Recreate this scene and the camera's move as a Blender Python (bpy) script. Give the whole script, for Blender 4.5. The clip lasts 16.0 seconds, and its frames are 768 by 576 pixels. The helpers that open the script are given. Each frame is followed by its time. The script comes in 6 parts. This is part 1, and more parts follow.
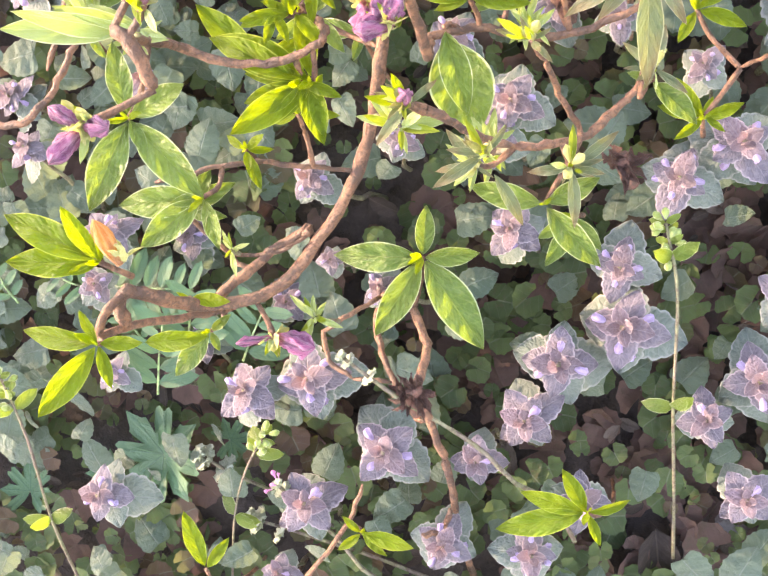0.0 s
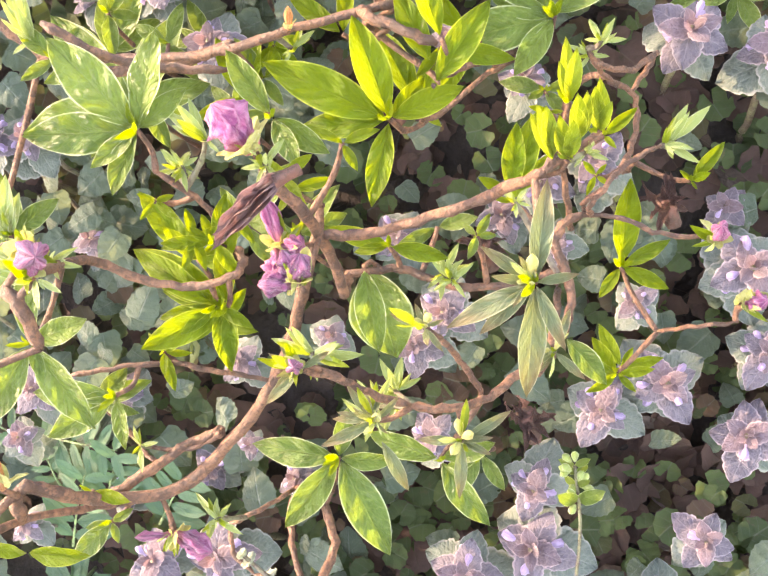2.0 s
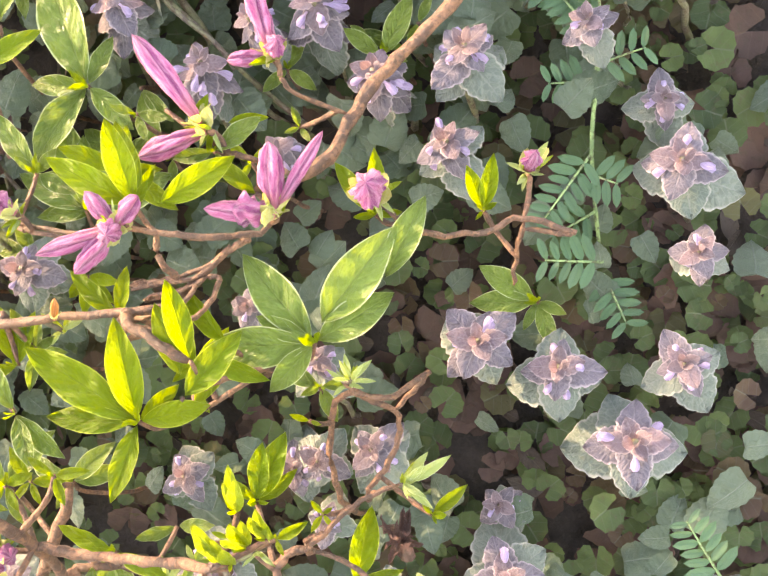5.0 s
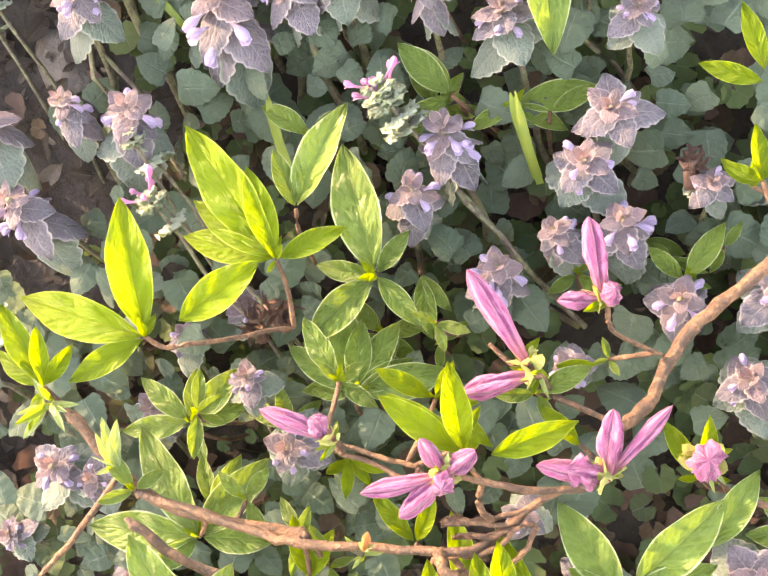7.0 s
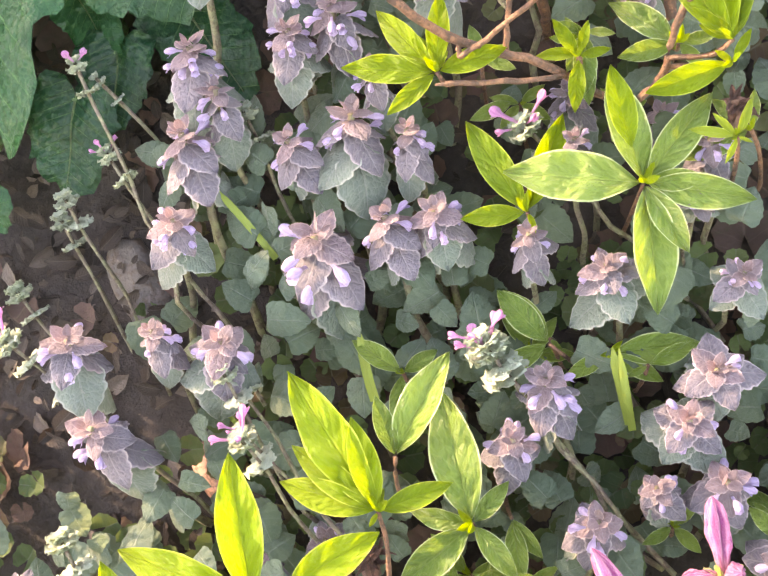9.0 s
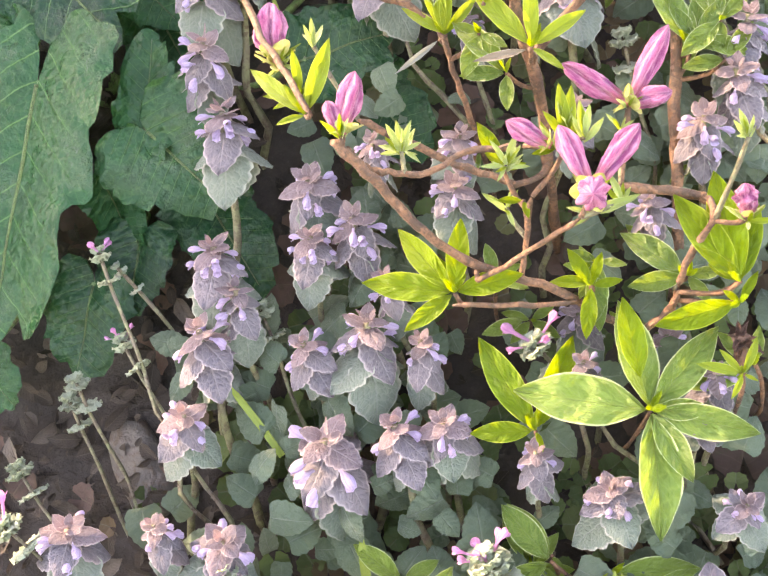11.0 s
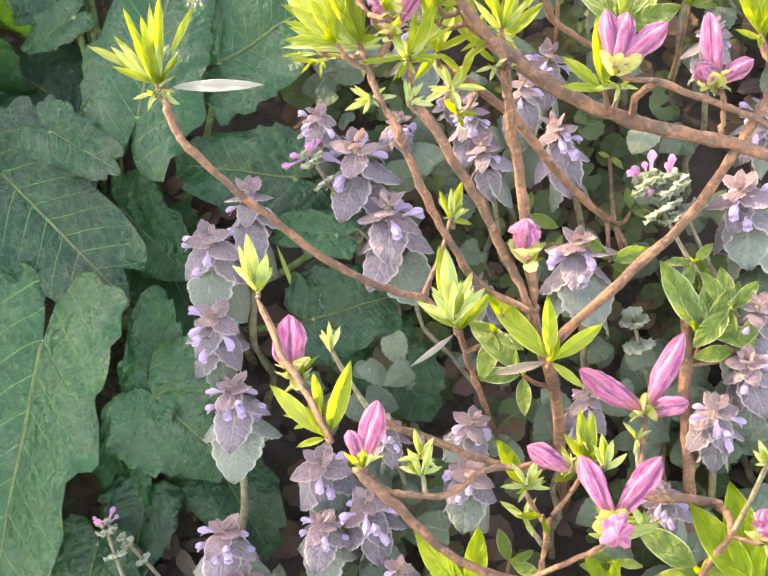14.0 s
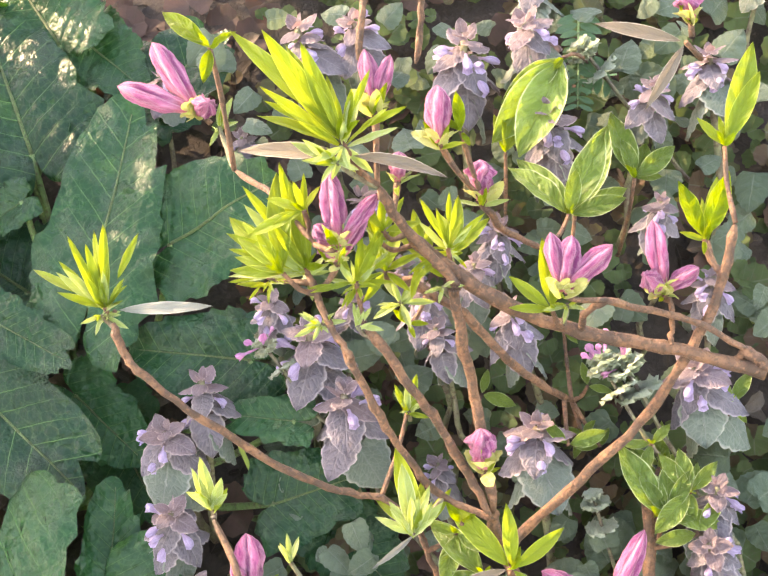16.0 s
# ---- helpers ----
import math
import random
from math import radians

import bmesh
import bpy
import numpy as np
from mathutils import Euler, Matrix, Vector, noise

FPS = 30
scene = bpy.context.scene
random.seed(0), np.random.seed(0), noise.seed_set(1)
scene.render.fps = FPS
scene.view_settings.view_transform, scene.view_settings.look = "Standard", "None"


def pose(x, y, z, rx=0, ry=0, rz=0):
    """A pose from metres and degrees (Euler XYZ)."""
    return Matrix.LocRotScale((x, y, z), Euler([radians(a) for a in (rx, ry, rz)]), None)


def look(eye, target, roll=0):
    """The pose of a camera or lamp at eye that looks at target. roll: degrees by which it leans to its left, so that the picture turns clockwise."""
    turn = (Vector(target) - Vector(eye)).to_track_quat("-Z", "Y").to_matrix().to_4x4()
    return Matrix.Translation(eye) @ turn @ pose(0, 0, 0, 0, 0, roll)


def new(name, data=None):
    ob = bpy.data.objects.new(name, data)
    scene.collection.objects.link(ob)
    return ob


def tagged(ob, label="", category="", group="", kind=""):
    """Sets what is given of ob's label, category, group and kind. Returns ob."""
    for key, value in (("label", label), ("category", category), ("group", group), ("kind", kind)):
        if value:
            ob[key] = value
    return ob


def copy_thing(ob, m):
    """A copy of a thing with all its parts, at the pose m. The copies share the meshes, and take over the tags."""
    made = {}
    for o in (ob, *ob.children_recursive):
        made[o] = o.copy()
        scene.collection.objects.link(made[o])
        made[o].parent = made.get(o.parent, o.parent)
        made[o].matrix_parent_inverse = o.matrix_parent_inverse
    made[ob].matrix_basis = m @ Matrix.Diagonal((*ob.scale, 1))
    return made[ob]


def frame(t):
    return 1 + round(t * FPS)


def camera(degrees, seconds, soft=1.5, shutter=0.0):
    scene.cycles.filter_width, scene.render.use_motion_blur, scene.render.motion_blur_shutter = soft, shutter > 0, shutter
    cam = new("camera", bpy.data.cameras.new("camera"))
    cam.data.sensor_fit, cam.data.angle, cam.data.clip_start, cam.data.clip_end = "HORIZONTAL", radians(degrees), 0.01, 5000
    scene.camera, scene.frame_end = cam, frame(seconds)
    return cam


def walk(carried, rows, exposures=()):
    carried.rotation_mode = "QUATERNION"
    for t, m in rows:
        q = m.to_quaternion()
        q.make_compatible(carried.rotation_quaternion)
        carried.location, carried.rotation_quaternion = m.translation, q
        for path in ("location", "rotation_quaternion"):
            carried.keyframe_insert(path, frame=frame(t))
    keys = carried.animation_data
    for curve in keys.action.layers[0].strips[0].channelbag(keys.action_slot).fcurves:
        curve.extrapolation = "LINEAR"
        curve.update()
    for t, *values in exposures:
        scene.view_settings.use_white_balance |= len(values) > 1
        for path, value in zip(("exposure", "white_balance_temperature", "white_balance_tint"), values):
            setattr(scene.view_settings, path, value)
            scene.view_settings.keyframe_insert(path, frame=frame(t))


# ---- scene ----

PATH = [
    (0, (-0.1917, -0.4558, 0.1581), (-0.1908, -0.2315, -0.1731), -42.10),
    (0.5, (-0.1775, -0.4501, 0.1623), (-0.1734, -0.2232, -0.1672), -40.83),
    (1, (-0.1581, -0.4432, 0.1676), (-0.1502, -0.2134, -0.1597), -39.46),
    (1.5, (-0.1412, -0.4388, 0.1723), (-0.1331, -0.2054, -0.1525), -38.35),
    (2, (-0.1255, -0.4354, 0.1754), (-0.1201, -0.1997, -0.1478), -34.96),
    (2.5, (-0.0999, -0.4311, 0.1775), (-0.0967, -0.1960, -0.1460), -33.00),
    (3, (-0.0711, -0.4261, 0.1760), (-0.0656, -0.1931, -0.1492), -31.91),
    (3.5, (-0.0425, -0.4206, 0.1834), (-0.0302, -0.1854, -0.1399), -30.33),
    (3.7, (-0.0335, -0.4183, 0.1847), (-0.0172, -0.1812, -0.1370), -29.40),
    (5.8, (0.0006, -0.3836, 0.2246), (-0.0027, -0.1455, -0.0968), -25.19),
    (6, (-0.0072, -0.3733, 0.2295), (-0.0119, -0.1331, -0.0903), -24.94),
    (6.5, (-0.0297, -0.3369, 0.2490), (-0.0372, -0.0978, -0.0716), -24.78),
    (7, (-0.0499, -0.3091, 0.2700), (-0.0598, -0.0718, -0.0519), -24.58),
    (7.5, (-0.0635, -0.2854, 0.2913), (-0.0687, -0.0393, -0.0239), -22.88),
    (8, (-0.0720, -0.2731, 0.3017), (-0.0720, -0.0214, -0.0092), -21.70),
    (8.5, (-0.0753, -0.2647, 0.3081), (-0.0682, -0.0122, -0.0021), -20.18),
    (9, (-0.0824, -0.2512, 0.3129), (-0.0606, 0.0076, 0.0086), -17.37),
    (9.5, (-0.0911, -0.2478, 0.3236), (-0.0582, 0.0224, 0.0305), -14.89),
    (9.7, (-0.0964, -0.2497, 0.3231), (-0.0575, 0.0257, 0.0356), -13.52),
    (11.8, (-0.0813, -0.2138, 0.3614), (-0.0345, 0.0762, 0.0899), -10.70),
    (12, (-0.0818, -0.2086, 0.3672), (-0.0344, 0.0807, 0.0951), -10.59),
    (12.5, (-0.0755, -0.1969, 0.3808), (-0.0264, 0.0947, 0.1114), -10.32),
    (13, (-0.0709, -0.1859, 0.3934), (-0.0191, 0.1066, 0.1255), -9.98),
    (13.5, (-0.0713, -0.1754, 0.4053), (-0.0145, 0.1184, 0.1398), -9.48),
    (14, (-0.0769, -0.1667, 0.4132), (-0.0135, 0.1281, 0.1505), -8.82),
    (14.5, (-0.0740, -0.1569, 0.4254), (-0.0054, 0.1397, 0.1659), -8.45),
    (15, (-0.0654, -0.1521, 0.4350), (0.0067, 0.1466, 0.1789), -8.82),
    (15.5, (-0.0588, -0.1436, 0.4475), (0.0169, 0.1564, 0.1941), -9.05),
    (16, (-0.0538, -0.1323, 0.4556), (0.0259, 0.1688, 0.2047), -9.34),
]
cam = camera(39, 16.0)
walk(cam, [(t, look(eye, target, roll)) for t, eye, target, roll in PATH],
     [(0.0, 4.15, 9300, 30), (3.5, 4.18, 10600, 29), (6.5, 4.20, 11800, 24), (9.5, 4.24, 10800, 26), (12.5, 4.23, 10700, 25), (14.5, 4.13, 10600, 24), (16.0, 4.00, 11000, 22)])

# ---- light ----
SUN_AZ, SUN_EL = radians(-42), radians(27)      # azimuth from the way ahead, to the right
to_sun = Vector((math.sin(SUN_AZ) * math.cos(SUN_EL), math.cos(SUN_AZ) * math.cos(SUN_EL), math.sin(SUN_EL)))
world = bpy.data.worlds.new("world")
scene.world = world
world.use_nodes = True
sky = world.node_tree.nodes.new("ShaderNodeTexSky")
sky.sky_type, sky.sun_disc, sky.sun_elevation, sky.sun_rotation = "NISHITA", False, SUN_EL, SUN_AZ
background = world.node_tree.nodes["Background"]
background.inputs["Strength"].default_value = 0.15
world.node_tree.links.new(sky.outputs["Color"], background.inputs["Color"])
lamp = bpy.data.lights.new("sun", "SUN")
lamp.energy, lamp.angle, lamp.color = 1.15, radians(0.7), (1.0, 0.91, 0.77)
sun = new("sun", lamp)
sun.matrix_world = look(to_sun * 20, (0, 0, 0))

# ---- the bank: plane of the flower heads, normal and growing direction ----
NORMAL = Vector((-0.201, -0.563, 0.802)).normalized()
GROW = Vector((0.165, 0.461, 0.872)).normalized()
TO_UP = Vector((0.336, 0.942, 0)).normalized()      # uphill, level
ACROSS = Vector((TO_UP.y, -TO_UP.x, 0))
SLOPE = math.tan(radians(36.7))
SOIL = -0.075


def bank(x, y, h=0.0):
    """A point h metres off the plane of the heads, over the place x, y."""
    s = x * TO_UP.x + y * TO_UP.y
    return Vector((x, y, 1.4 * SLOPE * math.tanh(s / 1.4) + h / NORMAL.z))


def V(*mm):
    return Vector(mm) / 1000


# ---- materials ----
class Nodes:
    def __init__(self, name):
        self.m = bpy.data.materials.new(name)
        self.m.use_nodes = True
        self.t = self.m.node_tree
        self.t.nodes.clear()
        self.out = self.t.nodes.new("ShaderNodeOutputMaterial")

    def n(self, kind, **links):
        node = self.t.nodes.new(kind)
        for k, v in links.items():
            self.put(node, k.replace("_", " "), v)
        return node

    def put(self, node, key, v):
        sock = node.inputs[int(key)] if key.isdigit() else node.inputs[key]
        if isinstance(v, bpy.types.NodeSocket):
            self.t.links.new(v, sock)
        else:
            sock.default_value = v

    def math(self, op, a, b=0.0, c=0.0):
        node = self.t.nodes.new("ShaderNodeMath")
        node.operation = op
        for i, v in enumerate((a, b, c)):
            self.put(node, str(i), v)
        return node.outputs[0]

    def mix(self, f, a, b, blend="MIX"):
        node = self.t.nodes.new("ShaderNodeMix")
        node.data_type, node.blend_type = "RGBA", blend
        for i, v in ((0, f), (6, a), (7, b)):
            if isinstance(v, tuple) and len(v) == 3:
                v = (*v, 1)
            self.put(node, str(i), v)
        return node.outputs[2]

    def noise(self, co, scale, detail=3.0, rough=0.6):
        node = self.n("ShaderNodeTexNoise", Vector=co, Scale=scale, Detail=detail, Roughness=rough)
        return node.outputs["Fac"]

    def ramp(self, f, lo, hi):
        node = self.t.nodes.new("ShaderNodeMapRange")
        for k, v in (("Value", f), ("From Min", lo), ("From Max", hi)):
            self.put(node, k, v)
        return node.outputs[0]

    def finish(self, shader):
        self.t.links.new(shader, self.out.inputs["Surface"])
        return self.m


def leaf_material(name, upper, lower, glow, through_light, rough, rim=None, relief=0.0018, quilting=16.0, veins=9.0, vein_colour=None, blotch=None,
                  sheen=0.0, bump=0.5, spec=0.5, tip=None, island=False, vein_share=0.5, net=0.0, net_colour=0.0, net_bump=0.6, rim_from=0.472, odd=None):
    """A leaf: colour varied from leaf to leaf and over the blade, side veins, light that shines through."""
    k = Nodes(name)
    co = k.n("ShaderNodeTexCoord")
    uv = k.n("ShaderNodeSeparateXYZ", Vector=co.outputs["UV"])
    u, v = uv.outputs[0], uv.outputs[1]
    rnd = k.n("ShaderNodeNewGeometry").outputs["Random Per Island"] if island else k.n("ShaderNodeObjectInfo").outputs["Random"]
    across = k.math("ABSOLUTE", k.math("SUBTRACT", u, 0.5))
    shifted = k.n("ShaderNodeVectorMath", **{"0": co.outputs["UV"], "1": k.n("ShaderNodeCombineXYZ", X=rnd, Y=k.math("MULTIPLY", rnd, 7.0), Z=rnd).outputs[0]})
    cloud = k.noise(shifted.outputs[0], 3.0)
    grain = k.noise(shifted.outputs[0], 45.0, 4.0, 0.7)
    base = k.mix(k.ramp(k.math("ADD", k.math("MULTIPLY", rnd, 0.7), k.math("MULTIPLY", cloud, 0.6)), 0.25, 1.0), upper, lower)
    if odd:
        base = k.mix(k.math("MULTIPLY", k.ramp(k.math("FRACT", k.math("MULTIPLY", rnd, 17.3)), 0.72, 0.86), 0.85), base, odd)
    if tip:
        base = k.mix(k.math("MULTIPLY", k.ramp(k.math("ADD", v, k.math("MULTIPLY", cloud, 0.5)), 0.75, 1.35), 0.9), base, tip)
    if blotch:
        base = k.mix(k.math("MULTIPLY", k.ramp(k.noise(shifted.outputs[0], 6.0, 5.0), 0.55, 0.75), 0.7), base, blotch)
    base = k.mix(k.math("MULTIPLY", k.math("SUBTRACT", grain, 0.5), 0.5), base, (0.02, 0.03, 0.01))
    # side veins run up and outwards, the midrib along the middle
    rays = k.math("ADD", k.math("MULTIPLY", v, veins), k.math("MULTIPLY", across, -veins * 0.55))
    wob = k.math("ADD", rays, k.math("MULTIPLY", cloud, 0.5))
    saw = k.math("ABSOLUTE", k.math("SUBTRACT", k.math("FRACT", wob), 0.5))
    vein = k.ramp(saw, 0.07, 0.0)
    rib = k.ramp(across, 0.03, 0.008)
    lines = k.math("MAXIMUM", k.math("MULTIPLY", vein, vein_share), rib)
    if vein_colour:
        base = k.mix(k.math("MULTIPLY", lines, 0.55), base, vein_colour)
    if rim:
        edge = k.ramp(k.math("ADD", across, k.math("MULTIPLY", grain, 0.03)), rim_from, 0.497)
        base = k.mix(k.math("MULTIPLY", edge, 0.8), base, rim)
    cells = 0.0
    if net:
        # a net of fine veins with the blade swelling between them
        place = k.n("ShaderNodeSeparateXYZ", Vector=co.outputs["Object"])
        side = k.math("ABSOLUTE", place.outputs[0])
        warp = k.n("ShaderNodeVectorMath", **{"0": k.n("ShaderNodeCombineXYZ", X=k.math("MULTIPLY", side, net), Y=k.math("MULTIPLY", k.math("SUBTRACT", place.outputs[1], k.math("MULTIPLY", side, 0.6)), net), Z=k.math("MULTIPLY", rnd, 9.0)).outputs[0],
                                              "1": k.n("ShaderNodeCombineXYZ", X=cloud, Y=cloud, Z=0.0).outputs[0]})
        cell = k.t.nodes.new("ShaderNodeTexVoronoi")
        cell.feature = "DISTANCE_TO_EDGE"
        k.put(cell, "Vector", warp.outputs[0])
        k.put(cell, "Scale", 1.0)
        cells = k.ramp(cell.outputs["Distance"], 0.0, 0.3)
        base = k.mix(k.math("MULTIPLY", k.ramp(cell.outputs["Distance"], 0.09, 0.02), net_colour), base, vein_colour or lower)
    quilt = k.noise(shifted.outputs[0], quilting, 2.0, 0.5)
    height = k.math("ADD", k.math("MULTIPLY", k.math("ADD", k.math("MULTIPLY", saw, 1.2), k.math("MULTIPLY", quilt, 2.0)), 0.5), k.math("ADD", k.math("MULTIPLY", grain, 0.6), k.math("ADD", k.math("MULTIPLY", rib, -0.5), k.math("MULTIPLY", cells, net_bump if net else 0.0))))
    bumped = k.n("ShaderNodeBump", Strength=bump, Distance=relief, Height=height).outputs[0]
    p = k.n("ShaderNodeBsdfPrincipled", Base_Color=base, Normal=bumped)
    k.put(p, "Roughness", k.math("ADD", rough, k.math("MULTIPLY", grain, 0.25)))
    k.put(p, "Specular IOR Level", spec)
    k.put(p, "Sheen Weight", sheen)
    k.put(p, "Sheen Roughness", 0.5)
    shine = k.n("ShaderNodeBsdfTranslucent", Color=k.mix(k.math("MULTIPLY", lines, 0.5), k.mix(0.35, (*glow, 1), base), lower), Normal=k.n("ShaderNodeBump", Strength=bump * 0.4, Distance=relief, Height=height).outputs[0])
    both = k.n("ShaderNodeMixShader", **{"0": through_light, "1": p.outputs[0], "2": shine.outputs[0]})
    return k.finish(both.outputs[0])


YOUNG = leaf_material("young_leaf", (0.175, 0.275, 0.012), (0.095, 0.185, 0.014), (0.50, 0.66, 0.008), 0.40, 0.26, rim=(0.46, 0.54, 0.09), vein_colour=(0.30, 0.40, 0.035), bump=1.0, spec=0.26, vein_share=0.7, net=9.0, net_colour=0.12, net_bump=0.3)
SLIM = leaf_material("slim_leaf", (0.205, 0.280, 0.026), (0.120, 0.195, 0.024), (0.52, 0.64, 0.02), 0.36, 0.28, rim=(0.50, 0.57, 0.11), vein_colour=(0.34, 0.42, 0.05), bump=0.7, spec=0.28)
GREEN = leaf_material("grown_leaf", (0.140, 0.230, 0.046), (0.072, 0.145, 0.034), (0.46, 0.66, 0.025), 0.28, 0.20, rim=(0.54, 0.60, 0.34), vein_colour=(0.27, 0.37, 0.09), bump=1.0, spec=0.44, vein_share=0.8, net=9.0, net_colour=0.2, net_bump=0.35)
BRONZE = leaf_material("bronzed_leaf", (0.150, 0.200, 0.100), (0.095, 0.145, 0.075), (0.36, 0.43, 0.09), 0.22, 0.28, rim=(0.50, 0.48, 0.30), vein_colour=(0.34, 0.37, 0.19), tip=(0.26, 0.14, 0.07), bump=0.9)
PALE = leaf_material("downy_leaf", (0.235, 0.315, 0.085), (0.155, 0.235, 0.06), (0.50, 0.60, 0.08), 0.36, 0.42, rim=(0.56, 0.58, 0.36), vein_colour=(0.38, 0.44, 0.2), sheen=0.3)
DRY = leaf_material("dry_leaf", (0.14, 0.11, 0.08), (0.085, 0.065, 0.05), (0.30, 0.22, 0.12), 0.15, 0.3, rim=(0.5, 0.44, 0.36), spec=0.5)
HUSK = leaf_material("pale_husk", (0.20, 0.205, 0.18), (0.13, 0.14, 0.13), (0.3, 0.3, 0.25), 0.2, 0.25, rim=(0.46, 0.46, 0.43), spec=0.5)
WITHERED = leaf_material("withered_petal", (0.15, 0.085, 0.078), (0.07, 0.042, 0.04), (0.30, 0.13, 0.12), 0.2, 0.5, blotch=(0.05, 0.03, 0.03), rim=(0.30, 0.19, 0.17), net=7.0, net_colour=0.3)
SCALE = leaf_material("bud_scale", (0.38, 0.38, 0.12), (0.30, 0.32, 0.09), (0.62, 0.60, 0.14), 0.36, 0.5, rim=(0.58, 0.54, 0.32), blotch=(0.33, 0.20, 0.08), vein_colour=(0.42, 0.42, 0.18), sheen=0.2)
NETTLE_TOP = leaf_material("nettle_top_leaf", (0.126, 0.114, 0.140), (0.090, 0.087, 0.110), (0.33, 0.21, 0.20), 0.24, 0.5, rim=(0.35, 0.30, 0.31), relief=0.0008, veins=5.0, vein_colour=(0.29, 0.245, 0.255), sheen=0.08, bump=0.8, spec=0.24, net=7.0, net_colour=0.2, rim_from=0.44)
NETTLE_CROWN = leaf_material("nettle_crown_leaf", (0.170, 0.128, 0.150), (0.124, 0.101, 0.121), (0.38, 0.20, 0.19), 0.28, 0.5, rim=(0.42, 0.33, 0.33), relief=0.0008, veins=5.0, vein_colour=(0.34, 0.26, 0.26), sheen=0.08, bump=0.8, spec=0.2, net=7.0, net_colour=0.24, rim_from=0.43)
NETTLE_LOW = leaf_material("nettle_leaf", (0.118, 0.145, 0.128), (0.079, 0.112, 0.096), (0.24, 0.285, 0.158), 0.25, 0.5, rim=(0.27, 0.277, 0.247), relief=0.0010, veins=5.0, vein_colour=(0.195, 0.217, 0.188), sheen=0.08, bump=0.55, spec=0.15, net=9.0, net_colour=0.35, rim_from=0.45)
CARPET = leaf_material("carpet_leaf", (0.066, 0.104, 0.042), (0.027, 0.050, 0.025), (0.20, 0.28, 0.08), 0.32, 0.6, relief=0.0008, veins=4.0, vein_colour=(0.15, 0.18, 0.12), blotch=(0.09, 0.06, 0.045), island=True, spec=0.16, odd=(0.075, 0.036, 0.032))
VETCH = leaf_material("vetch_leaflet", (0.050, 0.135, 0.068), (0.036, 0.100, 0.054), (0.22, 0.45, 0.12), 0.3, 0.45, veins=5.0)
HENBIT = leaf_material("henbit_leaf", (0.30, 0.35, 0.28), (0.22, 0.275, 0.215), (0.42, 0.50, 0.22), 0.28, 0.5, veins=5.0, vein_colour=(0.40, 0.44, 0.34), sheen=0.1, bump=0.5, net=6.0, net_colour=0.3)
GRASS = leaf_material("grass_blade", (0.22, 0.29, 0.06), (0.15, 0.215, 0.045), (0.45, 0.52, 0.06), 0.3, 0.45, veins=0.0)
LITTER = leaf_material("dead_leaf", (0.056, 0.042, 0.036), (0.022, 0.018, 0.016), (0.10, 0.06, 0.035), 0.1, 0.65, vein_colour=(0.11, 0.085, 0.07), blotch=(0.035, 0.027, 0.025), island=True, spec=0.2, odd=(0.125, 0.100, 0.086))


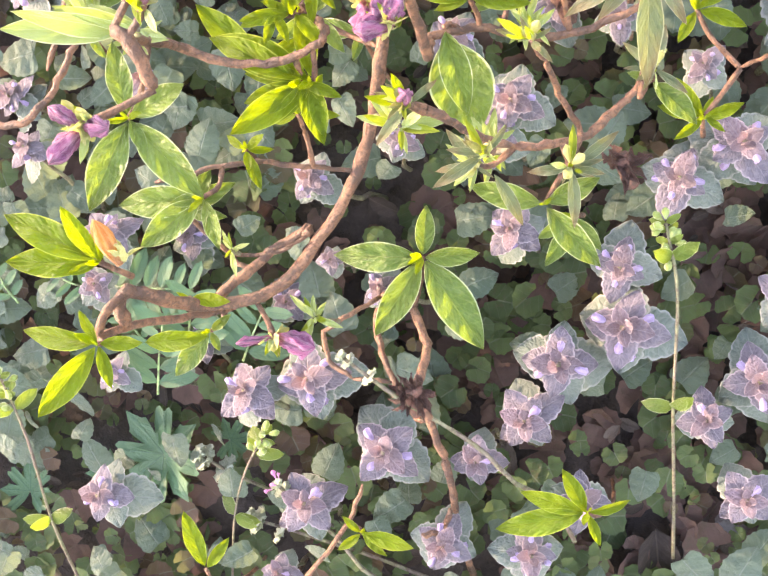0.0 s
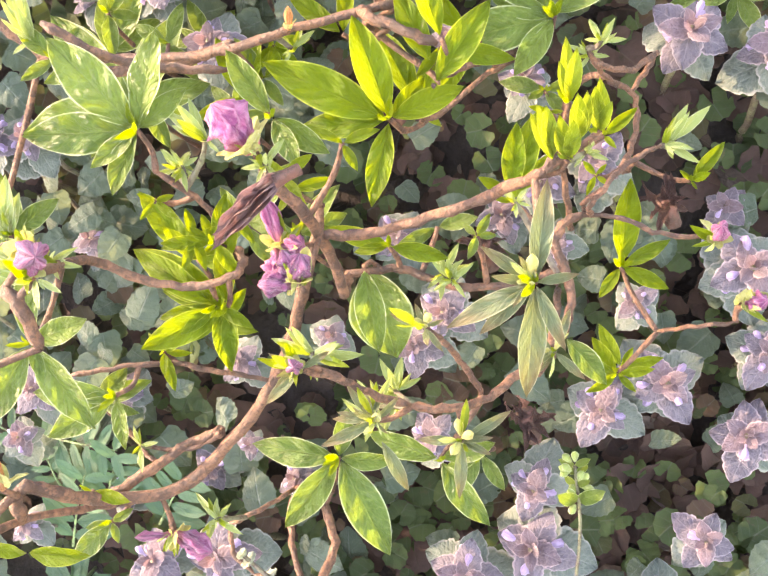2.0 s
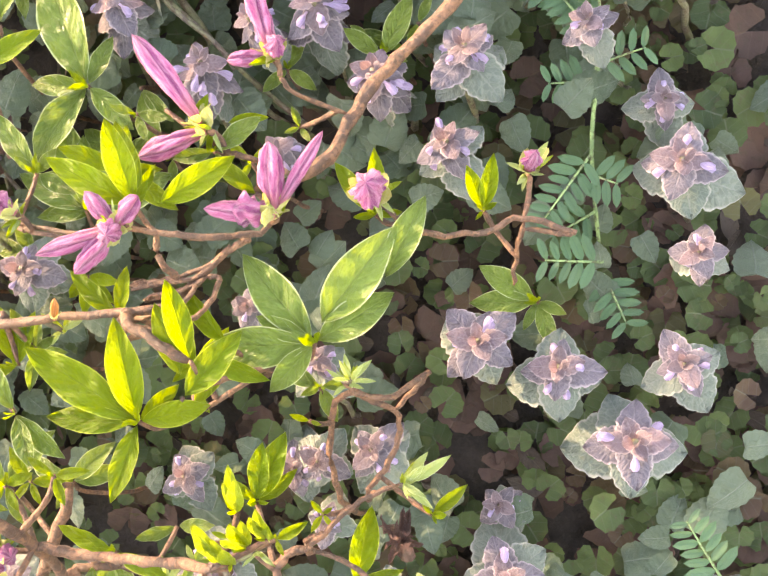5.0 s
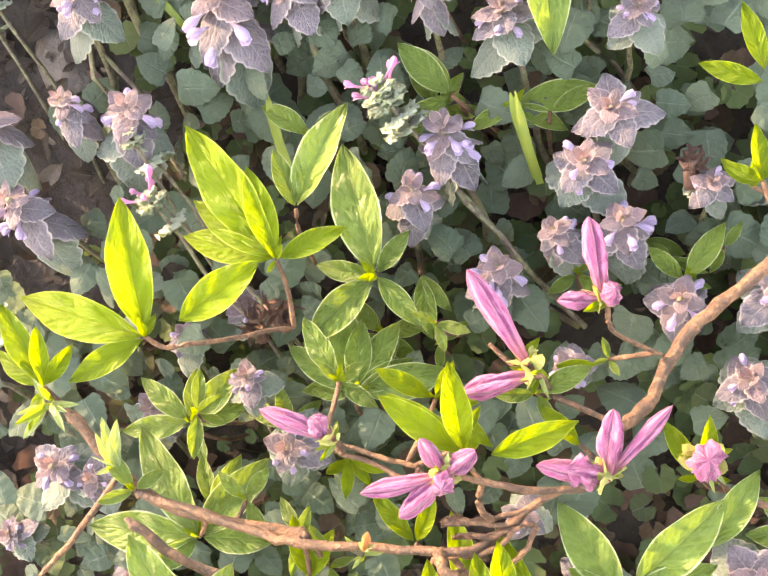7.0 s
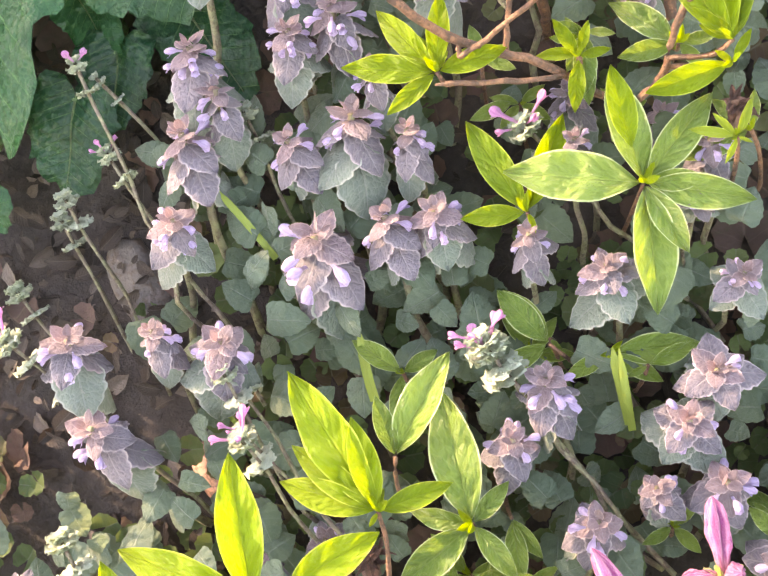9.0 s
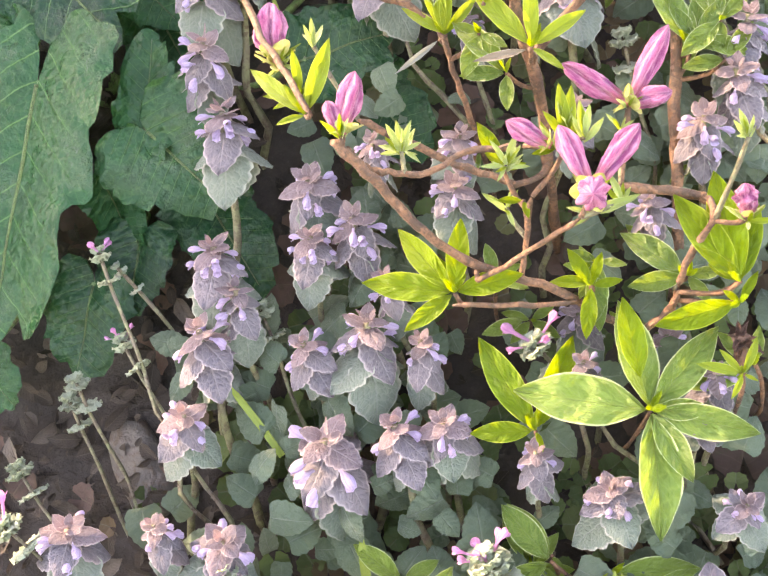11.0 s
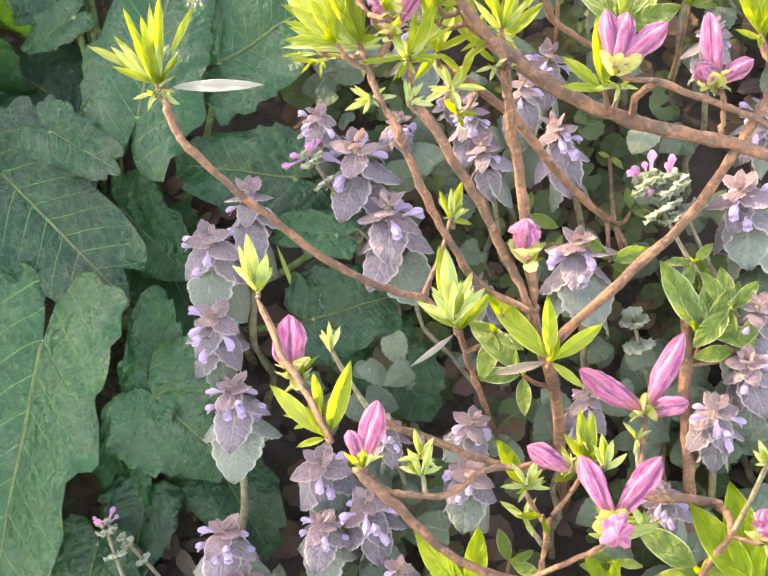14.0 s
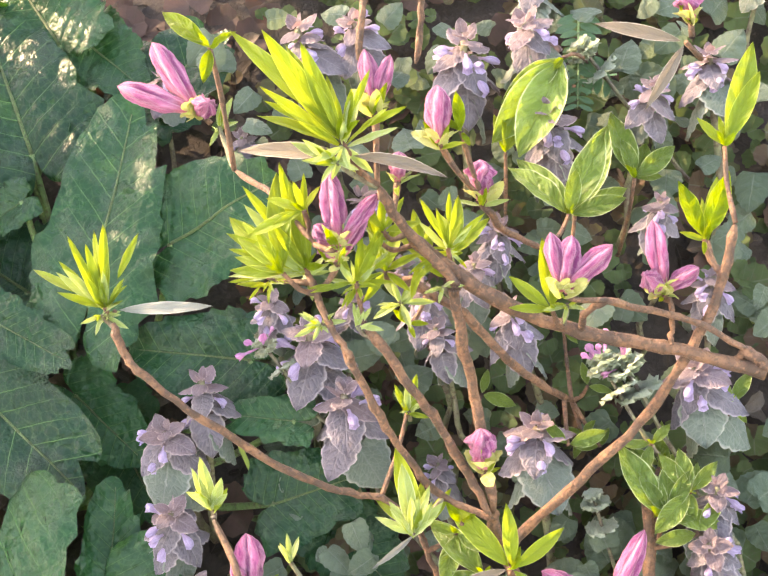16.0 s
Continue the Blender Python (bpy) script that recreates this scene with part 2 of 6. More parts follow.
def dock_material():
    """A thick glossy leaf: pale net of side veins, fine puckers between them, dull and bright green patches."""
    k = Nodes("dock_leaf")
    co = k.n("ShaderNodeTexCoord")
    uv = k.n("ShaderNodeSeparateXYZ", Vector=co.outputs["UV"])
    place = k.n("ShaderNodeNewGeometry").outputs["Position"]
    across = k.math("ABSOLUTE", k.math("SUBTRACT", uv.outputs[0], 0.5))
    rnd = k.n("ShaderNodeObjectInfo").outputs["Random"]
    cloud = k.noise(place, 45.0, 3.0)
    fine = k.noise(place, 900.0, 3.0)
    base = k.mix(k.ramp(k.math("ADD", k.math("MULTIPLY", rnd, 0.6), k.math("MULTIPLY", cloud, 0.7)), 0.25, 1.0), (0.0075, 0.050, 0.0195), (0.0028, 0.0215, 0.0125))
    base = k.mix(k.math("MULTIPLY", k.ramp(fine, 0.5, 0.7), 0.25), base, (0.028, 0.080, 0.030))
    rays = k.math("ADD", k.math("MULTIPLY", uv.outputs[1], 8.0), k.math("ADD", k.math("MULTIPLY", across, -4.6), k.math("MULTIPLY", cloud, 0.3)))
    gap = k.math("SUBTRACT", 0.5, k.math("ABSOLUTE", k.math("SUBTRACT", k.math("FRACT", rays), 0.5)))
    # patches of stronger reflection and finer bumps, for a speckled sheen
    gloss_patch = k.ramp(k.noise(place, 38.0, 2.0), 0.50, 0.66)
    vein = k.math("MULTIPLY", k.ramp(gap, 0.04, 0.008), k.ramp(across, 0.42, 0.12))
    cell = k.t.nodes.new("ShaderNodeTexVoronoi")
    cell.feature = "DISTANCE_TO_EDGE"
    k.put(cell, "Vector", k.n("ShaderNodeVectorMath", **{"0": place, "1": k.n("ShaderNodeCombineXYZ", X=k.math("MULTIPLY", cloud, 0.004), Y=k.math("MULTIPLY", fine, 0.002), Z=0.0).outputs[0]}).outputs[0])
    k.put(cell, "Scale", 210.0)
    edge = cell.outputs["Distance"]
    base = k.mix(k.math("MULTIPLY", vein, 0.75), base, (0.075, 0.175, 0.06))
    base = k.mix(k.math("MULTIPLY", k.ramp(edge, 0.06, 0.01), 0.18), base, (0.08, 0.18, 0.06))
    height = k.math("ADD", k.math("MULTIPLY", k.noise(place, 240.0, 2.0, 0.5), 1.3), k.math("ADD", k.math("MULTIPLY", fine, k.math("ADD", 0.12, k.math("MULTIPLY", gloss_patch, 0.75))), k.math("MULTIPLY", vein, -0.15)))
    bump = k.n("ShaderNodeBump", Strength=1.0, Distance=0.0017, Height=height).outputs[0]
    p = k.n("ShaderNodeBsdfPrincipled", Base_Color=base, Normal=bump)
    k.put(p, "Roughness", k.math("ADD", 0.22, k.math("MULTIPLY", k.ramp(cloud, 0.38, 0.62), 0.22)))
    k.put(p, "Specular IOR Level", k.math("ADD", 0.19, k.math("MULTIPLY", gloss_patch, 0.26)))
    shine = k.n("ShaderNodeBsdfTranslucent", Color=k.mix(k.math("MULTIPLY", vein, 0.5), (0.05, 0.20, 0.015), (0.09, 0.24, 0.03)))
    both = k.n("ShaderNodeMixShader", **{"0": 0.2, "1": p.outputs[0], "2": shine.outputs[0]})
    return k.finish(both.outputs[0])


DOCK = dock_material()


def bark_material(name, light, dark, scale=260.0):
    k = Nodes(name)
    co = k.n("ShaderNodeTexCoord").outputs["Object"]
    grain = k.noise(co, scale, 6.0, 0.7)
    patch = k.noise(co, scale * 0.18, 3.0)
    base = k.mix(k.ramp(patch, 0.40, 0.60), light, dark)
    base = k.mix(k.math("MULTIPLY", k.ramp(grain, 0.5, 0.57), 0.7), base, (0.06, 0.033, 0.02))
    base = k.mix(k.math("MULTIPLY", k.ramp(k.noise(co, scale * 0.55, 4.0), 0.54, 0.64), 0.6), base, tuple(min(1.0, c * 1.5) for c in light))
    bump = k.n("ShaderNodeBump", Strength=1.0, Distance=0.002, Height=k.math("ADD", grain, patch))
    p = k.n("ShaderNodeBsdfPrincipled", Base_Color=base, Roughness=0.6, Normal=bump.outputs[0])
    return k.finish(p.outputs[0])


BARK = bark_material("azalea_bark", (0.185, 0.086, 0.046), (0.068, 0.034, 0.022), 620.0)
STEM = bark_material("green_stem", (0.13, 0.135, 0.07), (0.11, 0.085, 0.065), 400.0)
VETCH_STEM = bark_material("vetch_stem", (0.18, 0.30, 0.12), (0.12, 0.22, 0.09), 400.0)
WOOD = bark_material("weathered_wood", (0.085, 0.070, 0.062), (0.045, 0.037, 0.033), 160.0)
BROWN = bark_material("spent_flower", (0.15, 0.06, 0.042), (0.07, 0.038, 0.03), 500.0)
STONE = bark_material("dark_stone", (0.14, 0.13, 0.13), (0.09, 0.085, 0.09), 90.0)
CLAY = bark_material("terracotta", (0.34, 0.17, 0.12), (0.26, 0.12, 0.09), 200.0)


def petal_material(name, ridge, face, edge, foot, glow, through_light=0.35):
    """A folded bud: dark along each fold, pale at the edges of the petals, salmon at its foot."""
    k = Nodes(name)
    co = k.n("ShaderNodeTexCoord")
    uv = k.n("ShaderNodeSeparateXYZ", Vector=co.outputs["UV"])
    u, v = uv.outputs[0], uv.outputs[1]
    rnd = k.n("ShaderNodeObjectInfo").outputs["Random"]
    cloud = k.noise(k.n("ShaderNodeVectorMath", **{"0": co.outputs["UV"], "1": k.n("ShaderNodeCombineXYZ", X=rnd, Y=rnd, Z=rnd).outputs[0]}).outputs[0], 7.0)
    grain = k.noise(co.outputs["UV"], 70.0, 4.0, 0.7)
    turn = k.math("ADD", k.math("MULTIPLY", u, 4.0), k.math("ADD", k.math("MULTIPLY", v, 0.5), k.math("MULTIPLY", cloud, 0.22)))
    saw = k.math("ABSOLUTE", k.math("SUBTRACT", k.math("FRACT", turn), 0.5))
    near = k.math("ADD", saw, k.math("MULTIPLY", k.math("SUBTRACT", grain, 0.5), 0.16))
    base = k.mix(k.math("MULTIPLY", k.ramp(near, 0.16, 0.34), 0.55), face, edge)
    base = k.mix(k.math("MULTIPLY", k.ramp(near, 0.29, 0.42), 0.95), base, ridge)
    streak = k.noise(k.n("ShaderNodeCombineXYZ", X=k.math("MULTIPLY", u, 26.0), Y=k.math("MULTIPLY", v, 5.0), Z=k.math("MULTIPLY", rnd, 40.0)).outputs[0], 1.0, 4.0, 0.6)
    base = k.mix(k.math("MULTIPLY", k.ramp(streak, 0.52, 0.66), 0.4), base, edge)
    base = k.mix(k.math("MULTIPLY", k.ramp(streak, 0.48, 0.34), 0.85), base, ridge)
    base = k.mix(k.math("MULTIPLY", k.ramp(v, 0.34, 0.02), 0.85), base, foot)
    base = k.mix(k.math("MULTIPLY", k.ramp(grain, 0.55, 0.7), 0.25), base, edge)
    bump = k.n("ShaderNodeBump", Strength=1.0, Distance=0.0024, Height=k.math("ADD", k.math("MULTIPLY", saw, -1.0), k.math("ADD", streak, k.math("MULTIPLY", grain, 0.4))))
    p = k.n("ShaderNodeBsdfPrincipled", Base_Color=base, Roughness=0.55, Normal=bump.outputs[0])
    k.put(p, "Specular IOR Level", 0.25)
    k.put(p, "Sheen Weight", 0.2)
    k.put(p, "Sheen Roughness", 0.4)
    shine = k.n("ShaderNodeBsdfTranslucent", Color=k.mix(0.5, base, glow))
    both = k.n("ShaderNodeMixShader", **{"0": through_light, "1": p.outputs[0], "2": shine.outputs[0]})
    return k.finish(both.outputs[0])


PETAL = petal_material("azalea_petal", (0.20, 0.018, 0.115), (0.45, 0.098, 0.235), (0.60, 0.31, 0.43), (0.58, 0.15, 0.13), (0.70, 0.15, 0.27), 0.2)
FADED_PETAL = petal_material("faded_petal", (0.13, 0.018, 0.075), (0.34, 0.085, 0.185), (0.42, 0.23, 0.33), (0.40, 0.10, 0.10), (0.5, 0.1, 0.22), 0.15)
LILAC = petal_material("nettle_flower", (0.40, 0.30, 0.54), (0.50, 0.40, 0.64), (0.58, 0.49, 0.68), (0.50, 0.38, 0.55), (0.75, 0.6, 0.95), 0.25)
MAGENTA = petal_material("henbit_flower", (0.58, 0.20, 0.50), (0.66, 0.28, 0.56), (0.80, 0.50, 0.72), (0.62, 0.30, 0.54), (0.9, 0.4, 0.8))
AMBER = petal_material("dried_bud", (0.50, 0.17, 0.03), (0.62, 0.26, 0.05), (0.74, 0.52, 0.22), (0.42, 0.15, 0.05), (0.9, 0.45, 0.1))

k = Nodes("soil")
co = k.n("ShaderNodeTexCoord").outputs["Object"]
clods, fine, damp = k.noise(co, 55.0, 6.0, 0.7), k.noise(co, 420.0, 5.0, 0.7), k.noise(co, 9.0)
base = k.mix(k.ramp(clods, 0.35, 0.7), (0.018, 0.0135, 0.012), (0.044, 0.033, 0.029))
base = k.mix(k.math("MULTIPLY", k.ramp(fine, 0.55, 0.75), 0.4), base, (0.085, 0.068, 0.056))
base = k.mix(k.math("MULTIPLY", k.ramp(damp, 0.4, 0.65), 0.5), base, (0.045, 0.03, 0.025))
bump = k.n("ShaderNodeBump", Strength=1.0, Distance=0.004, Height=k.math("ADD", clods, k.math("MULTIPLY", fine, 0.4)))
SOIL_MATERIAL = k.finish(k.n("ShaderNodeBsdfPrincipled", Base_Color=base, Roughness=0.9, Normal=bump.outputs[0]).outputs[0])


# ---- mesh helpers ----
def mesh_of(name, verts, faces, uvs=None, material=None, smooth=True):
    me = bpy.data.meshes.new(name)
    me.from_pydata([tuple(v) for v in verts], [], faces)
    if uvs is not None:
        layer = me.uv_layers.new(name="uv")
        index = np.empty(len(me.loops), dtype=np.int32)
        me.loops.foreach_get("vertex_index", index)
        layer.data.foreach_set("uv", np.asarray(uvs, dtype=np.float32)[index].ravel())
    if material:
        me.materials.append(material)
    me.polygons.foreach_set("use_smooth", [smooth] * len(me.polygons))
    return me


def part(name, me, parent, m=None, label=""):
    """Links a mesh as one object under a thing or a part."""
    ob = new(name, me)
    ob.parent = parent
    if m is not None:
        ob.matrix_local = m
    return tagged(ob, label)


def blade_mesh(name, material, width, profile, fold=0.3, droop=0.15, ripple=0.0, teeth=0, tooth=0.0, ny=9, nx=4, heart=0.0, puff=0.0, seed=0):
    """A leaf one unit long along y, folded along its midrib: width across, profile(v) the half width's share, heart the lobes behind the stalk."""
    rng = random.Random(seed)
    verts, uvs, faces = [], [], []
    phase = rng.random() * 6
    for j in range(ny + 1):
        v = j / ny
        half = 0.5 * width * profile(v)
        if teeth:
            half *= 1 + tooth * (1 if j % 2 else -1) * rng.uniform(0.5, 1.3) * (0.3 + 0.7 * (0 < j < ny))
        for i in range(-nx, nx + 1):
            s = i / nx
            x = half * s
            y = v - heart * 1.6 * abs(s) ** 1.5 * (1 - v) ** 3 * min(1.0, v / 0.12)
            z = fold * abs(x) - droop * v * v + ripple * math.sin(v * 17 + phase + s * 2) * abs(s) * width
            z += puff * width * 0.06 * math.cos(v * 21 - abs(s) * 4) * (1 - (2 * abs(s) - 1) ** 2)
            verts.append((x, y, z))
            uvs.append((0.5 + 0.5 * s, v))
    w = 2 * nx + 1
    for j in range(ny):
        for i in range(w - 1):
            a = j * w + i
            faces.append((a, a + 1, a + w + 1, a + w))
    return mesh_of(name, verts, faces, uvs, material)


def oval(p, q):
    """A half width that swells as v ** p and closes as (1 - v) ** q."""
    top = p / (p + q)
    peak = top ** p * (1 - top) ** q
    return lambda v: max(v, 0.0) ** p * max(1 - v, 0.0) ** q / peak + 0.015


def along(base, tip, ref, wide=None):
    """The pose that lays a unit blade from base to tip with its face to ref, its width scaled too."""
    y = tip - base
    length = y.length
    y = y / length
    x = y.cross(ref).normalized()
    z = x.cross(y)
    m = Matrix((x, y, z)).transposed().to_4x4()
    m.translation = base
    wide = wide or length
    return m @ Matrix.Diagonal((wide, length, min(wide, length), 1))


def smooth_line(points, step=4):
    """A Catmull-Rom line through the points."""
    p = [points[0] * 2 - points[1], *points, points[-1] * 2 - points[-2]]
    out = []
    for i in range(1, len(p) - 2):
        for s in range(step):
            u = s / step
            a, b, c, d = p[i - 1:i + 3]
            out.append(0.5 * (2 * b + (c - a) * u + (2 * a - 5 * b + 4 * c - d) * u * u + (3 * b - a - 3 * c + d) * u ** 3))
    return out + [points[-1]]


def tube_mesh(name, material, line, r0, r1, sides=8, rough=0.12, seed=0, taper=False):
    rng = random.Random(seed)
    verts, faces, uvs = [], [], []
    n = len(line)
    for j, c in enumerate(line):
        t = (line[min(j + 1, n - 1)] - line[max(j - 1, 0)]).normalized()
        x = t.cross(Vector((0.3, 0.2, 0.93))).normalized()
        y = t.cross(x)
        r = (r0 + (r1 - r0) * j / (n - 1)) * (1 + rough * (rng.random() - 0.5) * 2)
        if taper and j in (0, n - 1):
            r *= 0.45
        for i in range(sides):
            a = math.tau * i / sides
            q = r * (1 + rough * 0.6 * (rng.random() - 0.5))
            verts.append(c + x * (math.cos(a) * q) + y * (math.sin(a) * q))
            uvs.append((i / sides, j / n))
    for j in range(n - 1):
        for i in range(sides):
            a, b = j * sides + i, j * sides + (i + 1) % sides
            faces.append((a, b, b + sides, a + sides))
    faces += [tuple(reversed(range(sides))), tuple(range((n - 1) * sides, n * sides))]
    return mesh_of(name, verts, faces, uvs, material)


def folded_bud_mesh(name, material, folds=5, depth=0.12, twist=0.7, blunt=0.5, ny=12, sides=20, crumple=0.0):
    """A closed bud one unit long along y and one across, its petals folded over each other."""
    verts, uvs, faces = [], [], []
    for j in range(ny + 1):
        v = j / ny
        if v < 0.62:
            r = 0.5 * (0.34 + 0.66 * math.sin(math.pi / 2 * v / 0.62) ** 1.2)
        else:
            r = 0.5 * (1 - ((v - 0.62) / 0.38) ** (1.4 + blunt)) ** 0.9
        for i in range(sides + 1):
            a = math.tau * i / sides
            q = r * (1 - depth * (1 - abs(math.sin(math.pi * (i / sides * folds + v * twist)))) * min(1.0, v * 4))
            q *= 1 + crumple * 1.6 * noise.noise(Vector((math.cos(a) * 1.6, v * 5 + twist * 9, math.sin(a) * 1.6)))
            q *= 1 + crumple * 0.7 * noise.noise(Vector((math.cos(a) * 5, v * 14 + twist * 9, math.sin(a) * 5)))
            verts.append((math.cos(a) * q, v, math.sin(a) * q))
            uvs.append((i / sides, v))
    w = sides + 1
    for j in range(ny):
        for i in range(sides):
            a = j * w + i
            faces.append((a, a + w, a + w + 1, a + 1))
    return mesh_of(name, verts, faces, uvs, material)


def tilted(direction, amount, rng):
    return (direction + Vector((rng.uniform(-1, 1), rng.uniform(-1, 1), rng.uniform(-1, 1))) * amount).normalized()


# ---- the ground: one sheet, a planted bank that levels out uphill and downhill ----
def build_ground():
    half, n = 400.0, 180
    steps = [0.25 * math.sinh(math.asinh(half / 0.25) * i / n) for i in range(-n, n + 1)]
    verts, faces = [], []
    for a in steps:
        for b in steps:
            p = TO_UP * a + ACROSS * b
            near = max(0.0, 1 - (a * a + b * b) / 4)
            bump = noise.fractal(Vector((a * 14, b * 14, 0)), 1.0, 2.0, 4) * 0.005 * near
            bump += noise.noise(Vector((a * 60, b * 60, 3))) * 0.003 * near
            verts.append(bank(p.x, p.y, SOIL + bump))
    w = len(steps)
    for i in range(w - 1):
        for j in range(w - 1):
            a = i * w + j
            faces.append((a, a + w, a + w + 1, a + 1))
    ob = new("ground", mesh_of("ground", verts, faces, None, SOIL_MATERIAL))
    tagged(ob, "dark crumbly soil of a planted bank", "ground", kind="structure")


build_ground()

# ---- purple dead-nettles ----
nettle_blade = oval(0.50, 0.92)


def nettle_leaf_mesh(material, width, droop, seed):
    """A broad, pointed leaf with a scalloped margin, its blade swelling between the side veins."""
    r = random.Random(seed)
    verts, uvs, faces = [], [], []
    ny, nx = 15, 3
    phase, bend = r.random(), r.uniform(-0.10, 0.10)
    for j in range(ny + 1):
        v = j / ny
        for i in range(-nx, nx + 1):
            t = i / nx
            a = abs(t)
            half = 0.5 * width * nettle_blade(v) * (1 + (0.11 * (j % 3 != 0) - 0.05) * (0.15 < v < 0.97) * r.uniform(0.7, 1.2) * (a > 0.9))
            ray = (v * 5.2 - a * 1.6 + phase) % 1
            swell = (1 - abs(2 * ray - 1) ** 2) * (0.35 + 0.65 * (a * (1.15 - a) * 3))
            x = half * t + bend * v * v
            y = v - 0.26 * a ** 1.5 * (1 - v) ** 3 * min(1.0, v / 0.12)
            z = -0.20 * abs(half * t) - droop * v * v + 0.045 * width * swell - 0.05 * width * (a < 0.1) + 0.035 * width * noise.noise(Vector((t * 2.2, v * 4, seed)))
            verts.append((x, y, z))
            uvs.append((0.5 + 0.5 * t, v))
    w = 2 * nx + 1
    for j in range(ny):
        for i in range(w - 1):
            c = j * w + i
            faces.append((c, c + 1, c + w + 1, c + w))
    return mesh_of("nettle_leaf", verts, faces, uvs, material)


NETTLE_LEAVES = [[nettle_leaf_mesh(mat, 0.94 if mat is NETTLE_LOW else 0.82, d, sd) for sd, d in ((1, 0.20), (2, 0.32), (3, 0.10), (4, 0.26))] for mat in (NETTLE_TOP, NETTLE_LOW, NETTLE_CROWN)]


def nettle_flower_mesh(name, material):
    """A small hooded tube with a lower lip, one unit long along y."""
    verts, uvs, faces = [], [], []
    ny, sides = 8, 8
    for j in range(ny + 1):
        v = j / ny
        r = 0.09 + 0.16 * math.sin(math.pi * min(1.0, max(0.0, v - 0.25) / 0.85)) ** 1.2
        lift = 0.10 * math.sin(v * 2.2)
        for i in range(sides + 1):
            a = math.tau * i / sides
            verts.append((math.cos(a) * r, v, math.sin(a) * r * 0.8 + lift))
            uvs.append((i / sides, v))
    w = sides + 1
    for j in range(ny):
        for i in range(sides):
            a = j * w + i
            faces.append((a, a + w, a + w + 1, a + 1))
    k0 = len(verts)
    for s, v, z in ((-0.2, 0.62, -0.05), (0.2, 0.62, -0.05), (0.26, 0.9, -0.22), (-0.26, 0.9, -0.22), (0.0, 1.0, -0.3)):
        verts.append((s, v, z))
        uvs.append((0.5 + s, v))
    faces += [(k0, k0 + 1, k0 + 2, k0 + 3), (k0 + 3, k0 + 2, k0 + 4)]
    return mesh_of(name, verts, faces, uvs, material)


NETTLE_FLOWER = nettle_flower_mesh("nettle_flower", LILAC)


# leaf length in mm, angle below the level, gap to the next pair in mm
FLAT_ROWS = ((3.2, -76, 0.5), (4.6, -58, 0.7), (6.2, -36, 1.0), (8.2, -16, 1.4), (10.2, -4, 1.8), (12.2, 6, 2.6), (14.0, 14, 4.0), (15.6, 22, 8.0))
HANGING_ROWS = ((3.2, -66, 0.7), (4.6, -42, 1.1), (6.2, -16, 1.5), (8.2, 8, 2.0), (10.2, 24, 2.6), (12.0, 36, 3.2), (13.6, 44, 4.4), (15.0, 50, 7.0))


def build_nettle(seed, flowers, rows, stretch, mauve):
    """A dead-nettle whose head's top lies at its origin and whose head is 25 mm across; z runs along the stem."""
    rng = random.Random(seed)
    plant = new("dead_nettle")
    line = [Vector((rng.uniform(-1, 1) * 0.0008 * i, rng.uniform(-1, 1) * 0.0008 * i, -0.002 - 0.014 * i)) for i in range(8)]
    part("stem", tube_mesh("nettle_stem", STEM, smooth_line(line, 2), 0.0010, 0.0017, 5, 0.05), plant)
    z, turn = 0.0, rng.random() * 90
    for tier, (size, drop, gap) in enumerate(rows):
        size /= 1000
        stock = NETTLE_LEAVES[2 if tier < 4 else 0 if tier < mauve else 1]
        for side in range(2):
            a = radians(turn + 180 * side + rng.uniform(-14, 14))
            lean = radians(drop + rng.uniform(-10, 10))
            out = Vector((math.cos(a), math.sin(a), 0))
            way = (out * math.cos(lean) - Vector((0, 0, 1)) * math.sin(lean)).normalized()
            base = Vector((0, 0, z - side * 0.0006)) + out * (0.0008 + 0.0012 * (tier > 4))
            length = size * rng.uniform(0.84, 1.14)
            face = Vector((0, 0, 1)) + out * 0.2
            part("leaf", rng.choice(stock), plant, along(base, base + way * length, tilted(face, 0.16, rng), length * rng.uniform(0.92, 1.08)))
        if tier in (3, 4, 5) and flowers:
            for _ in range(max(1, round(flowers / 2.8 + rng.uniform(-0.4, 0.4)))):
                a = radians(turn + 90 + 180 * rng.randrange(2) + rng.uniform(-40, 40))
                out = Vector((math.cos(a), math.sin(a), rng.uniform(-0.55, 0.25))).normalized()
                base = Vector((0, 0, z + 0.0002)) + out * size * 0.36
                part("flower", NETTLE_FLOWER, plant, along(base, base + out * rng.uniform(0.0042, 0.0060), Vector((0, 0, 1)), 0.0050), "small lilac hooded flower")
        z -= gap / 1000 * stretch
        turn += 90 + rng.uniform(-16, 16)
    return tagged(plant, "purple dead-nettle with mauve-grey downy leaves and small lilac flowers", "dead-nettle", "dead-nettles on the bank")


NETTLES = [build_nettle(11, 5, FLAT_ROWS, 0.9, 7), build_nettle(12, 4, FLAT_ROWS, 1.1, 6), build_nettle(13, 7, HANGING_ROWS, 1.0, 7), build_nettle(14, 6, FLAT_ROWS, 1.2, 6), build_nettle(15, 6, HANGING_ROWS, 1.15, 7),
           build_nettle(16, 8, HANGING_ROWS, 0.9, 6)]

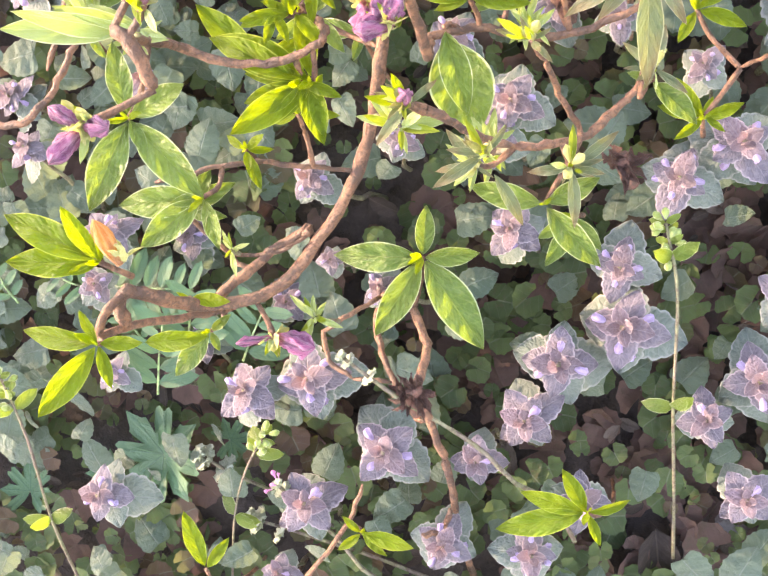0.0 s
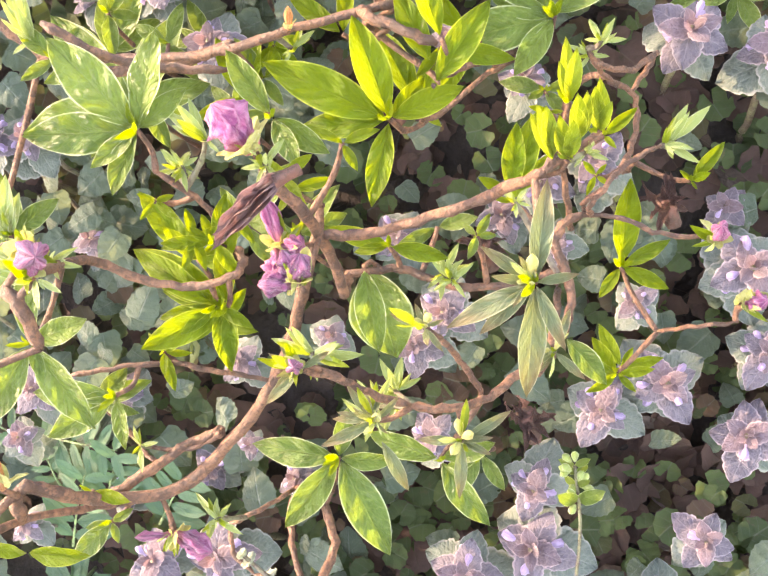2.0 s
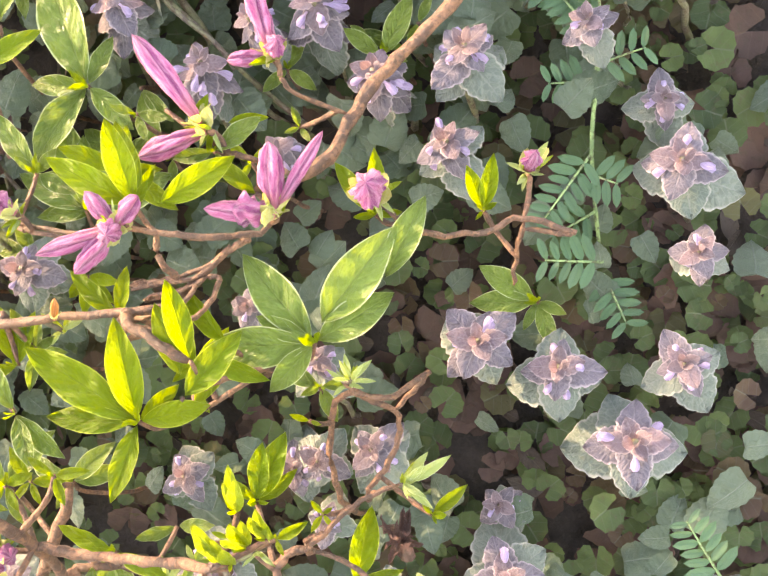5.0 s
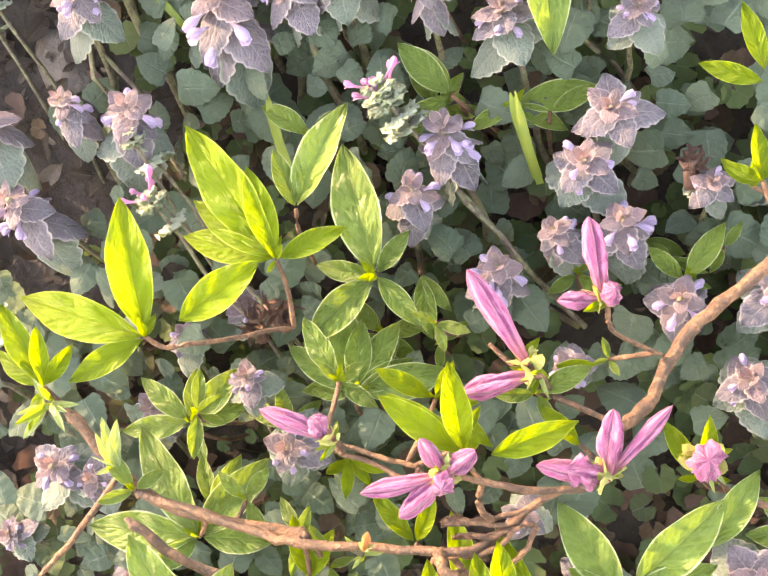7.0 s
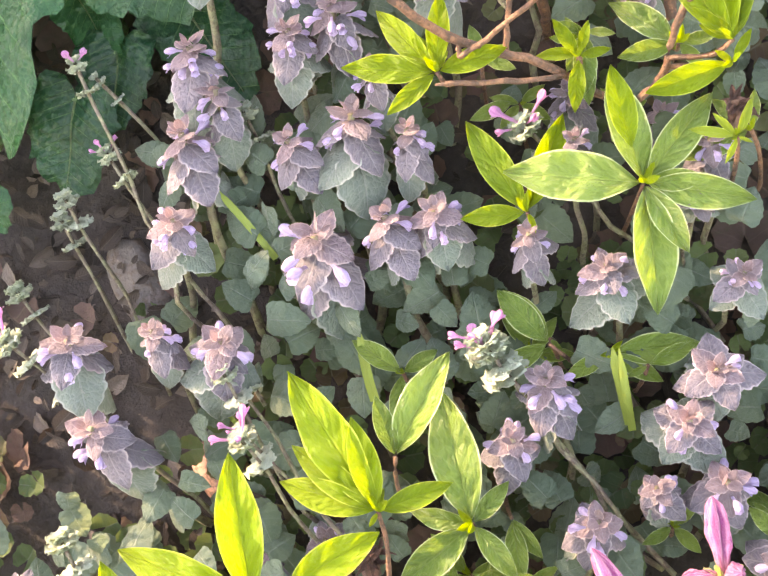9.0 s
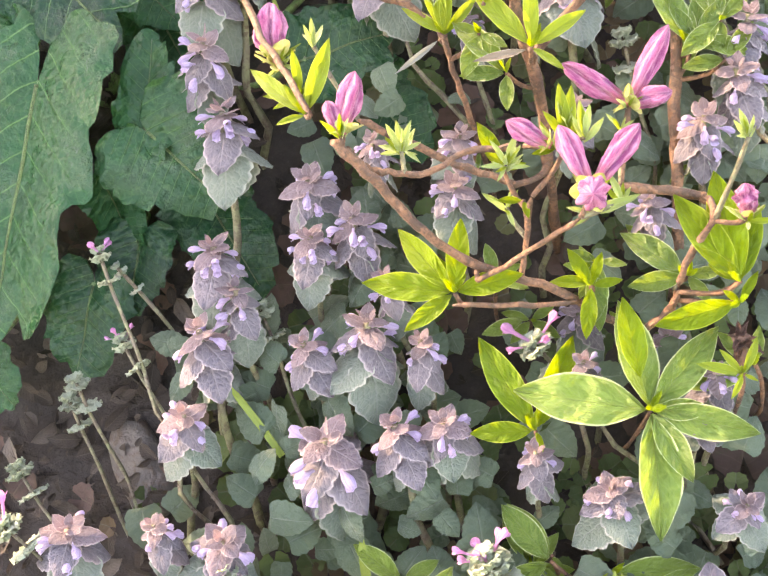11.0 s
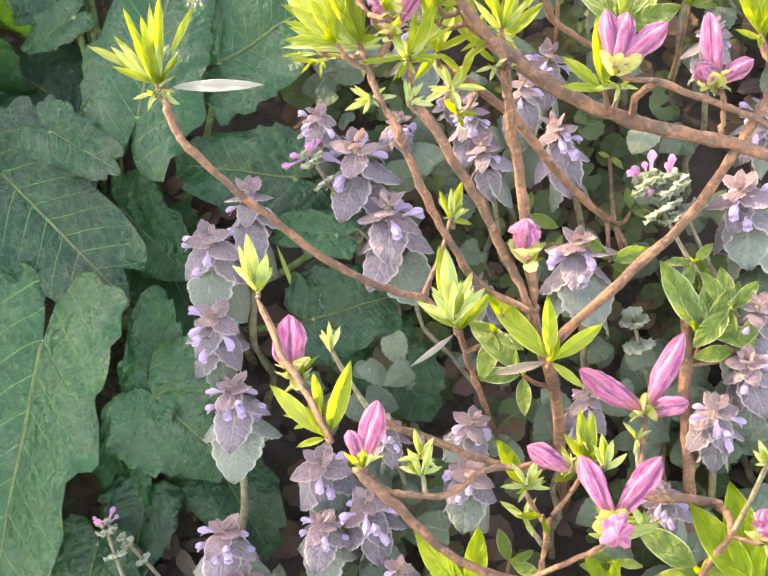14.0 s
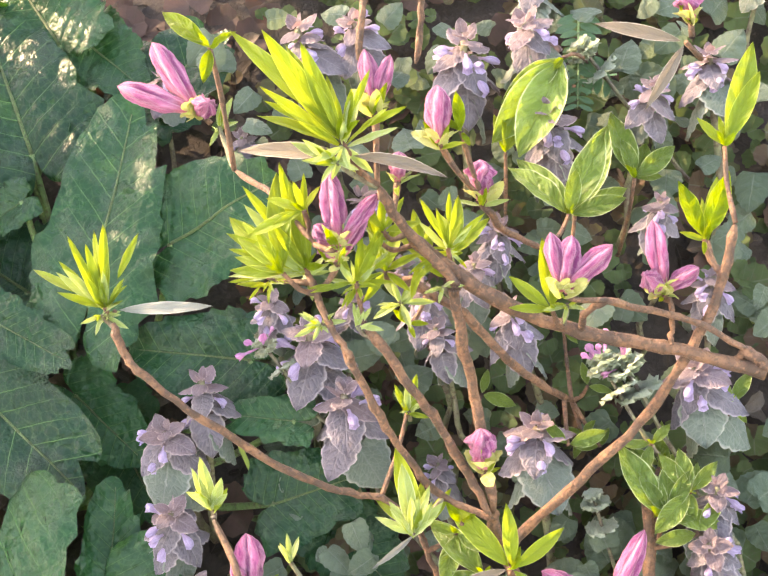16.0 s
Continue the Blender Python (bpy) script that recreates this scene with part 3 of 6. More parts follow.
# heads: x, y and width in mm, over the plane of the bank
HEADS_A = [(-82, -266, 31), (-56, -274, 31), (-120, -271, 26), (-161, -277, 35), (-134, -284, 32), (-186, -281, 29), (-211, -278, 22), (-236, -253, 30), (-274, -244, 30), (-339, -187, 25), (-184, -175, 19), (-108, -210, 24), (-143, -351, 25), (-190, -313, 25), (-110, -328, 28), (-261, -203, 30), (-239, -217, 30), (-260, -93, 20), (-147, -191, 15), (-140, -236, 25), (-298, -163, 16), (-277, -141, 16), (-219, -313, 26), (-244, -289, 24)]
HEADS_B = [(24, -200, 33), (45, -220, 30), (-119, -95, 28), (-32, -175, 22), (-59, -219, 18), (-45, -301, 31), (-8, -265, 30), (-20, -287, 27), (-18, -304, 27), (-36, -45, 26), (29, -86, 23), (36, -115, 23), (69, -126, 30), (47, -145, 25), (-18, -79, 22), (56, -251, 33), (83, -240, 26), (115, -191, 29), (105, -216, 22), (145, -135, 29), (125, -137, 17), (25, -65, 27), (61, -90, 21), (-123, -68, 21)]
HEADS_C = [(-50, -202, 22), (-30, -208, 26), (-112, 94, 26), (-74, 73, 21), (-77, 42, 35), (-50, 36, 23), (-32, 29, 26), (18, -12, 29), (-184, 54, 26), (-151, 42, 22), (-126, 27, 25), (-189, 25, 32), (40, -56, 32), (-17, -33, 24), (-244, -12, 27), (5, -78, 20), (-127, 70, 22), (-47, 70, 25), (-30, 56, 21), (-3, 8, 20), (62, -35, 23), (-93, 100, 23), (25, 26, 15), (69, 5, 18)]
HEADS_D = [(-46, 221, 28), (-68, 211, 27), (-75, 185, 26), (-76, 159, 25), (3, 217, 32), (7, 192, 31), (75, 149, 28), (83, 190, 27), (-52, 122, 24), (-58, 104, 20), (-40, 104, 24), (-96, 117, 24), (-35, 80, 19), (142, 140, 28), (131, 102, 25), (101, 79, 23), (78, 209, 21), (2, 97, 20), (-23, 124, 16), (52, 196, 21), (57, 102, 20), (114, 288, 33), (133, 245, 28), (46, 326, 32)]
HEADS_E = [(-215, -60, 30), (-134, -324, 23), (-193, -216, 17), (-199, -198, 13), (-260, -132, 26), (-79, -318, 25), (-124, -211, 24), (-49, -248, 18), (-201, -71, 21), (-46, -150, 20), (-9, -116, 16), (109, -142, 21), (58, -8, 19), (118, 88, 26), (69, 63, 18), (180, 234, 21), (-8, 234, 19), (11, 111, 18), (141, 282, 27), (160, 195, 21), (207, 235, 24), (53, 211, 23), (71, 316, 25)]
rng = random.Random(5)
placed = []


def set_nettle(x, y, width, h):
    kind = rng.choice((0, 1, 3)) if y < -0.12 else (rng.choice((0, 1, 2, 3, 4)) if y < 0.0 else rng.choice((2, 4, 5)))
    toward = 0.8 - 0.42 * min(1.0, max(0.0, (y + 0.26) / 0.34))
    axis = tilted(GROW * (1 - toward) + NORMAL * toward, 0.16, rng)
    turn = axis.to_track_quat("Z", "Y").to_matrix().to_4x4() @ Matrix.Rotation(rng.random() * 6.28, 4, "Z")
    m = Matrix.Translation(bank(x, y, h)) @ turn @ Matrix.Scale(width / (0.0212 if kind in (2, 4, 5) else 0.0285), 4)
    if kind in fresh:
        fresh.remove(kind)
        NETTLES[kind].matrix_basis = m
    else:
        copy_thing(NETTLES[kind], m)
    placed.append((x, y))


fresh = [0, 1, 2, 3, 4, 5]
for x, y, width in HEADS_A + HEADS_B + HEADS_C + HEADS_D + HEADS_E:
    set_nettle(x / 1000, y / 1000, width / 1000, 0.004)
# lower and outlying plants of the same carpet
tries = 0
while len(placed) < 162 and tries < 6000:
    tries += 1
    a, b = rng.uniform(-0.44, 0.38), rng.uniform(-0.22, 0.18)
    p = TO_UP * a + ACROSS * b
    bare = (p.x + 0.19) ** 2 + (p.y - 0.10) ** 2 < 0.08 ** 2 or (p.x < -0.05 and p.y > 0.12)
    if bare or any((p.x - q[0]) ** 2 + (p.y - q[1]) ** 2 < 0.022 ** 2 for q in placed):
        continue
    set_nettle(p.x, p.y, rng.uniform(0.017, 0.024), rng.uniform(-0.028, -0.012))

# ---- the low carpet of round leaves, and the litter ----
def scatter(name, label, category, material, count, shape, lo, hi, size, region, tilt, seed, wide=1.0):
    """Many small blades in one mesh, strewn between two heights."""
    r = random.Random(seed)
    proto = shape
    n = len(proto.vertices)
    co = np.empty(n * 3)
    proto.vertices.foreach_get("co", co)
    co = np.c_[co.reshape(-1, 3), np.ones(n)]
    faces0 = [tuple(p.vertices) for p in proto.polygons]
    index = np.empty(len(proto.loops), dtype=np.int32)
    proto.loops.foreach_get("vertex_index", index)
    uv0 = np.empty(len(proto.loops) * 2)
    proto.uv_layers[0].data.foreach_get("uv", uv0)
    uv = np.zeros((n, 2))
    uv[index] = uv0.reshape(-1, 2)
    verts, faces, uvs = [], [], []
    while len(verts) < count:
        a, b = r.uniform(-0.75, 0.8), r.uniform(-0.6, 0.6)
        p = TO_UP * a + ACROSS * b
        # dense in the middle of the bank, thinning out unevenly towards its edges
        far = math.hypot(a / 0.62, b / 0.42) + 0.35 * noise.noise(Vector((a * 5, b * 5, 1.3)))
        if r.random() > region(p.x, p.y) * min(1.0, max(0.12, (1.12 - far) * 5)):
            continue
        q = bank(p.x, p.y, r.uniform(lo, hi))
        ang = r.random() * 6.28
        up = tilted(NORMAL, tilt, r)
        flat = (Vector((math.cos(ang), math.sin(ang), r.uniform(-0.2, 0.2))))
        way = (flat - up * flat.dot(up)).normalized()
        s = r.uniform(*size)
        m = np.array(along(q, q + way * s, up, s * wide))
        faces += [tuple(i + len(verts) * n for i in f) for f in faces0]
        verts.append((co @ m.T)[:, :3])
        uvs.append(uv)
    ob = new(name, mesh_of(name, np.concatenate(verts), faces, np.concatenate(uvs), material))
    return tagged(ob, label, category, kind="stuff")


def clearing(x, y):
    d = math.hypot((x + 0.19) / 1.0, (y - 0.10) / 1.1)
    return 0.03 if d < 0.062 else (0.4 if d < 0.085 else 1.0)


def carpet_region(x, y):
    shade = noise.noise(Vector((x * 16, y * 16, 7.7)))
    under_dock = x < -0.035 - (0.2 - y) * 0.25 and y > 0.12
    return clearing(x, y) * (0.95 if shade > (-0.10 if y < -0.15 and x > -0.16 else -0.2) else (0.45 if y < -0.15 else 0.25)) * (0.0 if under_dock else 1.0)


def kidney_mesh():
    """A round leaf with a deep notch at its stalk and a scalloped rim, one unit across, cupped a little."""
    verts, uvs, faces = [], [], []
    n, rings = 20, 2
    for ring in range(1, rings + 1):
        for i in range(n + 1):
            a = radians(16 + 328 * i / n) - math.pi / 2
            r = 0.56 * ring / rings * (1 + (0.05 if i % 2 else -0.04) * (ring == rings)) * (1 - 0.12 * math.cos(a + math.pi / 2) ** 8)
            verts.append((math.cos(a) * r, 0.12 + math.sin(a) * r * 0.92, 0.16 * (ring / rings) ** 2 * (0.4 + 0.6 * math.sin(a * 2.0) ** 2) + 0.015 * (i % 2) * ring / rings))
            uvs.append((0.5 + math.cos(a) * r * 0.85, 0.45 + math.sin(a) * r * 0.85))
    hub = len(verts)
    verts.append((0.0, 0.10, 0.0))
    uvs.append((0.5, 0.44))
    w = n + 1
    for i in range(n):
        faces.append((hub, i, i + 1))
        for ring in range(rings - 1):
            c = ring * w + i
            faces.append((c, c + w, c + w + 1, c + 1))
    return mesh_of("carpet_leaf", verts, faces, uvs, CARPET)


round_leaf = kidney_mesh()
scatter("low_leaf_carpet", "dense low carpet of small kidney-shaped green leaves", "ground cover", CARPET, 9600, round_leaf, -0.072, -0.042, (0.006, 0.0155), carpet_region, 0.38, 21)
NETTLE_CARPET = leaf_material("low_nettle_leaf", (0.106, 0.150, 0.110), (0.058, 0.096, 0.070), (0.30, 0.38, 0.18), 0.36, 0.55, relief=0.0009, veins=6.0, vein_colour=(0.23, 0.28, 0.21), sheen=0.15, bump=0.9, spec=0.15, island=True)
nettle_low = blade_mesh("low_nettle_leaf", NETTLE_CARPET, 0.86, nettle_blade, fold=-0.2, droop=0.25, teeth=1, tooth=0.045, ny=13, nx=3, heart=0.16, puff=0.8)
scatter("lower_nettle_leaves", "grey-green toothed lower leaves of dead-nettles", "ground cover", NETTLE_CARPET, 3100, nettle_low, -0.050, -0.015, (0.010, 0.019), lambda x, y: carpet_region(x, y) * (0.32 if y < -0.13 else 0.4 if y > 0.12 else 1.0), 0.5, 22)
chip = blade_mesh("litter", LITTER, 0.5, oval(0.6, 0.6), fold=0.5, droop=0.25, ripple=0.08, ny=5, nx=2)
scatter("leaf_litter", "brown dead leaf scraps and bark chips on the soil", "leaf litter", LITTER, 6200, chip, -0.077, -0.062, (0.004, 0.017), lambda x, y: 1.0 if clearing(x, y) < 1 or (x < -0.1 and y > 0.0) else 0.3, 0.7, 23)
FADED_CARPET = leaf_material("faded_carpet_leaf", (0.105, 0.064, 0.054), (0.060, 0.040, 0.035), (0.16, 0.08, 0.06), 0.2, 0.65, relief=0.0008, veins=4.0, vein_colour=(0.12, 0.08, 0.065), blotch=(0.05, 0.05, 0.03), island=True, spec=0.16)
scatter("faded_leaves", "brown and dull red fallen round leaves under the low carpet", "fallen leaves", FADED_CARPET, 2600, round_leaf, -0.074, -0.062, (0.010, 0.024), lambda x, y: (1.0 if y < -0.12 and x > -0.22 else 0.25) * (0.3 if clearing(x, y) < 1 else 1.0), 0.5, 24)

# ---- the broad dock plant ----
dock = tagged(new("dock_plant"), "broad-leaved dock with large glossy wrinkled green leaves", "dock plant")
dock.location = bank(-0.12, 0.26, SOIL)
dock_inverse = dock.matrix_basis.inverted()
DOCK_SHAPES = ((1, 0.04, 0.04), (2, 0.08, 0.055), (3, 0.0, 0.045), (4, 0.12, 0.05), (5, 0.06, 0.05))
DOCK_RIB = bark_material("dock_midrib", (0.11, 0.20, 0.065), (0.075, 0.13, 0.045), 300.0)
# the margin's distance from the stalk's end, by its angle from the midrib in degrees
DOCK_MARGIN = ((0, 1.0), (15, 0.92), (30, 0.73), (45, 0.61), (60, 0.55), (80, 0.505), (100, 0.475), (120, 0.44), (140, 0.37), (155, 0.29), (170, 0.15))


def dock_blade(seed, droop, wave):
    """A heart-footed leaf with a frilled, toothed margin and the blade swelling between its veins."""
    verts, uvs, faces = [], [], []
    rings, n = 18, 76
    xs, ys = [m[0] for m in DOCK_MARGIN], [m[1] for m in DOCK_MARGIN]
    for ring in range(rings + 1):
        rho = (ring / rings) ** 0.85
        for i in range(n + 1):
            t = 2 * i / n - 1
            a = radians(170 * t)
            rim = float(np.interp(abs(170 * t), xs, ys))
            edge = max(0.0, rho - 0.6) / 0.4
            tooth = noise.noise(Vector((t * 30, seed, 0))) * 0.10 + noise.noise(Vector((t * 11, seed, 3))) * 0.17 + noise.noise(Vector((t * 4, seed, 6))) * 0.16 + noise.noise(Vector((t * 62, seed, 8))) * 0.05
            r = rho * rim * (1 + tooth * edge)
            x, y = math.sin(a) * r, math.cos(a) * r
            b = abs(x)
            ray = y * 8 - b * 4.6 + 0.35 * noise.noise(Vector((x * 4, y * 3, seed)))
            groove = abs(2 * (ray % 1) - 1)
            swell = (1 - groove ** 3) * min(1.0, b * 8) * (1 - edge * 0.5)
            small = abs(noise.noise(Vector((x * 15, y * 17, seed * 3)))) * 0.010 + noise.noise(Vector((x * 30, y * 34, seed * 7))) * 0.003
            frill = wave * 1.3 * edge * edge * math.sin(t * 24 + seed + 4 * noise.noise(Vector((y * 4, x * 2, seed))))
            roll = 0.07 * noise.noise(Vector((x * 2.2, y * 2.6, seed * 5)))
            z = 0.14 * b - droop * y * abs(y) + 0.018 * swell + small + frill + roll
            verts.append((x, y, z))
            uvs.append((0.5 + x, y))
    w = n + 1
    for ring in range(rings):
        for i in range(n):
            c = ring * w + i
            faces.append((c, c + w, c + w + 1, c + 1))
    rib = [Vector(verts[ring * w + n // 2]) + Vector((0, 0, 0.003)) for ring in range(0, rings, 2)]
    return mesh_of("dock_blade", verts, faces, uvs, DOCK), tube_mesh("midrib", DOCK_RIB, rib, 0.014, 0.005, 6, 0.03)


DOCK_LEAVES = [dock_blade(sd, dr, rp) for sd, dr, rp in DOCK_SHAPES]
dock_rng = random.Random(8)


def dock_leaf(x0, y0, z0, x1, y1, z1, width):
    base, tip = V(x0, y0, z0), V(x1, y1, z1)
    ref = tilted(NORMAL, 0.16, dock_rng)
    m = along(base, tip, ref, width / 1000)
    kind = dock_rng.randrange(5)
    leaf = part("leaf", DOCK_LEAVES[kind][0], dock, dock_inverse @ m)
    part("midrib", DOCK_LEAVES[kind][1], leaf)
    foot = bank(-0.12, 0.26, SOIL)
    stalk = [base, base.lerp(foot, 0.3) - NORMAL * 0.02, base.lerp(foot, 0.7) - NORMAL * 0.02, foot]
    part("stalk", tube_mesh("stalk", DOCK_RIB, [dock_inverse @ p for p in smooth_line(stalk, 4)], 0.0016, 0.0024, 6, 0.03), dock)


# ---- henbit: stems with ruffled whorls ----
HENBIT_LEAF = blade_mesh("henbit_leaf", HENBIT, 1.25, oval(0.4, 0.42), fold=-0.1, droop=0.1, teeth=1, tooth=0.16, ny=9, nx=4, heart=0.2, ripple=0.10, puff=1.2)


def slender_flower_mesh(name, material):
    """A long thin tube that opens into a small hood and lip, one unit long along y."""
    verts, uvs, faces = [], [], []
    ny, sides = 10, 8
    for j in range(ny + 1):
        v = j / ny
        r = 0.035 + 0.03 * v + (0.075 * math.sin(math.pi * min(1.0, (v - 0.66) / 0.36)) if v > 0.66 else 0.0)
        for i in range(sides + 1):
            a = math.tau * i / sides
            verts.append((math.cos(a) * r, v, math.sin(a) * r + 0.12 * v * v))
            uvs.append((i / sides, v))
    w = sides + 1
    for j in range(ny):
        for i in range(sides):
            c = j * w + i
            faces.append((c, c + w, c + w + 1, c + 1))
    k0 = len(verts)
    for x, v, z in ((-0.06, 0.74, 0.02), (0.06, 0.74, 0.02), (0.13, 0.92, -0.06), (-0.13, 0.92, -0.06), (0.0, 0.98, -0.10)):
        verts.append((x, v, z))
        uvs.append((0.5 + x, v))
    faces += [(k0, k0 + 1, k0 + 2, k0 + 3), (k0 + 3, k0 + 2, k0 + 4)]
    return mesh_of(name, verts, faces, uvs, material)


HENBIT_FLOWER = slender_flower_mesh("henbit_flower", MAGENTA)
henbit_rng = random.Random(9)


def henbit(x, y, z, width, flowers):
    top = V(x, y, z)
    plant = new("henbit")
    axis = tilted(GROW - ACROSS * 0.45, 0.25, henbit_rng)
    plant.matrix_basis = Matrix.Translation(top) @ axis.to_track_quat("Z", "Y").to_matrix().to_4x4()
    w = width / 1000 * 0.85
    line = [Vector((henbit_rng.uniform(-1, 1) * 0.0008 * i, henbit_rng.uniform(-1, 1) * 0.0008 * i, -0.018 * i)) for i in range(8)]
    part("stem", tube_mesh("henbit_stem", STEM, smooth_line(line, 2), 0.0009, 0.0013, 4, 0.05), plant)
    henbit_turn = henbit_rng.random() * 6.28
    for tier, zz in enumerate((0.0, -0.0035, -0.013)):
        for i in range(6 if tier < 2 else 5):
            a = i / (6 if tier < 2 else 5) * 6.28 + tier + henbit_rng.uniform(-0.2, 0.2)
            out = Vector((math.cos(a), math.sin(a), 1.0 - 0.45 * tier + henbit_rng.uniform(-0.15, 0.15))).normalized()
            size = w * (0.34, 0.44, 0.46)[tier]
            part("leaf", HENBIT_LEAF, plant, along(Vector((0, 0, zz)), Vector((0, 0, zz)) + out * size, Vector((0, 0, 1)), size))
    for i in range(4 if flowers else 0):
        a = i * 1.5 + henbit_turn + henbit_rng.uniform(-0.3, 0.3)
        out = Vector((math.cos(a), math.sin(a), henbit_rng.uniform(0.1, 1.1))).normalized()
        length = min(0.013, w * 0.72) * henbit_rng.uniform(0.55, 1.1)
        part("flower", HENBIT_FLOWER, plant, along(out * w * 0.12, out * (w * 0.12 + length), Vector((0, 0, 1)), length * 1.45), "slender magenta-pink hooded flower")
    tagged(plant, "henbit with ruffled leaf whorls" + (" and slender pink flowers" if flowers else ""), "henbit", "henbits on the bank")


# ---- vetch ----
vetch = tagged(new("vetch"), "climbing vetch with feathery bluish-green leaflets", "vetch")
LEAFLET = blade_mesh("leaflet", VETCH, 0.34, oval(0.5, 0.5), fold=0.25, droop=0.08, ny=5, nx=2)
vetch_rng = random.Random(10)


def vetch_leaf(p0, p1, size=1.0):
    a, b = V(*p0), V(*p1)
    line = smooth_line([a, a.lerp(b, 0.5) + NORMAL * 0.002, b], 4)
    stalk = part("leaf_stalk", tube_mesh("leaf_stalk", VETCH_STEM, line, 0.0006, 0.0003, 5, 0.05), vetch)
    way = (b - a).normalized()
    side = way.cross(NORMAL).normalized()
    n = max(3, round((b - a).length / 0.0045 / size))
    for i in range(n):
        c = a.lerp(b, (i + 0.8) / n) + NORMAL * 0.001
        length = 0.0115 * size * (1 - 0.35 * i / n) * vetch_rng.uniform(0.85, 1.1)
        for s in (-1, 1):
            tip = c + (side * s + way * 0.45 + NORMAL * vetch_rng.uniform(-0.1, 0.35)).normalized() * length
            part("leaflet", LEAFLET, stalk, along(c, tip, tilted(NORMAL, 0.25, vetch_rng)))


def vetch_stem(r, *points):
    part("stem", tube_mesh("vetch_stem", VETCH_STEM, smooth_line([V(*p) for p in points], 5), r / 1000, r / 1000 * 0.8, 6, 0.05), vetch)


# ---- cranesbill ----
def lobed_leaf_mesh():
    """A leaf of seven deep, toothed lobes round its stalk, one unit from stalk to tip."""
    verts, uvs, faces = [(0.0, 0.0, 0.0)], [(0.5, 0.0)], []
    n = 56
    for ring in (0.35, 0.7, 1.0):
        for i in range(n + 1):
            t = 2 * i / n - 1
            a = radians(158 * t)
            lobe = abs(math.cos(t * 3.5 * math.pi)) ** 0.7
            cut = 1 - 0.55 * (1 - lobe) * ring
            r = ring * cut * (1 - 0.22 * abs(t)) * (1 + 0.10 * (ring == 1.0) * math.cos(t * 17.5 * math.pi))
            verts.append((math.sin(a) * r, math.cos(a) * r, 0.10 * ring * ring + 0.07 * lobe * ring))
            uvs.append((0.5 + 0.12 * math.sin(t * 3.5 * math.pi), ring))
    w = n + 1
    for i in range(n):
        faces.append((0, 1 + i, 2 + i))
        for ring in range(2):
            c = 1 + ring * w + i
            faces.append((c, c + w, c + w + 1, c + 1))
    return mesh_of("lobed_leaf", verts, faces, uvs, VETCH)


cranesbill = tagged(new("cranesbill"), "cranesbill with deeply lobed green leaves low on the bank", "cranesbill")
LOBED_LEAF = lobed_leaf_mesh()
for place, way, size in (((-317, -166, -249), (1.0, -0.3), 24), ((-318, -168, -250), (-0.9, 0.2), 21), ((-343, -151, -254), (0.4, -1.0), 13), ((-381, -130, -248), (0.8, 0.5), 15), ((-290, -179, -258), (-0.2, 1.0), 12)):
    c = V(*place)
    tip = (TO_UP * way[0] + ACROSS * way[1] + Vector((0, 0, 0.5 * way[0]))).normalized() * size / 1000
    part("leaf", LOBED_LEAF, cranesbill, along(c, c + tip, tilted(NORMAL, 0.2, vetch_rng)))
    part("stalk", tube_mesh("leaf_stalk", VETCH_STEM, [c, c - NORMAL * 0.012 - tip * 0.3, c - NORMAL * 0.034 - tip * 0.4], 0.0007, 0.0009, 5, 0.05), cranesbill)


# ---- stalks and blades of grass ----
WEED_LEAF = blade_mesh("weed_leaf", GREEN, 0.45, oval(0.5, 0.6), fold=0.2, droop=0.12, ny=5, nx=2)
WEED_BUD = folded_bud_mesh("weed_bud", PALE, 4, 0.1, 0.2, 0.4, 6, 8)
weed_rng = random.Random(12)


def weed_stalk(r, *points):
    pts = [V(*p) for p in points]
    top = pts[0]
    plant = new("weed_stalk", tube_mesh("weed_stalk", STEM, smooth_line(pts, 5), r / 1000 * 0.5, r / 1000 * 0.65, 6, 0.05))
    tagged(plant, "thin green weed stalk with paired leaves and pale buds", "weed")
    axis = (pts[0] - pts[1]).normalized()
    for i, u in enumerate((0.0, 0.12, 0.28, 0.5, 1.0, 1.05)):
        c = pts[0].lerp(pts[1], u) if u < 1 else pts[2]
        for s in range(2):
            out = (tilted(NORMAL, 1.0, weed_rng).cross(axis)).normalized() * (1 if s else -1)
            length = 0.006 + 0.006 * (u > 0.4)
            part("leaf", WEED_LEAF, plant, along(c, c + (out + axis * 0.4).normalized() * length, NORMAL))
        if u < 0.6:
            for _ in range(3):
                way = tilted(axis * 0.5 + NORMAL * 0.3, 0.9, weed_rng)
                part("bud", WEED_BUD, plant, along(c + way * 0.002, c + way * 0.0065, NORMAL, 0.003))


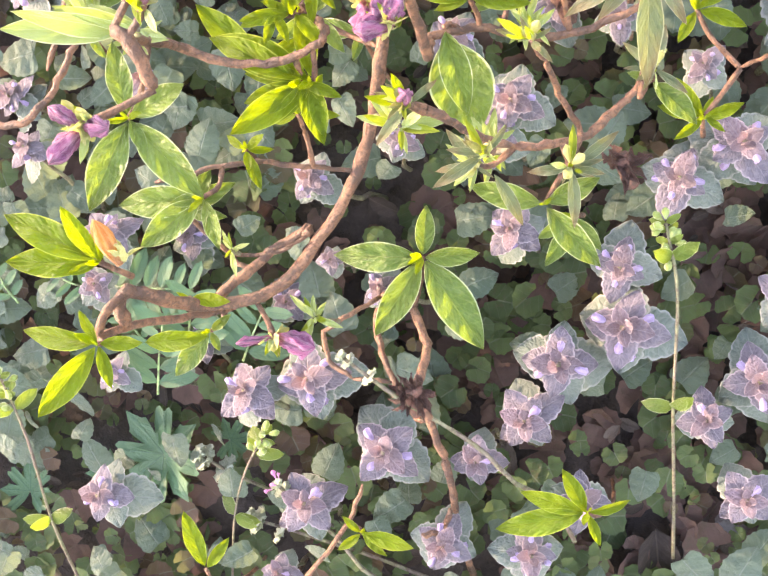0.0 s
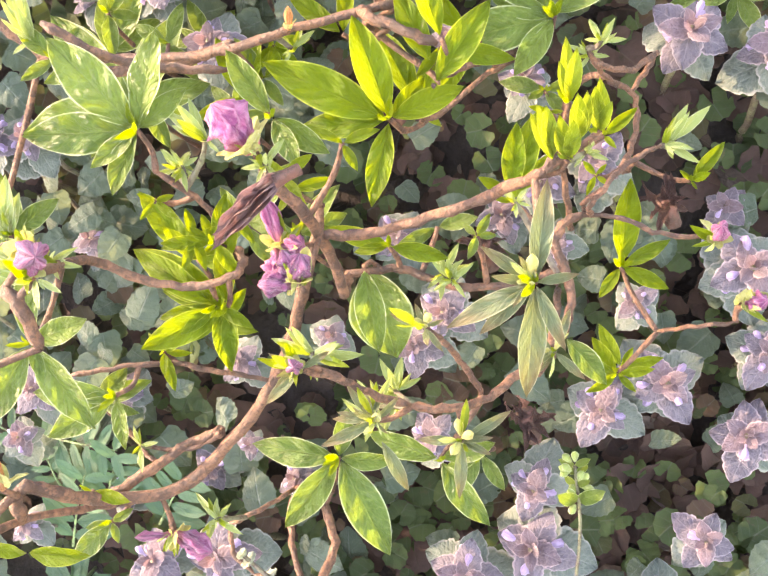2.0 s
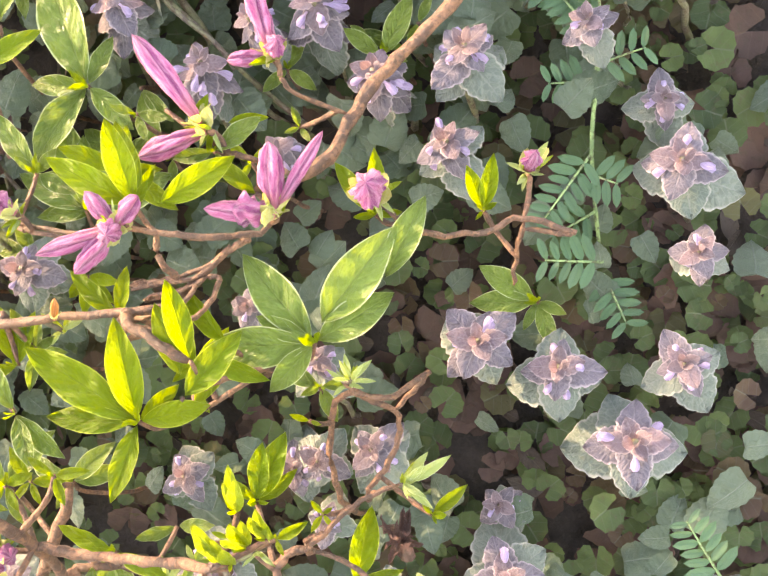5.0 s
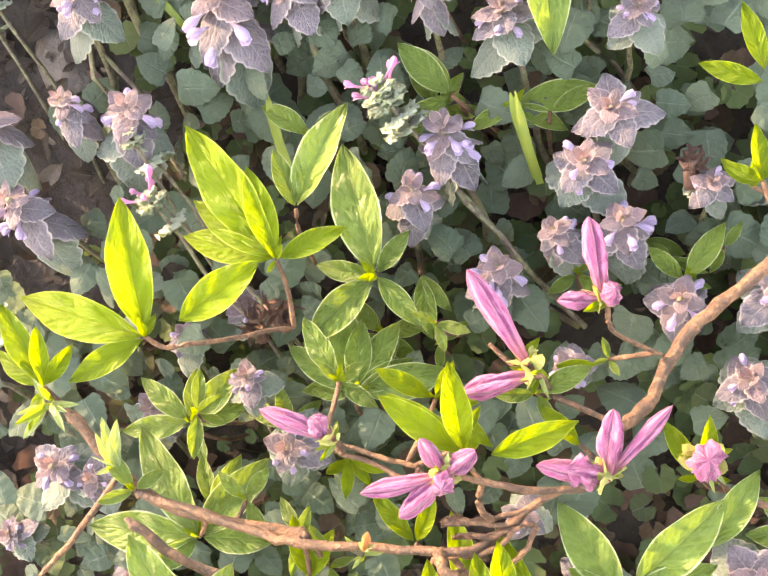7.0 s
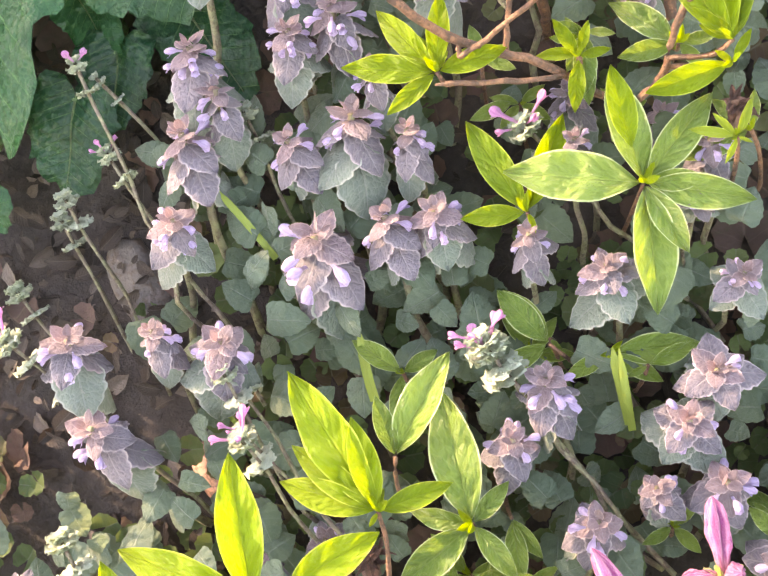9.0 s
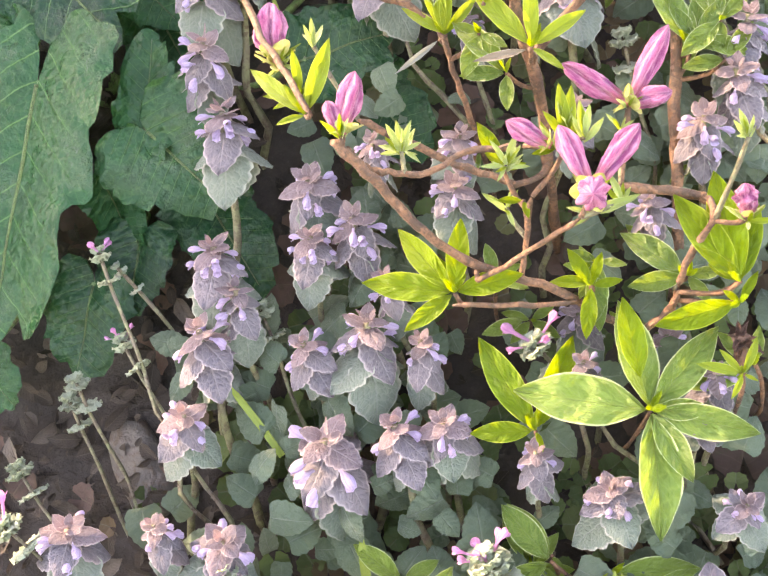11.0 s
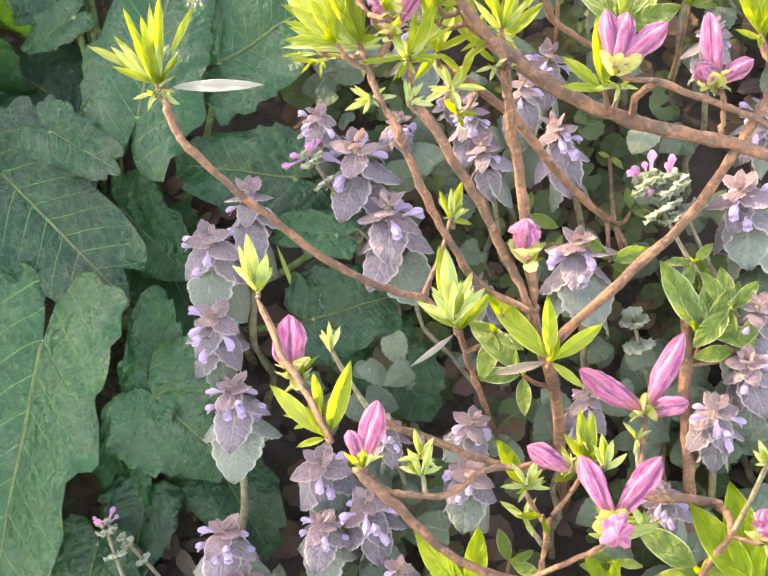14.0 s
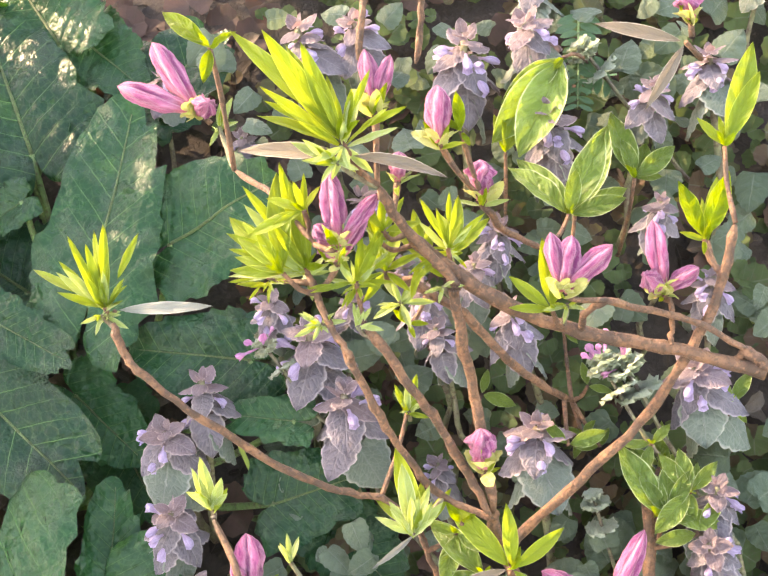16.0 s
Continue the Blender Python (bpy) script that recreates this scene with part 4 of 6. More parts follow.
def grass_blade(width, *points):
    pts = smooth_line([V(*p) for p in points], 5)
    verts, uvs, faces = [], [], []
    for j, c in enumerate(pts):
        t = (pts[min(j + 1, len(pts) - 1)] - pts[max(j - 1, 0)]).normalized()
        side = t.cross(NORMAL).normalized()
        w = width / 2000 * min(1, 0.15 + j * 0.4)
        for s in (-1, 0, 1):
            verts.append(c + side * (s * w) + NORMAL * (abs(s) * w * 0.5))
            uvs.append((0.5 + s * 0.5, j / len(pts)))
    for j in range(len(pts) - 1):
        for i in range(2):
            a = j * 3 + i
            faces.append((a, a + 1, a + 4, a + 3))
    ob = new("grass_blade", mesh_of("grass_blade", verts, faces, uvs, GRASS))
    tagged(ob, "pale green blade of grass between dead-nettles", "grass")


dock_leaf(-151, 220, 96, -208, 145, 15, 79)
dock_leaf(-110, 186, 78, -88, 156, 53, 60)
dock_leaf(-111, 189, 77, -95, 223, 107, 30)
dock_leaf(-148, 284, 146, -109, 219, 104, 67)
dock_leaf(-102, 267, 122, -82, 233, 100, 40)
dock_leaf(-121, 278, 165, -96, 253, 150, 29)
dock_leaf(-82, 276, 162, -32, 348, 220, 57)
dock_leaf(-39, 290, 170, 18, 292, 187, 63)
dock_leaf(-22, 238, 132, -73, 264, 141, 45)
dock_leaf(-87, 360, 197, -89, 422, 246, 79)
dock_leaf(-97, 332, 190, -125, 332, 179, 23)
dock_leaf(-154, 158, 26, -175, 134, -2, 42)
dock_leaf(-129, 168, 35, -144, 144, 13, 39)
dock_leaf(-137, 194, 52, -130, 164, 32, 29)
dock_leaf(-95, 178, 43, -82, 133, 13, 45)
dock_leaf(-33, 192, 88, 7, 185, 94, 44)
dock_leaf(-11, 186, 70, 5, 150, 49, 42)
dock_leaf(-14, 202, 122, -43, 219, 125, 22)
dock_leaf(-214, 158, 4, -205, 136, -12, 31)
dock_leaf(-44, 406, 223, -25, 374, 206, 43)
dock_leaf(-92, 264, 99, -82, 221, 69, 50)
dock_leaf(-25, 379, 197, 24, 392, 217, 58)
dock_leaf(-111, 330, 142, -139, 363, 161, 68)
dock_leaf(-91, 418, 202, -46, 433, 223, 73)
dock_leaf(-58, 406, 227, -70, 451, 254, 62)
dock_leaf(-90, 364, 192, -108, 403, 214, 60)
henbit(-34, -15, -13, 23, 1)
henbit(-132, -5, -30, 19, 1)
henbit(-32, -15, -19, 26, 1)
henbit(-210, 66, -6, 22, 1)
henbit(-132, 4, -37, 15, 1)
henbit(-144, 145, 53, 14, 1)
henbit(-139, 142, 45, 10, 0)
henbit(-146, 120, 23, 16, 1)
henbit(117, 153, 137, 28, 1)
henbit(-17, 222, 152, 18, 1)
henbit(-86, 107, 29, 18, 0)
henbit(-172, 123, 6, 17, 0)
henbit(88, 125, 98, 18, 0)
henbit(12, 43, 27, 22, 1)
henbit(-129, 28, -26, 21, 0)
henbit(-179, 126, -7, 17, 0)
henbit(-219, 5, -64, 22, 0)
henbit(-130, 20, -18, 17, 0)
henbit(-212, 119, -32, 20, 0)
henbit(-219, -241, -174, 10, 0)
henbit(-301, -185, -243, 19, 0)
henbit(-303, -215, -264, 19, 0)
henbit(-278, -230, -231, 12, 1)
henbit(168, 278, 212, 25, 0)
henbit(110, 157, 138, 24, 1)
vetch_leaf((133, -124, -73), (91, -100, -61))
vetch_leaf((122, -127, -84), (96, -102, -67))
vetch_leaf((116, -134, -90), (109, -112, -72))
vetch_leaf((111, -140, -95), (128, -147, -91))
vetch_leaf((108, -140, -102), (93, -135, -97))
vetch_leaf((94, -161, -114), (67, -171, -123))
vetch_leaf((88, -170, -135), (69, -171, -135))
vetch_leaf((80, -190, -138), (61, -181, -132))
vetch_leaf((80, -188, -149), (78, -207, -158))
vetch_leaf((90, -165, -118), (97, -175, -119))
vetch_leaf((-313, -105, -177), (-310, -96, -165))
vetch_leaf((-284, -123, -183), (-291, -114, -173))
vetch_leaf((-283, -151, -202), (-279, -138, -187))
vetch_leaf((62, -293, -203), (60, -275, -185))
vetch_leaf((179, 302, 219), (157, 263, 192))
vetch_leaf((182, 271, 198), (149, 276, 199))
vetch_leaf((-278, -127, -183), (-250, -158, -187), 1.6)
vetch_leaf((-294, -166, -213), (-268, -156, -190), 1.6)
vetch_leaf((-256, -182, -215), (-233, -181, -199), 1.6)
vetch_leaf((-270, -164, -206), (-251, -159, -188), 1.6)
vetch_stem(1.0, (135, -106, -53), (116, -134, -90), (97, -155, -122), (83, -178, -167))
weed_stalk(1.1, (-103, -285, -182), (-116, -301, -197), (-142, -319, -229), (-160, -329, -271), (-177, -336, -318))
weed_stalk(1.1, (-326, -154, -153), (-339, -167, -177), (-363, -176, -215), (-386, -180, -261))
weed_stalk(0.9, (-266, -221, -209), (-284, -218, -224), (-306, -214, -252), (-336, -213, -296))
grass_blade(3, (-108, 86, 14), (-101, 73, 1), (-95, 61, -12))
grass_blade(4, (11, -31, -25), (11, -37, -42), (12, -42, -64))
grass_blade(3, (-43, 73, 28), (-44, 69, 13), (-45, 67, -2))
grass_blade(3, (12, -35, -21), (11, -43, -46), (12, -44, -66))
grass_blade(2, (-141, 30, -39), (-136, 23, -55), (-131, 22, -73))
grass_blade(4, (-74, 23, -27), (-77, 12, -42), (-78, 5, -53))
grass_blade(2, (-40, 215, 116), (-38, 205, 97), (-36, 199, 81))
# unseen upright leaves uphill, added to cast shade over the plant and bare soil
dock_leaf(-154, 358, 161, -165, 334, 240, 62)
dock_leaf(-144, 385, 182, -155, 361, 261, 62)
dock_leaf(-131, 414, 204, -142, 390, 283, 62)
dock_leaf(-114, 437, 220, -125, 413, 299, 62)
dock_leaf(-97, 456, 240, -108, 432, 319, 62)
dock_leaf(-77, 473, 252, -88, 449, 331, 62)
dock_leaf(-171, 325, 130, -182, 301, 209, 62)
dock_leaf(-185, 297, 100, -196, 273, 179, 62)
dock_leaf(-199, 271, 70, -210, 247, 149, 62)
dock_leaf(-214, 245, 42, -225, 221, 121, 62)
dock_leaf(-224, 225, 20, -235, 201, 99, 62)
dock_leaf(-235, 223, 10, -247, 175, 85, 62)
dock_leaf(-248, 185, -19, -279, 135, 32, 62)
dock_leaf(-232, 252, 32, -260, 198, 95, 62)
dock_leaf(-262, 258, 28, -283, 207, 97, 62)
dock_leaf(-287, 273, 32, -268, 242, 123, 62)
dock_leaf(-298, 302, 49, -313, 250, 128, 62)
dock_leaf(-326, 322, 57, -371, 258, 116, 62)
dock_leaf(-336, 352, 75, -343, 306, 154, 62)
dock_leaf(-271, 210, -7, -286, 166, 55, 62)
dock_leaf(-345, 378, 91, -364, 328, 162, 62)
dock_leaf(-358, 402, 105, -377, 352, 175, 62)
dock_leaf(-287, 236, 6, -294, 190, 84, 62)
dock_leaf(-311, 258, 15, -349, 203, 66, 62)
dock_leaf(-204, 348, 106, -236, 278, 194, 70)
dock_leaf(-187, 373, 127, -221, 303, 212, 70)
dock_leaf(-230, 379, 121, -257, 313, 209, 70)
dock_leaf(-215, 305, 73, -232, 245, 165, 70)
dock_leaf(-225, 411, 144, -231, 355, 243, 70)
dock_leaf(-255, 433, 153, -249, 382, 262, 70)
dock_leaf(-184, 403, 149, -197, 342, 248, 70)
dock_leaf(-237, 338, 90, -266, 271, 178, 70)
dock_leaf(-187, 437, 172, -198, 375, 277, 70)
dock_leaf(-272, 357, 95, -296, 294, 182, 70)

# ---- loose things on the soil ----
def lump(name, place, size, material, label, category, seed, turn=0.0):
    bm = bmesh.new()
    bmesh.ops.create_icosphere(bm, subdivisions=3, radius=0.5)
    for v in bm.verts:
        n = noise.noise(v.co * 2.3 + Vector((seed, 0, 0))) * 0.3 + noise.noise(v.co * 7 + Vector((0, seed, 0))) * 0.08
        v.co *= 1 + n
        v.co = Vector((v.co.x * size[0], v.co.y * size[1], v.co.z * size[2]))
    me = bpy.data.meshes.new(name)
    bm.to_mesh(me)
    bm.free()
    me.materials.append(material)
    me.polygons.foreach_set("use_smooth", [True] * len(me.polygons))
    ob = new(name, me)
    m = NORMAL.to_track_quat("Z", "Y").to_matrix().to_4x4() @ Matrix.Rotation(turn, 4, "Z")
    ob.matrix_basis = Matrix.Translation(V(*place)) @ m
    return tagged(ob, label, category)


lump("wood_chunk", (-160, 113, -52), (0.026, 0.052, 0.012), WOOD, "weathered grey chunk of wood on the soil", "wood chunk", 3, 0.3)
lump("terracotta_shard", (-147, 39, -93), (0.026, 0.018, 0.008), CLAY, "dull reddish shard of terracotta on the soil", "shard", 5, 0.6)
lump("terracotta_shard", (-154, 32, -98), (0.024, 0.032, 0.020), CLAY, "broken red-brown shard half under leaves", "shard", 15, 0.2)
lump("stone", (-160, -332, -362), (0.050, 0.030, 0.018), STONE, "dark grey stone half under leaves", "stone", 8, 0.2)
lump("stone", (-205, 75, -85), (0.018, 0.014, 0.010), STONE, "small dark stone on the soil", "stone", 11, 1.0)
DEAD_LEAF = blade_mesh("dead_leaf", bpy.data.materials["dead_leaf"], 0.55, oval(0.5, 0.6), fold=0.9, droop=0.3, ripple=0.1, ny=10, nx=4)
dead_rng = random.Random(4)
for place, length in (((-178, 92, -50), 0.020), ((-173, -316, -338), 0.035), ((-146, 5, -80), 0.022), ((-205, 110, -52), 0.022)):
    p = V(*place)
    ob = new("dead_leaf", DEAD_LEAF)
    ob.matrix_basis = along(p, p + tilted(TO_UP * 0.5 + ACROSS * 0.4, 0.5, dead_rng).cross(NORMAL).normalized() * length, NORMAL)
    tagged(ob, "curled rusty brown dead leaf on the soil", "dead leaf", "dead leaves on the soil")

# ---- the azalea ----
azalea = tagged(new("azalea"), "azalea shrub with yellow-green leaf shoots and closed pink buds", "azalea shrub")
azalea_rng = random.Random(77)
blade = oval(0.92, 1.0)
narrow = oval(0.6, 0.62)
LEAVES = {}
for mat in (YOUNG, SLIM, GREEN, BRONZE, PALE, DRY, HUSK, SCALE):
    wide = {"downy_leaf": 0.22, "dry_leaf": 0.15, "pale_husk": 0.12, "bronzed_leaf": 0.225, "bud_scale": 0.5, "young_leaf": 0.315, "slim_leaf": 0.235}.get(mat.name, 0.365)
    LEAVES[mat.name] = [blade_mesh(mat.name, mat, wide, blade if mat is not SCALE else narrow, fold=f, droop=d, ripple=r, ny=14, nx=4, puff=1.1, seed=s)
                        for s, f, d, r in ((1, 0.34, 0.10, 0.03), (2, 0.48, 0.20, 0.04), (3, 0.25, 0.03, 0.05), (4, 0.38, -0.06, 0.03))]
BUDS = [folded_bud_mesh("bud", PETAL, 4, d, 0.5, b, 18, 40, crumple=c) for d, b, c in ((0.42, 0.9, 0.13), (0.50, 1.3, 0.17), (0.40, 0.8, 0.12), (0.48, 1.1, 0.18))]

SHORT_BUDS = [folded_bud_mesh("bud", PETAL, 4, d, tw, 1.3, 16, 40, crumple=c) for d, tw, c in ((0.36, 2.6, 0.40), (0.30, 3.2, 0.46))]
FADED_BUDS = [folded_bud_mesh("bud", FADED_PETAL, 4, d, tw, 1.2, 16, 36, crumple=c) for d, tw, c in ((0.46, 0.9, 0.28), (0.40, 1.3, 0.34))]
PALE_BUD = folded_bud_mesh("pale_bud", SCALE, 4, 0.25, 0.5, 0.3, 7, 10)


TWIGS = []      # thickness and line of each branch
HELD = []       # places at which a shoot or a bud ends a branch


def branch(r, *points):
    TWIGS.append((r, smooth_line([V(*p) for p in points], 5)))


def nearest(p, lines):
    best = min((q for line in lines for q in line), key=lambda q: (q - p).length_squared)
    return best, (best - p).length


def above(p):
    """How far p lies over the plane of the heads."""
    return (p.z - bank(p.x, p.y).z) * NORMAL.z


def to_soil(p, way):
    """A bent way from p down into the soil, setting out along way."""
    drop = max(0.01, above(p) - SOIL + 0.004)
    return [p + way * 0.25 * drop - NORMAL * 0.3 * drop, p + way * 0.3 * drop - NORMAL * 0.75 * drop, p + way * 0.25 * drop - NORMAL * drop]


def stalk_line(c, foot):
    """From a shoot's heart down to the branch that bears it, or else to the soil."""
    HELD.append(c)
    q, far = nearest(foot, [line for _, line in TWIGS])
    if far < 0.034:
        side = (foot - c) * (0.6 if (q - c).dot(foot - c) > 0 else 0.15)
        return smooth_line([c, c.lerp(q, 0.35) + side * 0.5, q], 4)
    if above(foot) - SOIL < 0.085:
        return smooth_line([c, foot, *to_soil(foot, (foot - c).normalized())], 3)
    return [c, c.lerp(foot, 0.5), foot]


def grow_branches():
    """Joins each loose end to the branch that it springs from, or leads it into the soil."""
    lines = [line for _, line in TWIGS]
    for n, (r, line) in enumerate(TWIGS):
        stub = (line[-1] - line[0]).length < 0.018
        others = lines[:n] + lines[n + 1:]
        pts = list(line)
        for end in (0, 1):
            tip, back = (pts[0], pts[2]) if end == 0 else (pts[-1], pts[-3])
            way = (tip - back).normalized()
            q, far = nearest(tip, others)
            held = min((h - tip).length for h in HELD) < 0.010
            more = []
            if 0.002 < far < (0.006 if held or stub else 0.022):
                more = [tip.lerp(q, 0.5) + way * far * 0.2, q]
            elif far >= 0.022 and not held and above(tip) < 0.004 and above(tip) <= above(line[-1] if end == 0 else line[0]) + 0.004:
                more = to_soil(tip, way)
            if more:
                bend = smooth_line([tip, *more], 4)[1:]
                pts = bend[::-1] + pts if end == 0 else pts + bend
        pts = [p + Vector((azalea_rng.uniform(-1, 1), azalea_rng.uniform(-1, 1), azalea_rng.uniform(-1, 1))) * 0.0005 for p in pts]
        part("branch", tube_mesh("branch", BARK, pts, r / 1000 * 0.76, r / 1000 * 0.66, 10, 0.13, azalea_rng.randrange(999), True), azalea)


def shoot(centre, material, *tips):
    """A whorl of leaves round a tip of the shrub; a tip may carry a foot of its own."""
    c = V(*centre)
    mean = sum((V(*t[:3]) for t in tips), Vector()) / len(tips)
    axis = (GROW * 0.4 + NORMAL * 0.6 + mean * 25).normalized()
    foot = c - axis * (0.006 if material is PALE else 0.012)
    stem = part("shoot", tube_mesh("shoot_stem", BARK if material is not PALE else STEM, stalk_line(c, foot), 0.0008, 0.0010, 6), azalea)
    stock = LEAVES[material.name]
    longest = 0.0
    slim = 0.66 if material is SLIM and len(tips) >= 7 else 1.0
    for t in tips:
        base = c + V(*t[3:6]) if len(t) > 3 else c
        if slim < 1:
            base = c + V(*t[:3]) * azalea_rng.uniform(0.15, 0.4)
        tip = c + V(*t[:3]) * (azalea_rng.uniform(0.6, 0.95) if material is BRONZE else 1.0)
        way = (tip - base).normalized()
        longest = max(longest, (tip - base).length)
        ref = tilted(NORMAL * 0.95 + axis * 0.15 - to_sun * 0.16, 0.26, azalea_rng)
        length = (tip - base).length
        part("leaf", azalea_rng.choice(stock), stem, along(base + way * min(0.0015, length * 0.05), tip, ref, length * slim * azalea_rng.uniform(0.88, 1.06)))
    if material is PALE:
        # a downy tuft: smaller leaves crowd upwards between the others
        for t in tips + tips:
            tip = V(*t[:3])
            way = (tip.normalized() + axis * azalea_rng.uniform(0.3, 1.3)).normalized()
            way = tilted(way, 0.35, azalea_rng)
            length = tip.length * azalea_rng.uniform(0.5, 0.9)
            part("leaf", azalea_rng.choice(LEAVES[azalea_rng.choice(("slim_leaf", "downy_leaf", "downy_leaf"))]), stem, along(c - axis * azalea_rng.uniform(0, 0.003), c + way * length, tilted(NORMAL, 0.5, azalea_rng), length))
    if slim < 1:
        for t in tips + tips:
            tip = V(*t[:3])
            tip = c + tip * azalea_rng.uniform(0.45, 0.95) + tilted(Vector(), 1.0, azalea_rng) * tip.length * 0.22
            base = c + (tip - c) * 0.06 - axis * azalea_rng.uniform(0, 0.004)
            length = (tip - base).length
            part("leaf", azalea_rng.choice(LEAVES[azalea_rng.choice(("slim_leaf", "slim_leaf", "downy_leaf"))]), stem, along(base, tip, tilted(NORMAL * 0.6 + axis * 0.4, 0.4, azalea_rng), length * slim * 1.1))
        for _ in range(7):
            way = tilted(-axis * 0.25, 0.8, azalea_rng)
            length = longest * azalea_rng.uniform(0.2, 0.34)
            part("leaf", azalea_rng.choice(LEAVES["downy_leaf"]), stem, along(c - axis * 0.003, c - axis * 0.003 + way * length, tilted(NORMAL, 0.4, azalea_rng), length))
    if len(tips) > 2 and material in (YOUNG, SLIM, GREEN, BRONZE):
        for _ in range(3):
            way = tilted(axis, 0.7, azalea_rng)
            length = min(0.009, longest * azalea_rng.uniform(0.16, 0.3))
            part("leaflet", azalea_rng.choice(LEAVES["young_leaf"]), stem, along(c, c + way * length, tilted(NORMAL, 0.5, azalea_rng), length))
    if material is BRONZE:
        for i in range(11):
            way = tilted(axis, 0.9, azalea_rng)
            at = c + way * azalea_rng.uniform(0.0, 0.003)
            length = azalea_rng.uniform(0.004, 0.011)
            if i < 3:
                part("downy_bud", PALE_BUD, stem, along(at, at + tilted(way, 0.4, azalea_rng) * length * 0.6, NORMAL, length * 0.3), "small pale downy leaf bud")
            else:
                part("bract", azalea_rng.choice(LEAVES[azalea_rng.choice(("downy_leaf", "bronzed_leaf", "slim_leaf"))]), stem, along(at, at + way * length, tilted(NORMAL, 0.6, azalea_rng), length))


def bud_cluster(centre, *tips, faded=False):
    """Closed flower buds on one calyx of yellowish scales; a tip also gives the bud's width."""
    c = V(*centre)
    mean = sum((V(*t[:3]) for t in tips), Vector()) / len(tips)
    axis = (mean.normalized() * 0.7 + NORMAL * 0.3).normalized()
    stem = part("bud_stalk", tube_mesh("bud_stalk", BARK, stalk_line(c, c - axis * 0.006), 0.0012, 0.0010, 7), azalea)
    for _ in range(8):
        way = tilted(axis, 0.9, azalea_rng)
        length = azalea_rng.uniform(0.006, 0.012)
        part("bract", azalea_rng.choice(LEAVES[azalea_rng.choice(("downy_leaf", "young_leaf", "slim_leaf", "bud_scale"))]), stem, along(c - axis * 0.002, c - axis * 0.002 + way * length, tilted(NORMAL, 0.5, azalea_rng), length * 0.85))
    for t in tips:
        tip, w = c + V(*t[:3]) * 0.96, t[3] / 1000 * 0.86
        way = (tip - c).normalized()
        tip = c + way * max((tip - c).length, w * 1.4)
        part("bud", azalea_rng.choice(FADED_BUDS if faded else BUDS if (tip - c).length > 1.75 * w else SHORT_BUDS), stem, along(c, tip, tilted(NORMAL, 3.0, azalea_rng), w), "closed pink azalea bud with folded petals")
        for i in range(5):
            a = i * 1.26 + azalea_rng.random()
            side = way.orthogonal().normalized()
            side = (Matrix.Rotation(a, 3, way) @ side)
            length = w * azalea_rng.uniform(0.55, 0.85)
            base = c + side * w * 0.10
            part("scale", azalea_rng.choice(LEAVES["bud_scale"]), stem, along(base, base + (way * 0.5 + side * 0.62).normalized() * length, side * -1 + way * 0.6, length * 1.45))


branch(1.4, (-82, -176, -66), (-72, -178, -65), (-62, -183, -63), (-52, -182, -63), (-43, -177, -60))
branch(1.2, (-76, -171, -64), (-65, -176, -62), (-56, -177, -60), (-47, -174, -58))
branch(1.2, (-67, -163, -58), (-57, -170, -58), (-47, -173, -58))
branch(1.1, (-66, -169, -60), (-56, -174, -59), (-47, -174, -59))
branch(1.0, (-69, -168, -62), (-58, -173, -60), (-48, -174, -58))
branch(3.2, (-253, -213, -101), (-247, -216, -114), (-239, -217, -131), (-220, -222, -142), (-200, -220, -142), (-175, -217, -134), (-157, -211, -125), (-141, -205, -111), (-121, -197, -94))
branch(2.6, (-239, -213, -134), (-224, -212, -137), (-210, -211, -139), (-196, -215, -138))
branch(2.0, (-269, -222, -99), (-257, -216, -116), (-243, -215, -135), (-227, -219, -142))
branch(1.5, (-242, -194, -35), (-234, -200, -37), (-222, -196, -38), (-212, -191, -37), (-203, -184, -37))
branch(2.0, (-197, -215, -26), (-190, -191, -57), (-181, -197, -71), (-169, -208, -76), (-155, -215, -77))
branch(2.6, (-197, -234, -8), (-197, -240, -12), (-200, -244, -22))
branch(1.3, (-224, -187, -100), (-209, -192, -106), (-196, -197, -113), (-183, -206, -122), (-172, -214, -131))
branch(1.2, (-223, -202, -135), (-211, -212, -139), (-199, -216, -139))
branch(2.4, (-188, -233, -196), (-195, -245, -206), (-208, -259, -199), (-214, -268, -217), (-224, -274, -248), (-236, -277, -279), (-249, -282, -323))
branch(1.8, (-206, -223, -208), (-212, -240, -210), (-215, -260, -211))
branch(1.8, (-231, -279, -254), (-239, -282, -258), (-246, -282, -247))
branch(1.5, (-299, -258, -256), (-269, -261, -239), (-249, -259, -225))
branch(1.3, (-219, -226, -176), (-206, -229, -175), (-191, -216, -200))
branch(1.3, (-222, -242, -188), (-212, -252, -193))
branch(1.8, (-135, -274, -102), (-126, -281, -104), (-115, -280, -114), (-101, -276, -120), (-93, -277, -118), (-85, -277, -103), (-79, -275, -88))
branch(1.3, (-117, -278, -75), (-116, -274, -97), (-116, -278, -112))
branch(1.8, (-149, -264, -73), (-144, -268, -87), (-135, -274, -102))
branch(2.4, (-131, -224, -40), (-127, -228, -55), (-128, -227, -79), (-132, -229, -98))
branch(2.2, (-112, -239, -71), (-97, -251, -64), (-83, -263, -56), (-72, -276, -43))
branch(1.8, (-127, -225, -96), (-113, -230, -103), (-103, -243, -109), (-92, -251, -112))
